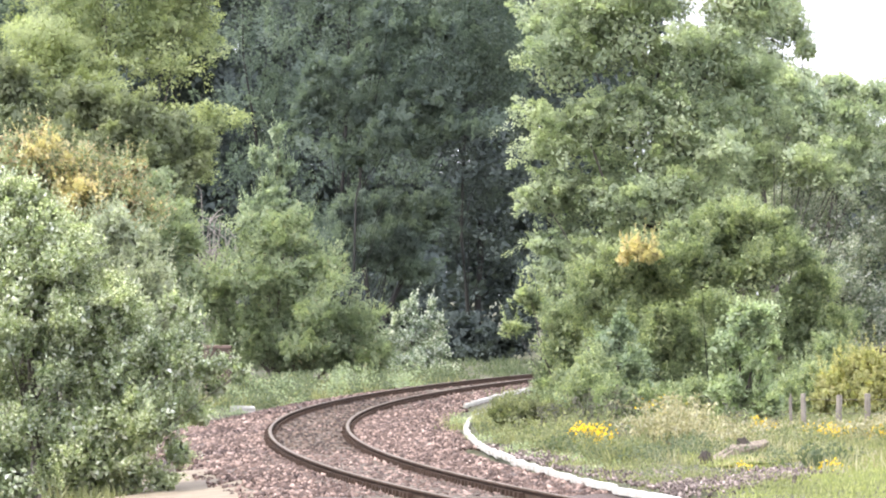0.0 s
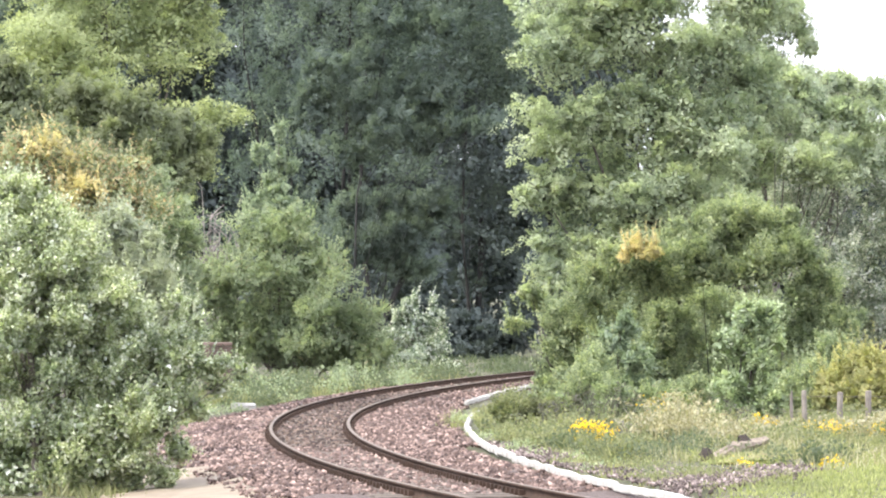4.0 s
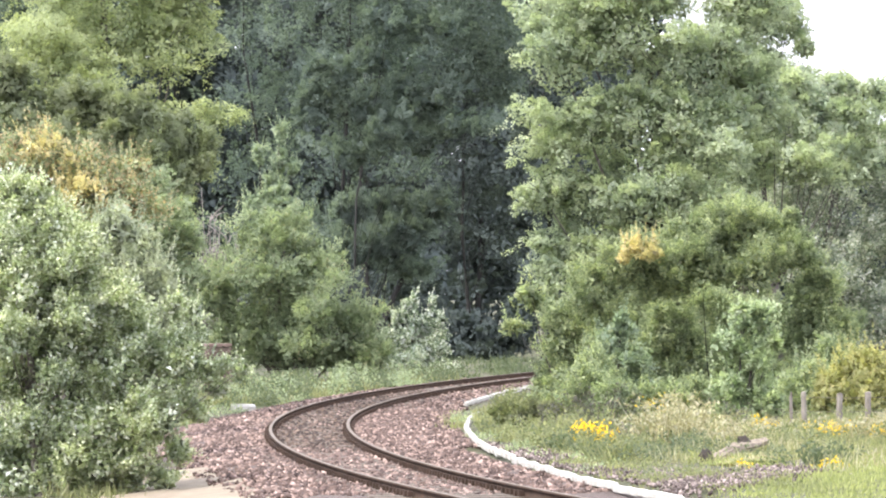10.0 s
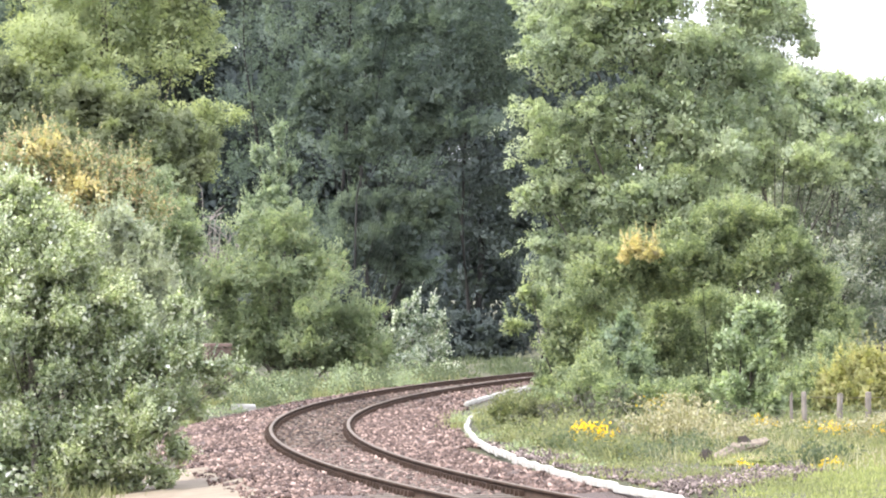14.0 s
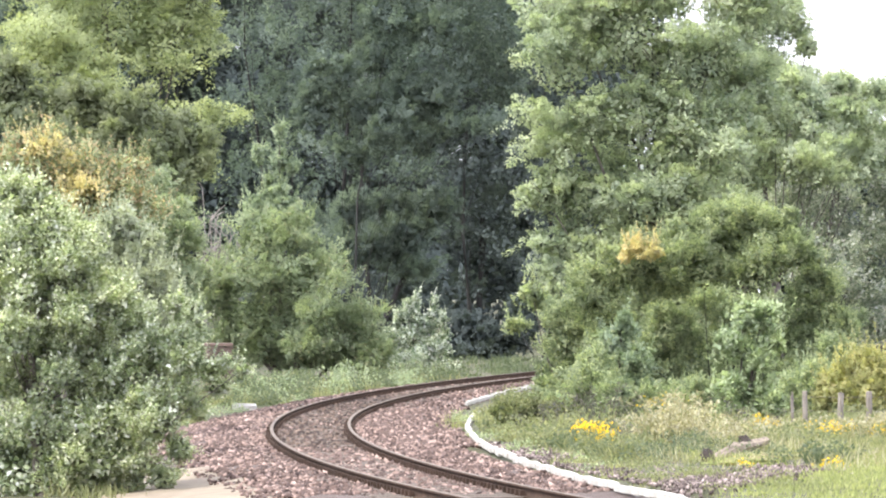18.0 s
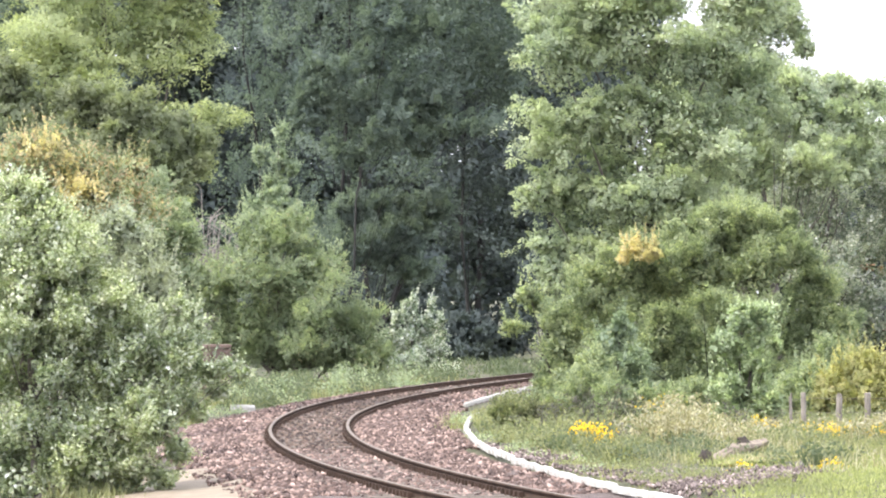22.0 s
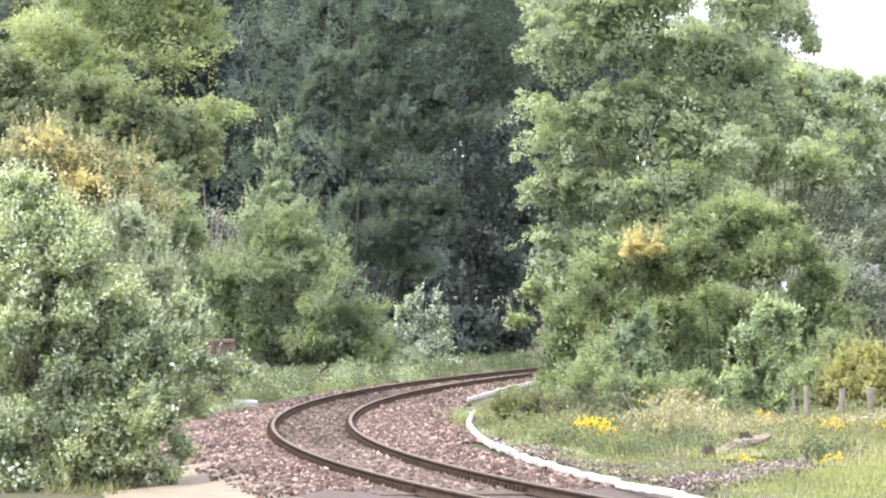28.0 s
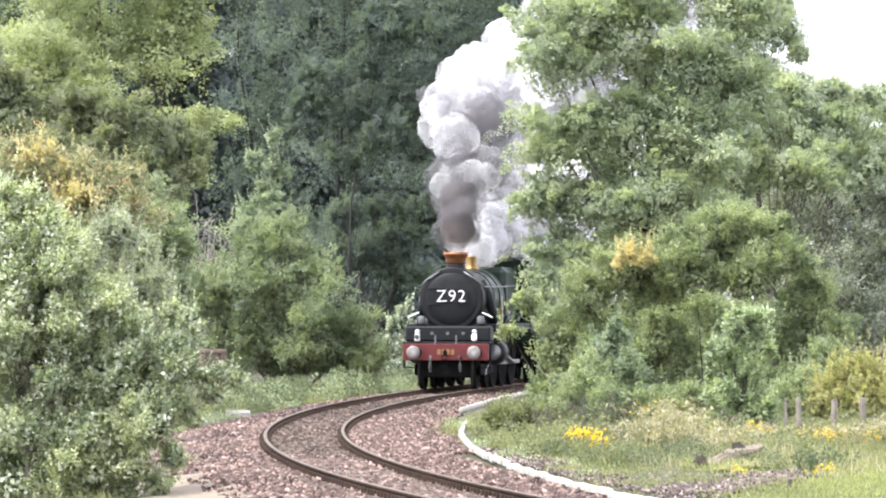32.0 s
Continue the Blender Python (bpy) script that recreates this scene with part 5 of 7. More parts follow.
def herbs(name, label, seed, n, region, top, leaf, mat):
    """Broad-leaved weeds: leaves at all heights, in patches of different growth."""
    rng = np.random.default_rng(seed)
    y0, y1, o0, o1 = region
    k = max(1, n // 40)
    cy, cx, ch = rng.uniform(y0, y1, 3 * k), rng.uniform(o0, o1, 3 * k), top * (0.25 + 0.75 * rng.random(k) ** 1.5)
    keep = np.argsort([-noise.noise((a * 0.9, b * 0.4, seed)) + 0.35 * e for a, b, e in zip(cx, cy, rng.random(3 * k))])[:k]
    cy, cx = cy[keep], cx[keep]
    pick = rng.integers(0, k, n)
    f = rng.random(n) ** 0.8
    y = cy[pick] + rng.normal(size=n) * 0.25
    t = (np.clip(y, 66, 205) - 110) / 50
    x = -2.679 - 0.153 * t + 4.629 * t ** 2 - 0.597 * t ** 3 - 0.014 * t ** 4 + np.clip(cx[pick] + rng.normal(size=n) * 0.13, o0, o1)
    z = np.array([ground_z(a, b) for a, b in zip(x, y)]) + f * ch[pick]
    way = rng.normal(size=(n, 3)) + np.array([0, 0, 0.5])
    face = rng.normal(size=(n, 3)) * 0.5 + np.array([0, -0.3, 0.9])
    L = leaf * (0.6 + 0.8 * rng.random(n))
    ob = link_part(name, blades(name, np.stack((x, y, z), 1), way, face, L, L * 0.5, corners=3), mat, None)
    return tagged(ob, label, "weeds", kind="stuff")


herbs("weeds", "broad-leaved weeds at the foot of the hedge", 61, 26000, (138, 186, -7.5, -3.0), 0.7, 0.1, L_HERB)
herbs("weeds", "pale green weeds at the foot of the hedge", 62, 4000, (140, 170, -5.5, -2.9), 0.95, 0.1, L_MID)
herbs("weeds", "olive-green weeds on the bank beside the trough", 63, 24000, (88, 128, 3.4, 12.5), 0.5, 0.085, L_WEED)
herbs("weeds", "dull weeds and dead stalks on the bank", 64, 9000, (88, 104, 3.2, 11.5), 0.4, 0.08, L_WEED)
herbs("weeds", "cream seed heads among the weeds", 65, 3500, (91, 104, 5.6, 12.0), 0.45, 0.045, STRAW)
herbs("weeds", "moss and small weeds round the log", 66, 3500, (79, 90, 4.8, 8.2), 0.16, 0.05, LAWN)
herbs("weeds", "tall green weeds in the rubble beside the log", 71, 6000, (80, 93, 3.6, 6.0), 0.42, 0.06, L_HERB)
herbs("weeds", "straggling weeds in the gravel", 72, 2500, (71, 82, 3.0, 5.2), 0.16, 0.045, L_WEED)
herbs("weeds", "small weeds at the edge of the ballast", 67, 5000, (84, 135, -4.8, -3.1), 0.3, 0.07, L_MID)
herbs("weeds", "small weeds spilling over the concrete trough", 68, 2600, (80, 117, 2.85, 3.9), 0.16, 0.05, L_BUSH)


def tuft(name, label, at, n, height, spread, width, mat, seed, head=None, heads=0, sway=1.5, grain=1.0):
    """A tall plant of many stems that sways; head: a material for flower heads near the tips."""
    rng = np.random.default_rng(seed)
    t = thing(name, pose(*at), label, "plant", "verge plants")
    base = rng.normal(size=(n, 3)) * spread * 0.25
    base[:, 2] = -0.03
    way = base * (1.3 / max(spread, 0.05)) + rng.normal(size=(n, 3)) * 0.14
    way[:, 2] = 1.0
    L = height * (0.5 + 0.5 * rng.random(n))
    st = link_part("stalk", blades("stalk", base, way, rng.normal(size=(n, 3)), L, np.full(n, width)), mat, t)
    tagged(st, kind="stuff")
    if head:
        tips = base + unit(way) * L[:, None]
        pick = rng.integers(0, n, heads)
        hb = tips[pick] + rng.normal(size=(heads, 3)) * np.array([0.05, 0.05, 0.04])
        hd = link_part("bloom", blades("bloom", hb, rng.normal(size=(heads, 3)), rng.normal(size=(heads, 3)) + np.array([0, -0.5, 1]), grain * (0.03 + 0.03 * rng.random(heads)), 0.03 + 0.02 * rng.random(heads)), head, t)
        tagged(hd, kind="stuff")
    if sway:
        SWAYING.append((t, sway, 1.4 + rng.random(), 6.28 * rng.random()))
    return t


for i, (x, y, h, k) in enumerate([(2.40, 90.0, 0.50, 170), (2.53, 90.2, 0.54, 190), (2.67, 90.0, 0.46, 170), (2.52, 89.6, 0.36, 110), (1.95, 93.0, 0.28, 60), (2.4, 92.4, 0.24, 40), (4.05, 101.0, 0.75, 70),
                                  (5.75, 97.5, 0.36, 120), (5.95, 97.0, 0.3, 80), (6.5, 93.5, 0.34, 90), (6.75, 93.0, 0.3, 90), (7.0, 93.5, 0.32, 90), (7.5, 92.0, 0.3, 70), (5.75, 79.5, 0.16, 50), (4.4, 79.2, 0.14, 30), (7.9, 92.5, 0.36, 80)]):
    tuft("ragwort", "yellow-flowered ragwort in the rough grass", (x, y, ground_z(x, y)), 40, h, 0.22, 0.02, GRASS, 70 + i, PETAL, k)
for i, (x, y, h) in enumerate([(3.8, 90.5, 1.05), (4.0, 91.0, 0.95), (3.62, 90.2, 0.85), (3.4, 90.0, 0.65), (4.2, 91.0, 0.7), (3.9, 90.0, 0.75), (4.35, 98.4, 0.8), (4.75, 94.0, 0.32), (5.0, 93.0, 0.28), (5.15, 95.0, 0.32), (4.6, 92.0, 0.35),
                               (5.9, 95.5, 0.35), (6.3, 94.5, 0.32), (6.9, 93.5, 0.35), (7.3, 92.5, 0.45), (7.8, 92.0, 0.5), (7.9, 96.0, 0.42), (8.3, 95.0, 0.42), (5.4, 97.0, 0.32), (6.1, 93.0, 0.24), (6.5, 96.5, 0.35), (7.0, 95.5, 0.35), (7.5, 94.0, 0.32), (8.1, 93.0, 0.28), (5.2, 91.0, 0.35), (4.9, 96.5, 0.35), (4.3, 90.0, 0.4), (3.9, 91.0, 0.5)]):
    tuft("dry_plume", "bleached grass plume with pale seed heads", (x, y, ground_z(x, y)), 60, h, 0.6, 0.026, STRAW, 90 + i, STRAW, 200, grain=2.0)
for i, (x, y, h) in enumerate([(3.3, 93.5, 0.42), (3.15, 92.5, 0.36), (3.5, 93.0, 0.4), (3.0, 102.0, 0.95), (3.2, 102.4, 0.8), (2.75, 102.0, 0.7), (2.0, 101.0, 0.6), (5.3, 98.5, 0.7)]):
    tuft("dock_plant", "grey-brown seeding dock among the grass", (x, y, ground_z(x, y)), 130 if h < 0.5 else 24, h, 0.9, 0.025, STALK, 110 + i, STALK, 220, 0.8)

# clumps of rough weeds between the trough and the log
rngs = random.Random(21)
for i in range(34):
    y = rngs.uniform(79, 97)
    x = line_x(y) + rngs.uniform(3.7, 7.2)
    if 3.6 < x < 5.6 and y < 88:          # clear of the log
        continue
    mat, what = ((L_HERB, "dark green nettle-like weed clump on the bank"), (L_WEED, "olive weed clump in the rubble"), (STRAW, "bleached grass clump on the bank"), (GRASS, "fresh green grass clump on the bank"))[i % 4]
    tuft("weed_clump", what, (x, y, ground_z(x, y)), 70, rngs.uniform(0.2, 0.46), rngs.uniform(0.4, 0.8), 0.034, mat, 300 + i, mat, 90, 1.0, grain=2.2)

# fence
fence = thing("wire_fence", pose(0, 0, 0), "old wooden post and wire fence beside the goldenrod", "fence")
rngs = random.Random(9)
tops = []
for x, y, h, r in ((6.3, 97.5, 0.74, 0.018), (6.52, 97.0, 0.8, 0.05), (6.4, 98.5, 0.76, 0.018), (7.07, 96.0, 0.78, 0.058), (7.47, 94.5, 0.8, 0.06), (8.4, 92.5, 0.78, 0.055)):
    z = ground_z(x, y)
    bm = bmesh.new()
    tx, ty = rngs.uniform(-0.02, 0.02), rngs.uniform(-0.02, 0.02)
    pipe(bm, [(x, y, z - 0.2), (x + tx * 0.5, y, z + h * 0.5), (x + tx, y + ty, z + h - 0.02), (x + tx, y + ty, z + h)], [r, r * 0.97, r * 0.94, r * 0.7], 8)
    part("post", bm, POSTWOOD, fence)
    tops.append((x, y, z + h))
tops.sort(key=lambda p: -p[1])
for drop in (0.1, 0.35, 0.6):
    bm = bmesh.new()
    pipe(bm, [(x, y, z - drop) for x, y, z in tops], [0.004] * len(tops), 4)
    part("wire", bm, WIRE, fence)

# fallen log with broken dark stubs, half sunk in moss and grass
log = thing("fallen_log", pose(4.02, 82.0, ground_z(4.02, 82) + 0.03), "weathered half-sunk log with dark broken stubs", "log")
rng = random.Random(4)
bm = bmesh.new()
pipe(bm, [(0.02, 0.0, -0.02), (0.2, 0.8, 0.0), (0.4, 1.6, 0.05), (0.6, 2.3, 0.10), (0.82, 3.0, 0.14), (1.12, 3.9, 0.2)], [0.06, 0.085, 0.095, 0.095, 0.085, 0.06], 12)
for v in bm.verts:
    v.co += Vector((rng.gauss(0, 1), rng.gauss(0, 1), rng.gauss(0, 1))) * 0.02
part("trunk_piece", bm, LOGWOOD, log)
for x, y, z in ((0.0, -0.05, 0.0), (0.72, 2.9, 0.16)):
    bm = bmesh.new()
    pipe(bm, [(x + 0.02, y, z - 0.1), (x + 0.01, y - 0.02, z), (x - 0.02, y, z + 0.09), (x - 0.03, y, z + 0.15)], [0.13, 0.115, 0.085, 0.06], 9)
    for v in bm.verts:
        v.co += Vector((rng.gauss(0, 1), rng.gauss(0, 1), rng.gauss(0, 1))) * 0.02
    part("broken_stub", bm, STUBWOOD, log, "dark broken stub of the log")

# dark stony strip and a mossy mound below the log
def mound(name, label, category, at, size, mat, seed, turn=0.0):
    rng = random.Random(seed)
    bm = bmesh.new()
    bmesh.ops.create_icosphere(bm, subdivisions=4, radius=1)
    shift = Vector((seed * 3.1, 0, 0))
    for v in bm.verts:
        k = 1 + 0.35 * noise.noise(v.co * 1.7 + shift) + 0.18 * noise.noise(v.co * 5 + shift)
        v.co = Vector((v.co.x * size[0] * k, v.co.y * size[1] * k, v.co.z * size[2] * k))
    ob = part(name, bm, mat, None, smooth=True)
    ob.matrix_basis = pose(*at, 0, 0, turn)
    return tagged(ob, label, category)


MOSS = plain("moss", [(0.35, (0.09, 0.1, 0.03)), (0.5, (0.16, 0.17, 0.05)), (0.62, (0.21, 0.19, 0.08)), (0.7, (0.16, 0.1, 0.05))], 0.95, scale=3.0, bumpy=0.8)
RUBBLE = plain("dark_rubble", [(0.3, (0.06, 0.055, 0.05)), (0.7, (0.14, 0.125, 0.115))], 0.9, scale=9.0, bumpy=1.0)
mound("moss_mound", "olive mossy mound in front of the log", "mound", (4.95, 82.6, ground_z(4.95, 82.6) - 0.02), (0.66, 2.0, 0.15), MOSS, 3, -14)
mound("rubble_mound", "low mound of dark rubble and dead stems", "mound", (3.3, 93.6, ground_z(3.3, 93.6) - 0.02), (0.5, 1.2, 0.36), RUBBLE, 5)
mound("rubble_mound", "low mound of dark rubble under the grass", "mound", (5.35, 81.4, ground_z(5.35, 81.4) - 0.02), (0.35, 0.8, 0.08), RUBBLE, 7)
st = np.random.default_rng(3)
n = 2600
run = st.random(n)
P = np.stack((3.15 + 2.0 * run + st.normal(size=n) * 0.2, 71.8 + 6.6 * run + st.normal(size=n) * 0.9, np.zeros(n), 0.014 + 0.026 * st.random(n) ** 2), 1)
P[:, 2] = [ground_z(a, b) + 0.02 + 0.05 * e for (a, b), e in zip(P[:, :2], st.random(n))]
gravel = rocks("gravel", P, st)
tagged(link_part("gravel_patch", gravel, GREYSTONE, None), "patch of pale and dark gravel in the grass", "gravel", kind="stuff")

# brick pier and a concrete block on the far side
pier = thing("brick_pier", pose(-6.32, 150, -0.45, 0, 0, 12), "old brown brick pier with a flat cap", "pier")
bm = bmesh.new()
box(bm, (0.58, 0.58, 1.52), (0, 0, 0.76))
part("core", bm, POSTWOOD, pier, "recessed mortar core")
bm = bmesh.new()
box(bm, (0.205, 0.1, 0.063), (0, 0, 0), bevel=0.006)
brick_mesh = bpy.data.meshes.new("brick")
bm.to_mesh(brick_mesh)
bm.free()
brick_mesh.materials.append(BRICK)
for c in range(20):
    for side in range(4):
        for k in range(3):
            sh = -0.21 + k * 0.215 + (0.05 if c % 2 else -0.05)
            ob = new("brick", brick_mesh)
            ob.parent = pier
            ob.matrix_basis = pose(0, 0, 0, 0, 0, 90 * side) @ pose(sh, -0.262, 0.04 + c * 0.075)
bm = bmesh.new()
box(bm, (0.72, 0.72, 0.1), (0, 0, 1.57), bevel=0.015)
part("cap", bm, BRICK, pier, "brick-coloured cap slab")
bm = bmesh.new()
box(bm, (0.6, 0.4, 0.16), (0, 0, 0.05), (2, 1, 8), bevel=0.02)
for v in bm.verts:
    v.co += Vector((rng.gauss(0, 1), rng.gauss(0, 1), rng.gauss(0, 1))) * 0.012
block = part("concrete_block", bm, CONCRETE, None)
block.matrix_basis = pose(-5.05, 135.5, -0.36)
tagged(block, "loose pale concrete block at the edge of the ballast", "block")

# grey dead branches
dead = thing("dead_bush", pose(-7.3, 176, -0.4), "bare grey dead branches above the hedge", "dead branches")
rng = random.Random(14)
for i in range(26):
    bm = bmesh.new()
    x0 = rng.uniform(-0.75, 0.6)
    top_z = rng.uniform(3.9, 5.4) if i else 6.4
    p = [Vector((x0 * 0.4, rng.uniform(-0.3, 0.3), 0))]
    for f in (0.35, 0.6, 0.8, 1.0):
        p.append(Vector((x0 * (0.5 + 0.5 * f) + rng.gauss(0, 0.09), p[0].y + rng.gauss(0, 0.1), top_z * f)))
    pipe(bm, p, [0.05, 0.035, 0.026, 0.018, 0.008], 5)
    for k in (2, 2, 3, 3, 3, 4):
        q = p[k] + Vector((rng.uniform(-0.5, 0.5), rng.uniform(-0.3, 0.3), rng.uniform(0.1, 0.5)))
        pipe(bm, [p[k], (p[k] + q) / 2 + Vector((0, 0, 0.05)), q], [0.022, 0.016, 0.009], 4)
    part("branch", bm, DEADWOOD, dead)


# the wood goes on behind the first trees, its shade put into the leaf colour
lobes = []
rng = random.Random(31)
for k in range(34):
    for z in (4, 9, 14, 19, 24) if k < 20 else ((4, 9, 14) if k < 23 else (4, 8)):
        lobes.append((-34 + 2.3 * k + rng.uniform(-1, 1), rng.uniform(-4, 4), z + rng.uniform(-1, 1), rng.uniform(3.0, 4.2), 3.5, rng.uniform(2.8, 3.8)))
far_wood = link_part("far_wood", foliage("far_wood", np.random.default_rng(32), lobes, 70000, 0.68, spray=2.0, inner=0.5), L_SHADE, None)
far_wood.matrix_basis = pose(0, 316, -0.4)
tagged(far_wood, "mass of trees deep in the wood, darkened for shade", "wood", kind="stuff")


# ---- the train ----
BLACK = plain("smokebox_black", [(0.3, (0.008, 0.009, 0.01)), (0.7, (0.016, 0.017, 0.019))], 0.5, scale=3.0, bumpy=0.1, spec=0.22)
GREEN = plain("engine_green", [(0.3, (0.014, 0.03, 0.02)), (0.7, (0.02, 0.042, 0.027))], 0.35, scale=2.0, bumpy=0, spec=0.25)
RED = plain("buffer_beam_red", [(0.3, (0.095, 0.014, 0.015)), (0.7, (0.135, 0.021, 0.02))], 0.45, scale=3.0, bumpy=0)
COPPER = plain("copper_cap", [(0.3, (0.26, 0.11, 0.055)), (0.7, (0.42, 0.2, 0.1))], 0.42, metal=0.9, scale=3.0, bumpy=0)
BRASS = plain("brass", [(0.3, (0.2, 0.13, 0.05)), (0.7, (0.3, 0.2, 0.08))], 0.4, metal=0.9, scale=3.0, bumpy=0)
STEEL = plain("oily_steel", [(0.3, (0.16, 0.16, 0.165)), (0.7, (0.3, 0.3, 0.31))], 0.45, metal=0.9, scale=3.0, bumpy=0)
BUFFER = plain("greasy_buffer", [(0.3, (0.17, 0.16, 0.15)), (0.7, (0.27, 0.255, 0.24))], 0.5, metal=0.2, scale=6.0, bumpy=0)
WHITE = plain("white_paint", [(0.3, (0.74, 0.74, 0.72)), (0.7, (0.82, 0.82, 0.8))], 0.5, scale=5.0, bumpy=0)
GREYPAINT = plain("grey_pipework", [(0.3, (0.09, 0.095, 0.1)), (0.7, (0.16, 0.165, 0.17))], 0.45, scale=4.0, bumpy=0)
FRAME_DARK = plain("frame_black", [(0.3, (0.006, 0.006, 0.006)), (0.7, (0.014, 0.013, 0.012))], 0.85, scale=4.0, bumpy=0.1, spec=0.08)
CHOC = plain("chocolate_paint", [(0.3, (0.07, 0.035, 0.022)), (0.7, (0.1, 0.05, 0.03))], 0.3, scale=2.0, bumpy=0)
CREAM = plain("cream_paint", [(0.3, (0.55, 0.47, 0.3)), (0.7, (0.62, 0.54, 0.36))], 0.3, scale=2.0, bumpy=0)
ROOF = plain("grey_roof", [(0.3, (0.14, 0.14, 0.14)), (0.7, (0.22, 0.22, 0.22))], 0.7, scale=2.0, bumpy=0)
COAL = plain("coal", [(0.3, (0.012, 0.012, 0.012)), (0.7, (0.03, 0.03, 0.03))], 0.4, scale=8.0, bumpy=0.8)
GOLD = plain("gilt_numerals", [(0.3, (0.24, 0.13, 0.05)), (0.7, (0.3, 0.17, 0.07))], 0.4, scale=5.0, bumpy=0)
GLASS, _gn, _gp = material("dark_glass")
_gp.inputs["Base Color"].default_value, _gp.inputs["Roughness"].default_value = (0.02, 0.025, 0.03, 1), 0.05
LAMP, _ln, _lp = material("lit_lamp")
_lp.inputs["Base Color"].default_value = (0.9, 0.88, 0.8, 1)
_lp.inputs["Emission Color"].default_value, _lp.inputs["Emission Strength"].default_value = (1, 0.93, 0.78, 1), 1.5

BACK = pose(0, 0, 0, 90)          # a lathe's z turned to point to the rear (-y)
WHEELS = []                       # (wheel, place on its vehicle, radius)


def one(fn, *a, **k):
    bm = bmesh.new()
    fn(bm, *a, **k)
    return bm


def wheel_mesh(r, spokes):
    bm = bmesh.new()
    m = pose(0, 0, 0, 0, 90)
    rings = [(r * 0.86, -0.06), (r, -0.06), (r, 0.05), (r + 0.028, 0.055), (r + 0.028, 0.08), (r * 0.86, 0.08)]
    seg = 28
    prof = [[bm.verts.new(m @ Vector((q * math.cos(2 * math.pi * k / seg), q * math.sin(2 * math.pi * k / seg), z))) for k in range(seg)] for q, z in rings]
    for a, b in zip(prof, prof[1:] + prof[:1]):
        for k in range(seg):
            bm.faces.new((a[k], a[(k + 1) % seg], b[(k + 1) % seg], b[k]))
    rod(bm, (-0.1, 0, 0), (0.1, 0, 0), r * 0.2, seg=14)
    if not spokes:          # a plain disc wheel
        bm.free()
        bm = bmesh.new()
        lathe(bm, [(0.0, -0.05), (r * 0.2, -0.05), (r * 0.25, -0.02), (r * 0.8, -0.01), (r * 0.86, -0.06), (r, -0.06), (r, 0.05), (r + 0.028, 0.055), (r + 0.028, 0.08), (r * 0.86, 0.08), (r * 0.8, 0.03), (r * 0.2, 0.04), (0.0, 0.04)], m, 28)
    for k in range(spokes):
        t = 2 * math.pi * k / spokes
        rod(bm, (0, r * 0.15 * math.cos(t), r * 0.15 * math.sin(t)), (0, r * 0.9 * math.cos(t), r * 0.9 * math.sin(t)), 0.035, 0.025, 6)
    mesh = bpy.data.meshes.new("wheel")
    bm.to_mesh(mesh)
    bm.free()
    mesh.materials.append(FRAME_DARK)
    return mesh


def axle(vehicle, y, r, mesh):
    for side in (-1, 1):
        w = new("wheel", mesh)
        w.parent = vehicle
        w.matrix_basis = pose(side * 0.755, y, r, 0, 0, 0 if side < 0 else 180)
        WHEELS.append((w, w.matrix_basis.copy(), r, side))
        bm = bmesh.new()
        lathe(bm, [(r * 0.985, -0.058), (r * 0.985, 0.0), (r * 0.9, 0.001), (r * 0.9, -0.058)], pose(0, 0, 0, 0, 90) @ pose(0, 0, -0.004), 28)
        part("tyre", bm, FRAME_DARK, w, "dark tyre in the frame's black")
    part("axle", one(rod, (-0.72, y, r), (0.72, y, r), 0.08), FRAME_DARK, vehicle)


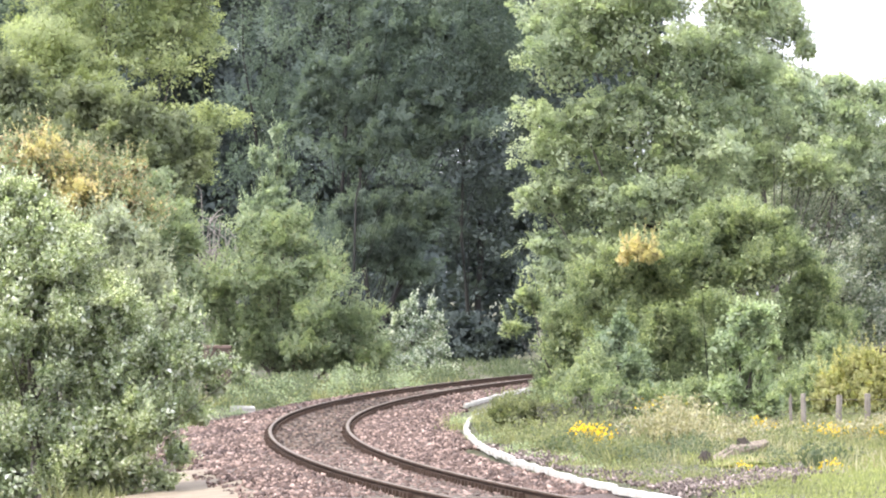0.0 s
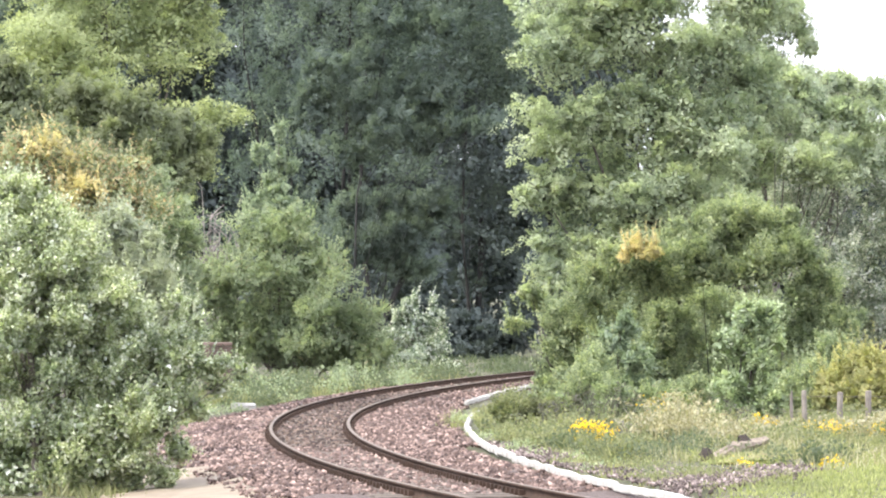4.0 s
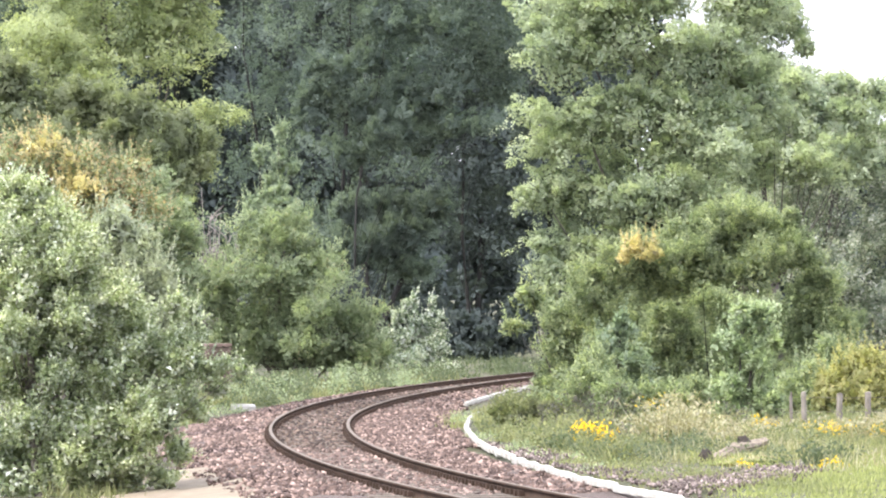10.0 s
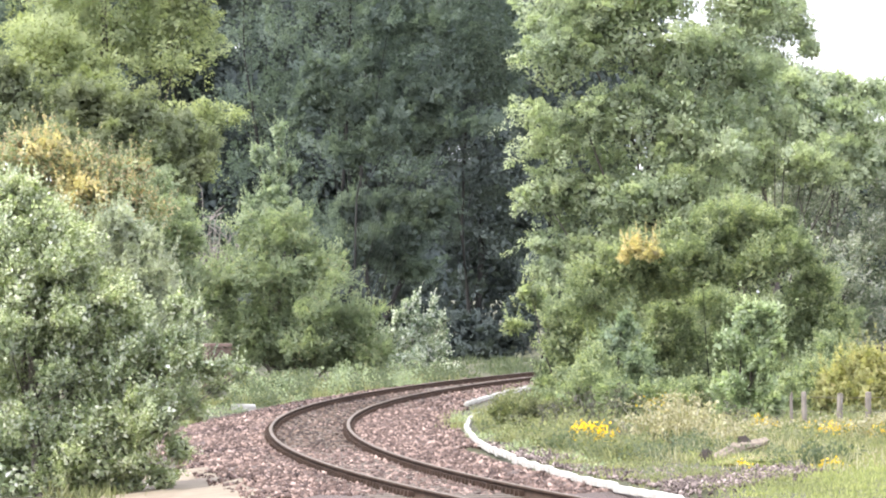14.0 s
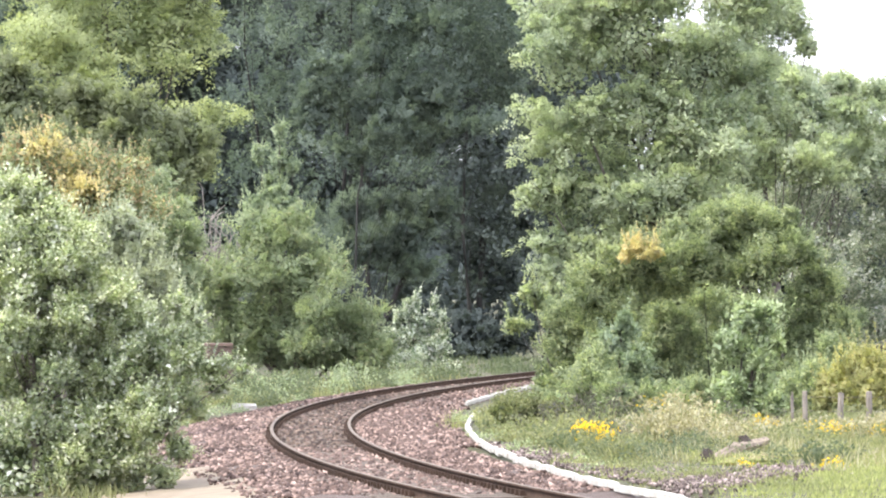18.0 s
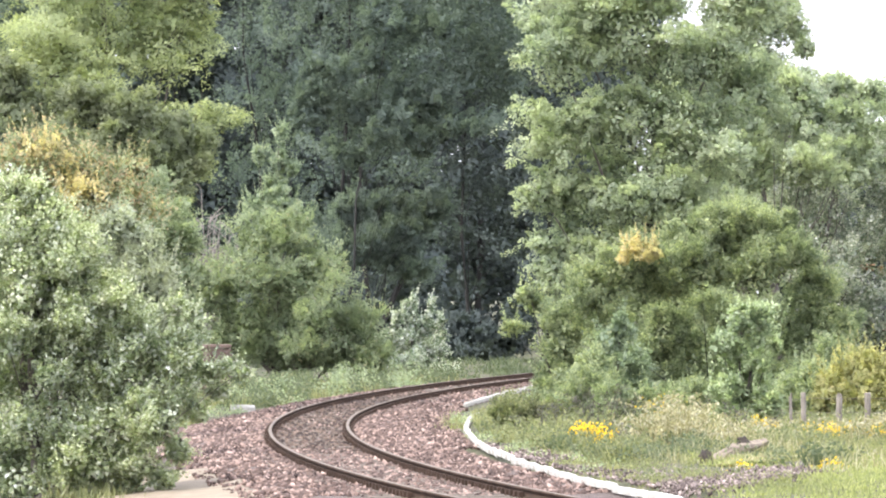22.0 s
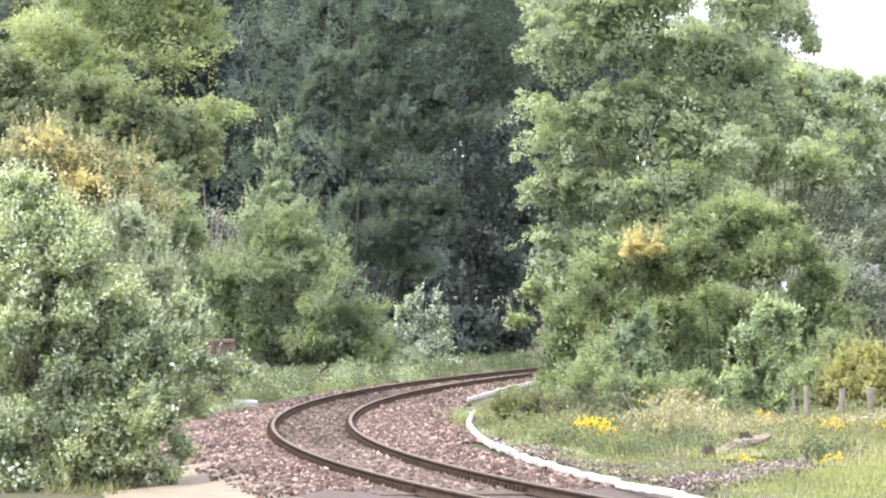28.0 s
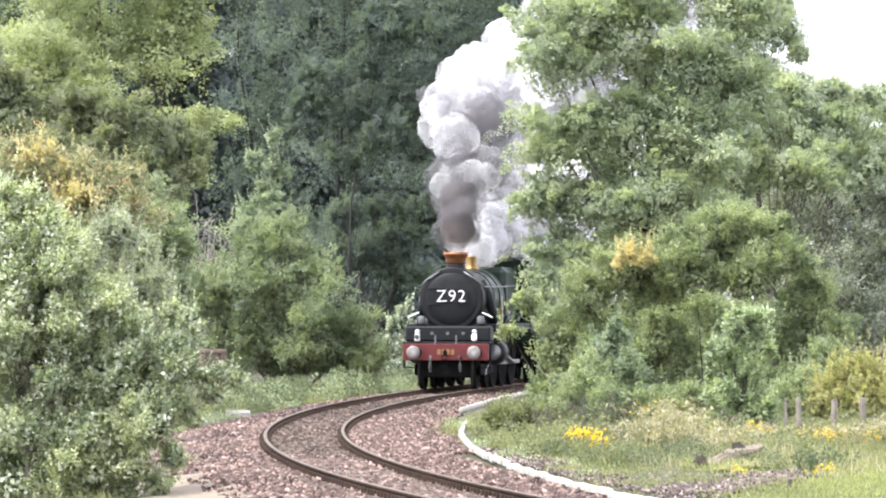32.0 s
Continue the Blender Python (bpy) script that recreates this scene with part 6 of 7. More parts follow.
def locomotive():
    """Forward is +y, the buffer beam's face at y = 0, rail top at z = 0."""
    e = thing("steam_locomotive", pose(0, 0, 0), "dark green steam locomotive with copper-capped chimney and red buffer beam", "locomotive")
    # boiler and smokebox
    sb = part("smokebox", one(lathe, [(0.0, 1.28), (0.80, 1.28), (0.88, 1.31), (0.90, 1.36), (0.90, 3.15), (0.0, 3.15)], pose(0, 0, 2.58) @ BACK, 40), BLACK, e, "matt black smokebox", True)
    part("rivet_ring", one(lathe, [(0.85, 1.25), (0.915, 1.26), (0.925, 1.33), (0.88, 1.34)], pose(0, 0, 2.58) @ BACK, 40), BLACK, sb, "black riveted front ring", True)
    door = part("smokebox_door", one(lathe, [(0.0, 1.16), (0.25, 1.165), (0.5, 1.185), (0.70, 1.225), (0.77, 1.26), (0.78, 1.30), (0.0, 1.30)], pose(0, 0, 2.58) @ BACK, 40), BLACK, e, "dished black smokebox door", True)
    for z in (2.42, 2.88):
        part("hinge_strap", one(box, (0.9, 0.03, 0.06), (0.25, -1.18, z), bevel=0.008), BLACK, door)
    part("boiler", one(lathe, [(0.80, 3.15), (0.81, 3.2), (0.88, 6.2), (0.90, 6.6), (0.0, 6.6)], pose(0, 0, 2.59) @ BACK, 36), GREEN, e, "dark green boiler barrel", True)
    for y in (3.22, 4.3, 5.4, 6.5):
        r = 0.815 + 0.028 * (y - 3.2)
        part("boiler_band", one(lathe, [(r, y - 0.03), (r + 0.012, y - 0.025), (r + 0.012, y + 0.025), (r, y + 0.03)], pose(0, 0, 2.59) @ BACK, 36), BLACK, e, smooth=True)
    bm = bmesh.new()
    box(bm, (1.78, 2.75, 1.62), (0, -7.95, 2.72), bevel=0.16)
    part("firebox", bm, GREEN, e, "square-topped green firebox")
    bm = bmesh.new()
    lathe(bm, [(0.42, 0), (0.34, 0.08), (0.28, 0.2), (0.27, 0.4), (0.28, 0.45)], pose(0, -2.16, 3.30), 28)
    ch = part("chimney", bm, BLACK, e, "black chimney barrel", True)
    part("copper_cap", one(lathe, [(0.275, 0.30), (0.285, 0.36), (0.30, 0.44), (0.335, 0.52), (0.365, 0.56), (0.365, 0.615), (0.33, 0.63), (0.3, 0.62), (0.26, 0.55)], pose(0, -2.16, 3.30), 32), COPPER, ch, "flared copper chimney cap", True)
    part("safety_valve", one(lathe, [(0.30, 0), (0.22, 0.05), (0.17, 0.15), (0.15, 0.38), (0.16, 0.42), (0.1, 0.43)], pose(0, -5.6, 3.42), 24), BRASS, e, "brass safety valve bonnet", True)
    part("steam_whistle", one(rod, (0.15, -9.1, 3.5), (0.15, -9.1, 3.78), 0.03), BRASS, e)
    # saddle, front platform, running plates
    bm = bmesh.new()
    box(bm, (1.5, 1.7, 0.55), (0, -2.2, 1.72), bevel=0.04)
    part("saddle", bm, BLACK, e)
    bm = bmesh.new()
    box(bm, (2.50, 1.06, 0.05), (0, -0.55, 1.335), bevel=0.01)
    part("front_platform", bm, BLACK, e, "black front platform")
    bm = bmesh.new()
    box(bm, (2.46, 0.9, 0.44), (0, -0.86, 1.585), bevel=0.05)
    part("valve_cover", bm, BLACK, e, "black curved cover over the inside valves")
    for x in (-0.45, 0.0, 0.45):
        part("cover_stud", one(rod, (x, -0.42, 1.6), (x, -0.39, 1.6), 0.05), GREYPAINT, e)
    for s in (-1, 1):
        bm = bmesh.new()
        box(bm, (0.62, 8.4, 0.05), (s * 0.98, -5.4, 1.83), bevel=0.008)
        part("running_plate", bm, BLACK, e)
        bm = bmesh.new()
        box(bm, (0.03, 8.4, 0.16), (s * 1.27, -5.4, 1.74))
        part("valance", bm, BLACK, e)
        for k, y in enumerate((-4.35, -6.45, -8.6)):
            bm = bmesh.new()
            lathe(bm, [(1.06, -0.14), (1.08, -0.13), (1.08, 0.13), (1.06, 0.14)], pose(s * 0.98, y, 1.02, 0, 90), 32)
            bmesh.ops.delete(bm, geom=[v for v in bm.verts if v.co.z < 1.8], context="VERTS")
            sp = part("splasher", bm, GREEN, e, "green splasher with brass beading", True)
        # cylinder, steam pipe, rods
        cyl = part("cylinder", one(lathe, [(0.0, -0.48), (0.25, -0.48), (0.33, -0.44), (0.36, -0.4), (0.36, 0.4), (0.3, 0.46), (0.0, 0.48)], pose(s * 1.08, -2.55, 1.05) @ BACK, 24), BLACK, e, "black outside cylinder", True)
        part("cylinder_cover", one(lathe, [(0.0, -0.52), (0.2, -0.52), (0.24, -0.485), (0.24, -0.47), (0.0, -0.46)], pose(s * 1.08, -2.55, 1.05) @ BACK, 24), STEEL, cyl, "bright cylinder cover", True)
        part("valve_chest", one(box, (0.5, 1.0, 0.4), (s * 1.02, -2.55, 1.5), bevel=0.06), BLACK, e)
        part("steam_pipe", one(pipe, [(s * 0.72, -2.3, 3.1), (s * 0.93, -2.3, 2.7), (s * 1.04, -2.35, 2.2), (s * 1.06, -2.45, 1.8)], [0.13, 0.13, 0.13, 0.14], 12), BLACK, e, "black outside steam pipe", True)
        part("handrail", one(pipe, [(s * 0.35, -1.24, 3.37), (s * 0.72, -1.24, 3.13), (s * 0.93, -1.4, 2.93), (s * 0.96, -3.2, 2.93), (s * 1.0, -9.2, 2.98)], [0.022] * 5, 6), STEEL, e, "steel boiler handrail", True)
        part("grab_rail", one(rod, (s * 0.92, -1.05, 2.19), (s * 1.22, -0.95, 2.06), 0.022), WHITE, e, "short bright grab rail")
        part("oil_box", one(lathe, [(0.0, 0), (0.1, 0.0), (0.11, 0.06), (0.11, 0.18), (0.08, 0.23), (0.0, 0.24)], pose(s * 0.86, -1.12, 1.86), 14), GREYPAINT, e, "grey lubricator pot", True)
        part("drain_pipe", one(pipe, [(s * 1.02, -2.1, 0.75), (s * 1.02, -1.2, 0.62), (s * 1.02, -0.9, 0.42)], [0.025] * 3, 6), STEEL, e)
        part("lifting_rod", one(rod, (s * 1.22, -3.2, 1.9), (s * 1.2, -3.2, 2.65), 0.03), WHITE if s < 0 else GREYPAINT, e)
        part("reversing_gear", one(box, (0.07, 0.12, 0.5), (s * 1.2, -3.05, 2.05), bevel=0.02), BRASS, e, "brass fitting beside the boiler")
        part("crosshead", one(box, (0.12, 0.5, 0.3), (s * 1.1, -3.6, 1.05), bevel=0.03), STEEL, e)
        part("connecting_rod", one(rod, (s * 1.12, -3.6, 1.05), (s * 1.12, -6.45, 0.72), 0.06), STEEL, e)
        part("coupling_rod", one(box, (0.06, 4.4, 0.12), (s * 1.02, -6.48, 0.72), bevel=0.02), STEEL, e)
        part("main_frame", one(box, (0.04, 9.6, 0.75), (s * 0.55, -5.2, 1.0)), FRAME_DARK, e)
    # bogie, drivers
    w1, w2 = wheel_mesh(0.4825, 10), wheel_mesh(1.02, 18)
    for y in (-0.78, -2.92):
        axle(e, y, 0.4825, w1)
    for y in (-4.35, -6.45, -8.6):
        axle(e, y, 1.02, w2)
    for s in (-1, 1):
        part("bogie_frame", one(box, (0.06, 2.9, 0.32), (s * 0.93, -1.85, 0.56), bevel=0.03), FRAME_DARK, e)
        part("guard_iron", one(pipe, [(s * 0.77, -0.1, 0.85), (s * 0.77, -0.05, 0.5), (s * 0.77, 0.0, 0.1)], [0.05, 0.045, 0.03], 6), FRAME_DARK, e)
        part("step_plate", one(box, (0.3, 0.25, 0.03), (s * 1.12, -0.35, 0.62)), FRAME_DARK, e)
        part("step_hanger", one(box, (0.03, 0.2, 0.7), (s * 1.24, -0.35, 0.97)), FRAME_DARK, e)
    # buffer beam and its fittings
    beam = part("buffer_beam", one(box, (2.46, 0.10, 0.48), (0, -0.05, 1.07), bevel=0.015), RED, e, "red buffer beam")
    for k in range(4):
        part("number_bar", one(box, (0.09, 0.006, 0.15), (-0.14 + k * 0.13 - 0.06, 0.004, 1.07), (0, 0, 0)), GOLD, beam, "gilt painted number bar")
    for s in (-1, 1):
        b = part("buffer", one(lathe, [(0.0, 0.0), (0.17, 0.0), (0.175, 0.04), (0.13, 0.06), (0.12, 0.3), (0.09, 0.31), (0.085, 0.44), (0.0, 0.44)], pose(s * 0.87, 0.0, 1.06, -90), 24), FRAME_DARK, e, "black buffer stock", True)
        part("buffer_head", one(lathe, [(0.0, 0.43), (0.17, 0.435), (0.195, 0.455), (0.192, 0.475), (0.11, 0.495), (0.0, 0.5)], pose(s * 0.87, 0.0, 1.06, -90), 28), BUFFER, b, "pale greasy buffer head", True)
        lamp = part("head_lamp", one(box, (0.14, 0.14, 0.21), (s * 0.82, -0.06, 1.485), bevel=0.02), WHITE, e, "white oil-type head lamp")
        part("lamp_top", one(lathe, [(0.0, 0), (0.07, 0), (0.06, 0.06), (0.075, 0.08), (0.03, 0.12), (0.0, 0.12)], pose(s * 0.82, -0.06, 1.59), 14), WHITE, lamp, smooth=True)
        part("lens", one(lathe, [(0.0, 0.08), (0.065, 0.08), (0.06, 0.10), (0.0, 0.115)], pose(s * 0.82, -0.06, 1.5, -90), 18), LAMP if s < 0 else GLASS, lamp, "round lamp lens", True)
        part("vacuum_pipe", one(pipe, [(s * 0.42, 0.02, 0.85), (s * 0.42, 0.12, 0.95), (s * 0.43, 0.13, 0.7), (s * 0.43, 0.1, 0.5)], [0.04, 0.045, 0.045, 0.04], 8), GREYPAINT, e, smooth=True)
        part("lamp_bracket", one(box, (0.05, 0.04, 0.26), (s * 0.30, -0.03, 1.42), bevel=0.008), GREYPAINT, e)
    hook = part("draw_hook", one(box, (0.08, 0.3, 0.16), (0, 0.12, 1.05), bevel=0.03), FRAME_DARK, e)
    for k in range(3):
        part("coupling_link", one(pipe, [(0.06, 0.24, 0.98 - k * 0.2), (0.07, 0.24, 0.86 - k * 0.2), (-0.07, 0.24, 0.86 - k * 0.2), (-0.06, 0.24, 0.98 - k * 0.2)], [0.022] * 4, 6), FRAME_DARK, hook)
    # black plate added so the space under the beam reads dark
    part("bogie_stretcher", one(box, (1.4, 0.12, 0.5), (0, -0.42, 0.58), bevel=0.04), FRAME_DARK, e, "black plate added to darken the gap under the beam")
    part("inner_cylinders", one(box, (1.3, 1.2, 0.7), (0, -1.5, 1.0), bevel=0.06), FRAME_DARK, e, "black inside cylinder block")
    part("ashpan", one(box, (1.1, 2.4, 0.6), (0, -8.0, 0.75)), FRAME_DARK, e)
    # reporting number on the smokebox door
    board = part("number_frame", one(box, (0.98, 0.02, 0.36), (0, -1.135, 2.65)), BLACK, e, "black reporting number board")
    font = bpy.data.curves.new("figures", "FONT")
    font.body, font.size, font.align_x, font.align_y, font.extrude, font.offset = "Z92", 0.49, "CENTER", "CENTER", 0.006, -0.004
    font.space_character = 1.12
    tmp = new("figures", font)
    bpy.context.view_layer.update()
    mesh = bpy.data.meshes.new_from_object(tmp.evaluated_get(bpy.context.evaluated_depsgraph_get()))
    bpy.data.objects.remove(tmp)
    mesh.materials.clear()
    fig = link_part("reporting_number", mesh, WHITE, board, "white figures Z92")
    fig.matrix_basis = pose(0.0, -1.118, 2.65, 90, 0, 180)
    # cab
    bm = bmesh.new()
    box(bm, (2.6, 0.05, 1.95), (0, -9.4, 2.75))
    cab = part("cab_front", bm, GREEN, e, "green cab front")
    for s in (-1, 1):
        part("cab_window", one(box, (0.42, 0.02, 0.5), (s * 0.98, -9.368, 3.2), bevel=0.006), GLASS, cab, "brass-rimmed cab window")
        part("cab_side", one(box, (0.05, 1.6, 1.9), (s * 1.29, -10.2, 2.6)), GREEN, e, "green cab side sheet")
    bm = bmesh.new()
    prof = [(1.36 * math.cos(math.radians(a)), 3.35 + 0.52 * math.sin(math.radians(a))) for a in range(0, 181, 20)]
    va = [bm.verts.new((x, -9.25, z)) for x, z in prof]
    vb = [bm.verts.new((x, -11.2, z)) for x, z in prof]
    vc = [bm.verts.new((x, -9.25, z + 0.05)) for x, z in prof]
    vd = [bm.verts.new((x, -11.2, z + 0.05)) for x, z in prof]
    for a, b in ((va, vb), (vd, vc), (vc, va), (vb, vd)):
        for k in range(len(prof) - 1):
            bm.faces.new((a[k], a[k + 1], b[k + 1], b[k]))
    part("cab_roof", bm, BLACK, e, "black curved cab roof")
    return e


def tender():
    e = thing("tender", pose(0, 0, 0), "dark green tender heaped with coal", "tender")
    part("tank", one(box, (2.55, 5.9, 1.55), (0, -3.3, 2.0), bevel=0.06), GREEN, e)
    part("coal_plate", one(box, (2.6, 4.2, 0.25), (0, -2.6, 2.85), bevel=0.03), GREEN, e, "flared coal plates")
    bm = bmesh.new()
    rng = random.Random(7)
    for _ in range(90):
        p = Vector((rng.uniform(-1, 1), -2.5 + rng.uniform(-1.8, 1.8), 2.95 + rng.uniform(0, 0.25)))
        bmesh.ops.create_icosphere(bm, subdivisions=1, radius=rng.uniform(0.1, 0.2), matrix=Matrix.Translation(p) @ Matrix.Rotation(rng.uniform(0, 3), 4, "X"))
    tagged(part("coal_heap", bm, COAL, e, "heap of black coal"), kind="stuff")
    part("underframe", one(box, (2.3, 6.3, 0.4), (0, -3.3, 1.05)), FRAME_DARK, e)
    m = wheel_mesh(0.62, 12)
    for y in (-1.3, -3.3, -5.3):
        axle(e, y, 0.62, m)
    return e


def coach():
    e = thing("railway_coach", pose(0, 0, 0), "chocolate and cream railway coach", "coach", "coaches")
    part("lower_side", one(box, (2.74, 19.2, 1.05), (0, -9.9, 1.6), bevel=0.04), CHOC, e, "chocolate-brown lower body")
    up = part("upper_side", one(box, (2.7, 19.15, 0.95), (0, -9.9, 2.6), bevel=0.03), CREAM, e, "cream upper body")
    bm = bmesh.new()
    lathe(bm, [(1.4, 0.25), (1.42, 0.3), (1.42, 19.5), (1.4, 19.55)], pose(0, 0, 0) @ BACK, 32)
    bmesh.ops.transform(bm, matrix=Matrix.Translation((0, 0, 3.05)) @ Matrix.Diagonal((1, 1, 0.5, 1)), verts=bm.verts)
    part("roof", bm, ROOF, e, "grey arched roof", True)
    for s in (-1, 1):
        for k in range(9):
            part("window", one(box, (0.03, 1.4, 0.66), (s * 1.345, -1.9 - 2.0 * k, 2.62), bevel=0.01), GLASS, up, "dark coach window")
    part("end_gangway", one(box, (0.9, 0.3, 2.1), (0, -0.2, 2.2), bevel=0.05), FRAME_DARK, e)
    part("underframe", one(box, (2.3, 18.5, 0.35), (0, -9.9, 0.95)), FRAME_DARK, e)
    m = wheel_mesh(0.46, 0)
    for y in (-2.2, -4.8, -15.0, -17.6):
        axle(e, y, 0.46, m)
    return e


ENGINE, TENDER = locomotive(), tender()
COACHES = [coach()]
COACHES.append(copy_thing(COACHES[0], pose(0, 0, 0)))
for w in COACHES[1].children:
    if w.name.startswith("wheel"):
        WHEELS.append((w, w.matrix_basis.copy(), 0.46, -1 if w.matrix_basis.translation.x < 0 else 1))


# exhaust: rigid rounded bodies of thin vapour that overlap
def smoke_material(name, col, see, dense):
    m, nt, p = material(name)
    p.inputs["Roughness"].default_value = 1.0
    p.inputs["Specular IOR Level"].default_value = 0.0
    c = ramp(nt, noise_tex(nt, 1.8, 3), [(0.3, tuple(v * 0.9 for v in col)), (0.7, col)])
    nt.links.new(c, p.inputs["Base Color"])
    t = nt.nodes.new("ShaderNodeBsdfTranslucent")
    nt.links.new(c, t.inputs[0])
    s = nt.nodes.new("ShaderNodeMixShader")
    s.inputs[0].default_value = see
    nt.links.new(p.outputs[0], s.inputs[1])
    nt.links.new(t.outputs[0], s.inputs[2])
    clear = nt.nodes.new("ShaderNodeBsdfTransparent")
    thin = nt.nodes.new("ShaderNodeMixShader")
    wisp = ramp(nt, noise_tex(nt, 1.4, 3), [(0.3, (dense * 0.35,) * 3), (0.7, (dense,) * 3)])
    nt.links.new(wisp, thin.inputs[0])
    nt.links.new(clear.outputs[0], thin.inputs[1])
    nt.links.new(s.outputs[0], thin.inputs[2])
    nt.links.new(thin.outputs[0], nt.nodes["Material Output"].inputs[0])
    return m


STEAM = smoke_material("white_steam", (0.96, 0.96, 0.97), 0.55, 0.36)
SMOKE = smoke_material("grey_smoke", (0.36, 0.35, 0.37), 0.5, 0.2)
BROWN = smoke_material("brown_smoke", (0.36, 0.30, 0.28), 0.45, 0.26)


def puff_mesh(seed, mat, r):
    """A soft rounded body of vapour."""
    rng = np.random.default_rng(seed)
    bm = bmesh.new()
    bmesh.ops.create_icosphere(bm, subdivisions=3, radius=1)
    shift = Vector(rng.normal(size=3) * 9)
    for v in bm.verts:
        q = v.co.normalized()
        v.co = q * r * (0.85 + 0.4 * noise.noise(q * 1.1 + shift) + 0.12 * noise.noise(q * 3.0 + shift))
    mesh = bpy.data.meshes.new("puff")
    bm.to_mesh(mesh)
    bm.free()
    mesh.polygons.foreach_set("use_smooth", [True] * len(mesh.polygons))
    mesh.materials.append(mat)
    return mesh


PUFFS = []          # (part, time of leaving the chimney, spread, rise, carry forward, turn)
plume = thing("exhaust_plume", pose(0, 0, 0), "billowing white steam and grey smoke over the locomotive", "smoke")
rng = np.random.default_rng(77)
kinds = {m.name: [puff_mesh(200 + k, m, (0.26 if m is BROWN else 0.5) + 0.1 * k) for k in range(4)] for m in (STEAM, SMOKE, BROWN)}
beats = [Vector(v) * 0.12 for v in ball(rng, 20)]
for k in range(520):
    te = round((29.2 + 2.78 * (k + rng.random()) / 520) * FPS) / FPS
    u = rng.random()
    low = rng.random() < 0.5 and te > 30.6
    if low:
        mk = "white_steam"
    elif te > 31.78:
        mk = "brown_smoke" if u < 0.55 else ("grey_smoke" if u < 0.9 else "white_steam")
    elif te > 31.38:
        mk = "grey_smoke" if u < 0.5 else ("brown_smoke" if u < 0.58 else "white_steam")
    else:
        mk = "white_steam" if u < (0.9 if te > 30.4 else 0.84) else "grey_smoke"
    ob = new("puff", kinds[mk][int(rng.integers(4))])
    ob.parent = plume
    rise = 0.1 + 0.4 * rng.random() if low else 0.8 + 0.25 * rng.random()
    spread = Vector(ball(rng, 1)[0] * rng.random() ** 0.45) + beats[int(te / 0.15) % 20]
    if te < 30.6:
        spread.x = abs(spread.x)
    if mk == "brown_smoke":
        spread *= 0.35
    if low:
        spread.z = 0.5 * abs(spread.z)
    PUFFS.append((ob, te, spread, rise, 0.2 if low else 1.2, rng.random(3) * 360))


# ---- what moves ----
SPEED = 9.55
FRONT_AT_END = s_at(153.0)          # metres along the line of the buffer beam at 32 s


def front(t):
    return FRONT_AT_END + SPEED * (32.0 - t)


def on_track(s_front, a, b):
    """Pose of a vehicle whose front stands at s_front and whose pivots lie a and b metres behind it."""
    xa, ya, _ = on_line(s_front + a)
    xb, yb, _ = on_line(s_front + b)
    d = Vector((xa - xb, ya - yb, 0)).normalized()
    return Matrix.Translation(Vector((xa, ya, 0)) + d * a) @ Matrix.Rotation(math.atan2(-d.x, d.y), 4, "Z")


def train_times():
    return [1.0 * k for k in range(28)] + [28 + 0.25 * k for k in range(17)]


# lean before the wind, in degrees, gust by gust, as the sapling shows it
GUSTS = [(0, 0), (1, 0.5), (2, 1), (3, 3), (3.5, 3), (5, 1), (6, 0), (8, 0), (10, 0.5), (11, 3), (12, 3.5), (13, 4), (14, 2.5), (15.5, 1.5), (18, 1.5), (19, 1), (20, 0), (21, -1), (22, 0), (24, 0.5), (25, 2), (26.5, 7), (27.5, 11), (28, 11), (28.5, 10), (29, 4), (29.5, 0), (31, 0), (32, 0)]


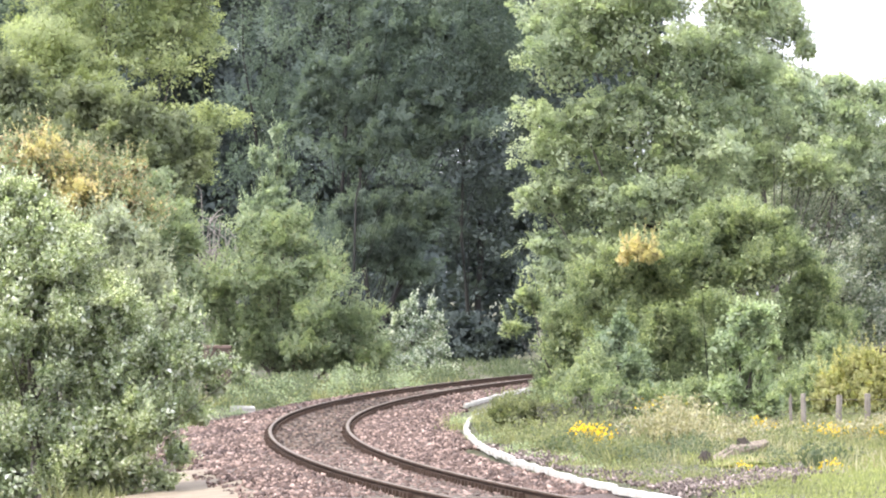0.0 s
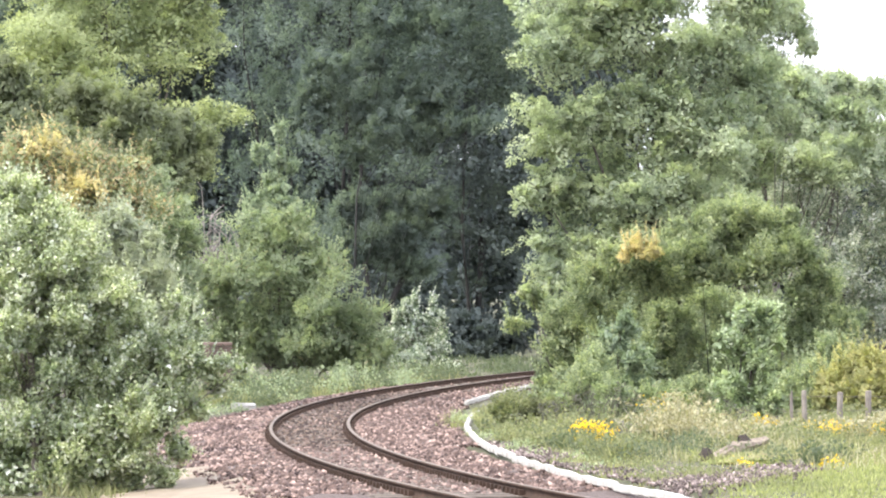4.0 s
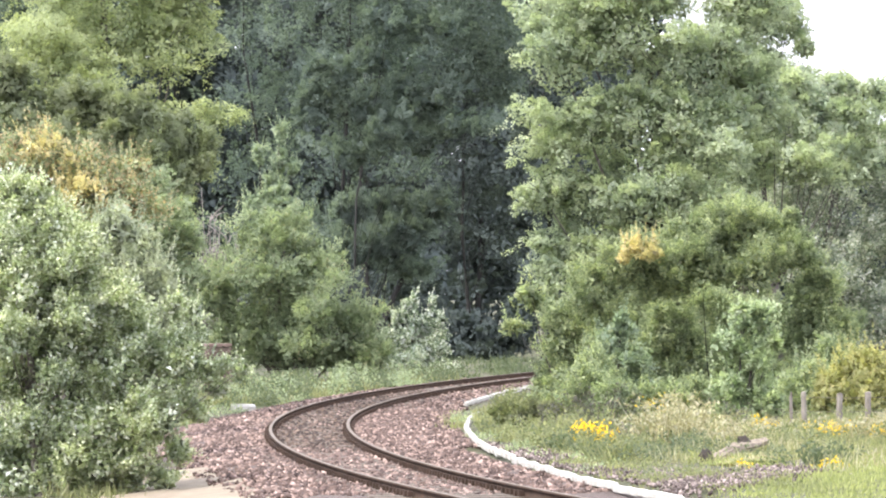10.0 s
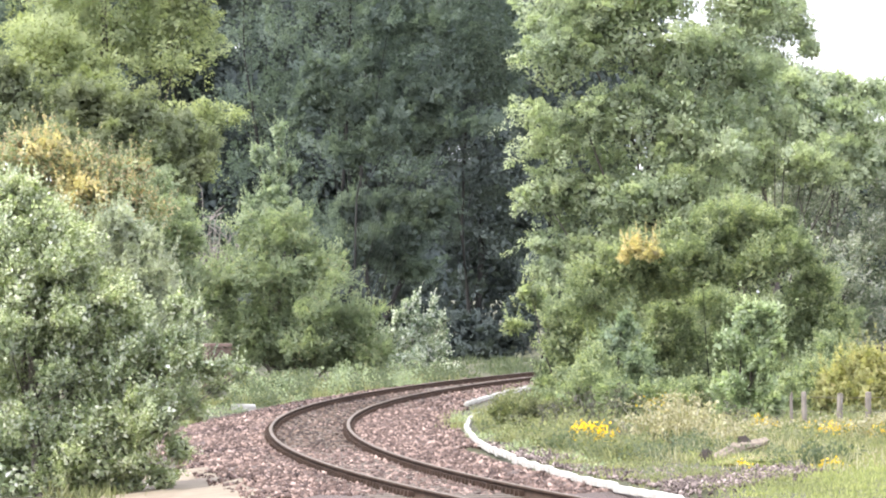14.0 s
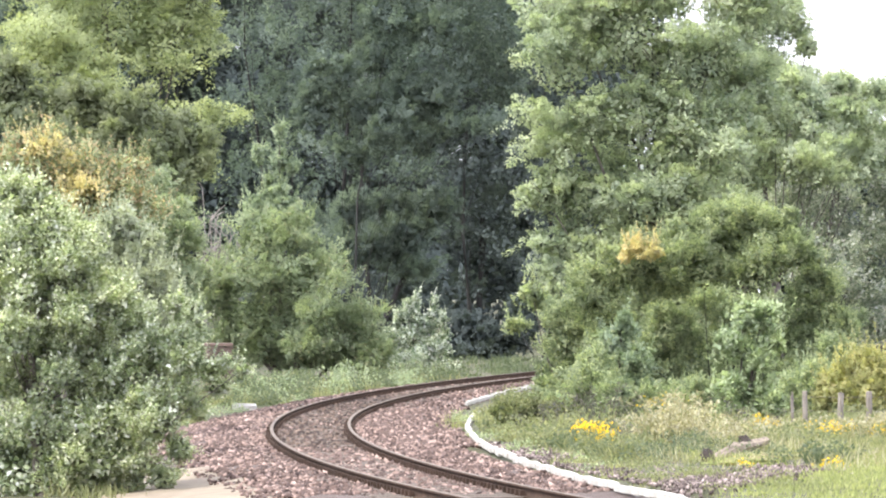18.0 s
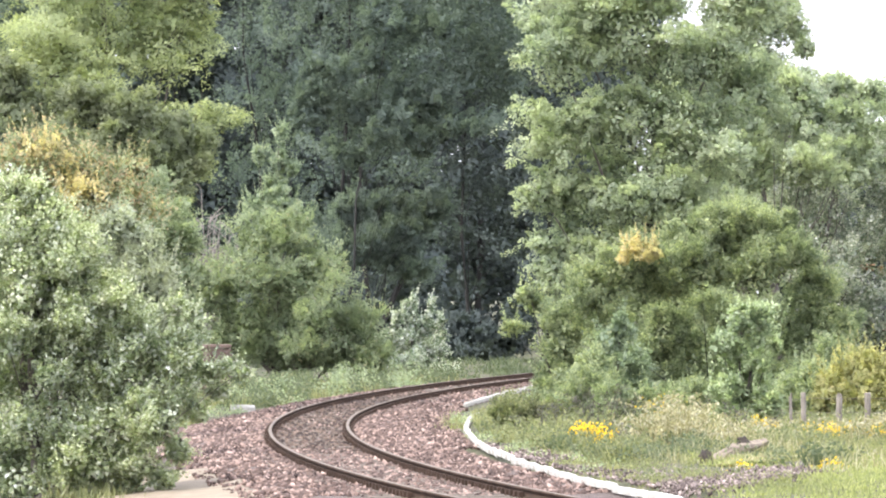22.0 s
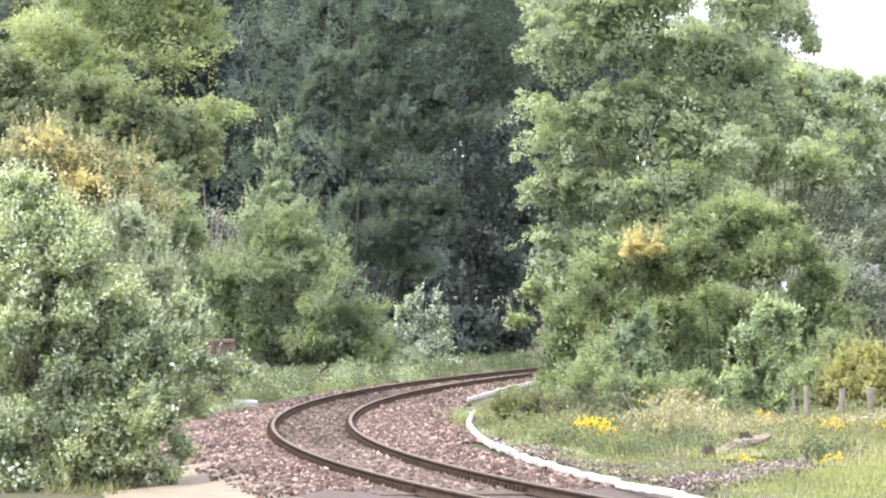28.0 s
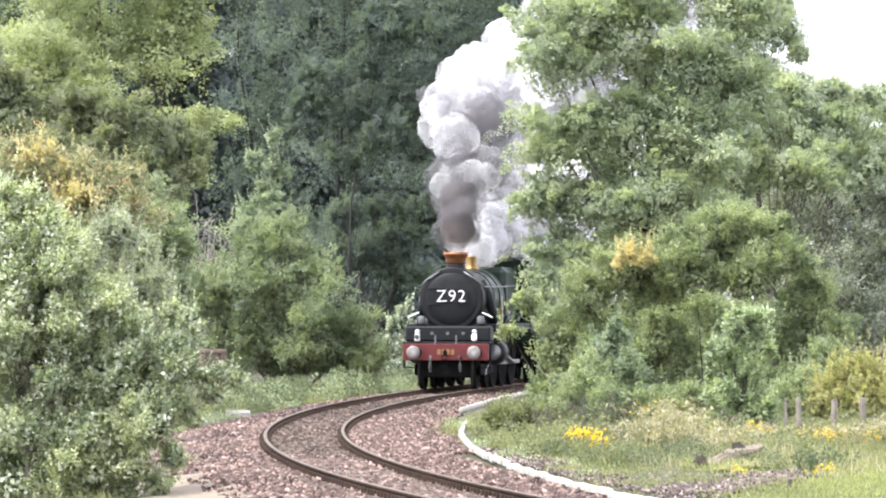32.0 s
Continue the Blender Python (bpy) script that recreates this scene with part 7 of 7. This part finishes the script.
def motions():
    for ob, amp, period, phase in SWAYING:
        rest = ob.matrix_basis.copy()
        rows, t = [], 0.0
        while t <= 32.01:
            lean = float(np.interp(t, [g for g, _ in GUSTS], [g for _, g in GUSTS]))
            gust = 0.6 + 0.4 * math.sin(0.55 * t + phase * 0.3)
            a = amp * gust * math.sin(2 * math.pi * t / period + phase) + lean * (0.1 * min(amp, 1.5) if amp else 1.0)
            b = 0.5 * amp * gust * math.sin(2 * math.pi * t / (period * 1.37) + 2 * phase)
            rows.append((t, rest @ pose(0, 0, 0, b * 0.6, a, 0)))
            t += 0.5
        walk(ob, rows)
    times = train_times()
    walk(ENGINE, [(t, on_track(front(t), 1.85, 7.5)) for t in times])
    walk(TENDER, [(t, on_track(front(t) + 11.3, 1.3, 5.3)) for t in times])
    for k, c in enumerate(COACHES):
        walk(c, [(t, on_track(front(t) + 18.3 + 20.2 * k, 3.5, 16.3)) for t in times])
    # wheels turn on their axles
    for w, rest, r, side in WHEELS:
        step = max(1, int(math.radians(80) * r / SPEED * FPS))
        walk(w, [(k / FPS, rest @ Matrix.Rotation(side * SPEED * k / FPS / r, 4, "X")) for k in range(0, 32 * FPS + 1, step)])
    # the exhaust rides in the smokebox until it is blown out of the chimney
    inside, mouth = Vector((0.0, -2.1, 2.55)), Vector((0.0, -2.16, 4.15))
    for ob, te, spread, rise, back, turn in PUFFS:
        spin = pose(0, 0, 0, *turn)
        rows = [(t, Matrix.Translation(on_track(front(t), 1.85, 7.5) @ inside) @ spin) for t in times if t < te - 0.06]
        rows.append((te - 1 / FPS, Matrix.Translation(on_track(front(te - 1 / FPS), 1.85, 7.5) @ inside) @ spin))
        at = on_track(front(te), 1.85, 7.5)
        start, heading = at @ (Vector((0.0, -6.6, 3.75)) if back < 0.5 else mouth), at.to_3x3() @ Vector((0, 1, 0))
        n = max(1, int((32.0 - te) / 0.15))
        for k in range(n + 1):
            u = (32.0 - te) * k / n
            up = (2.95 * u + 2.45 * (1 - math.exp(-u / 0.3))) * rise
            out = 0.03 + 2.0 * (1 - math.exp(-(u / 0.45) ** 1.4))
            p = start + heading * back * (1 - math.exp(-u / 0.3)) + Vector((-0.15 * u + 0.62 * u * u, 0.1 * u, up)) + Vector(spread) * out
            rows.append((te + u, Matrix.Translation(p) @ spin))
        walk(ob, rows)


motions()
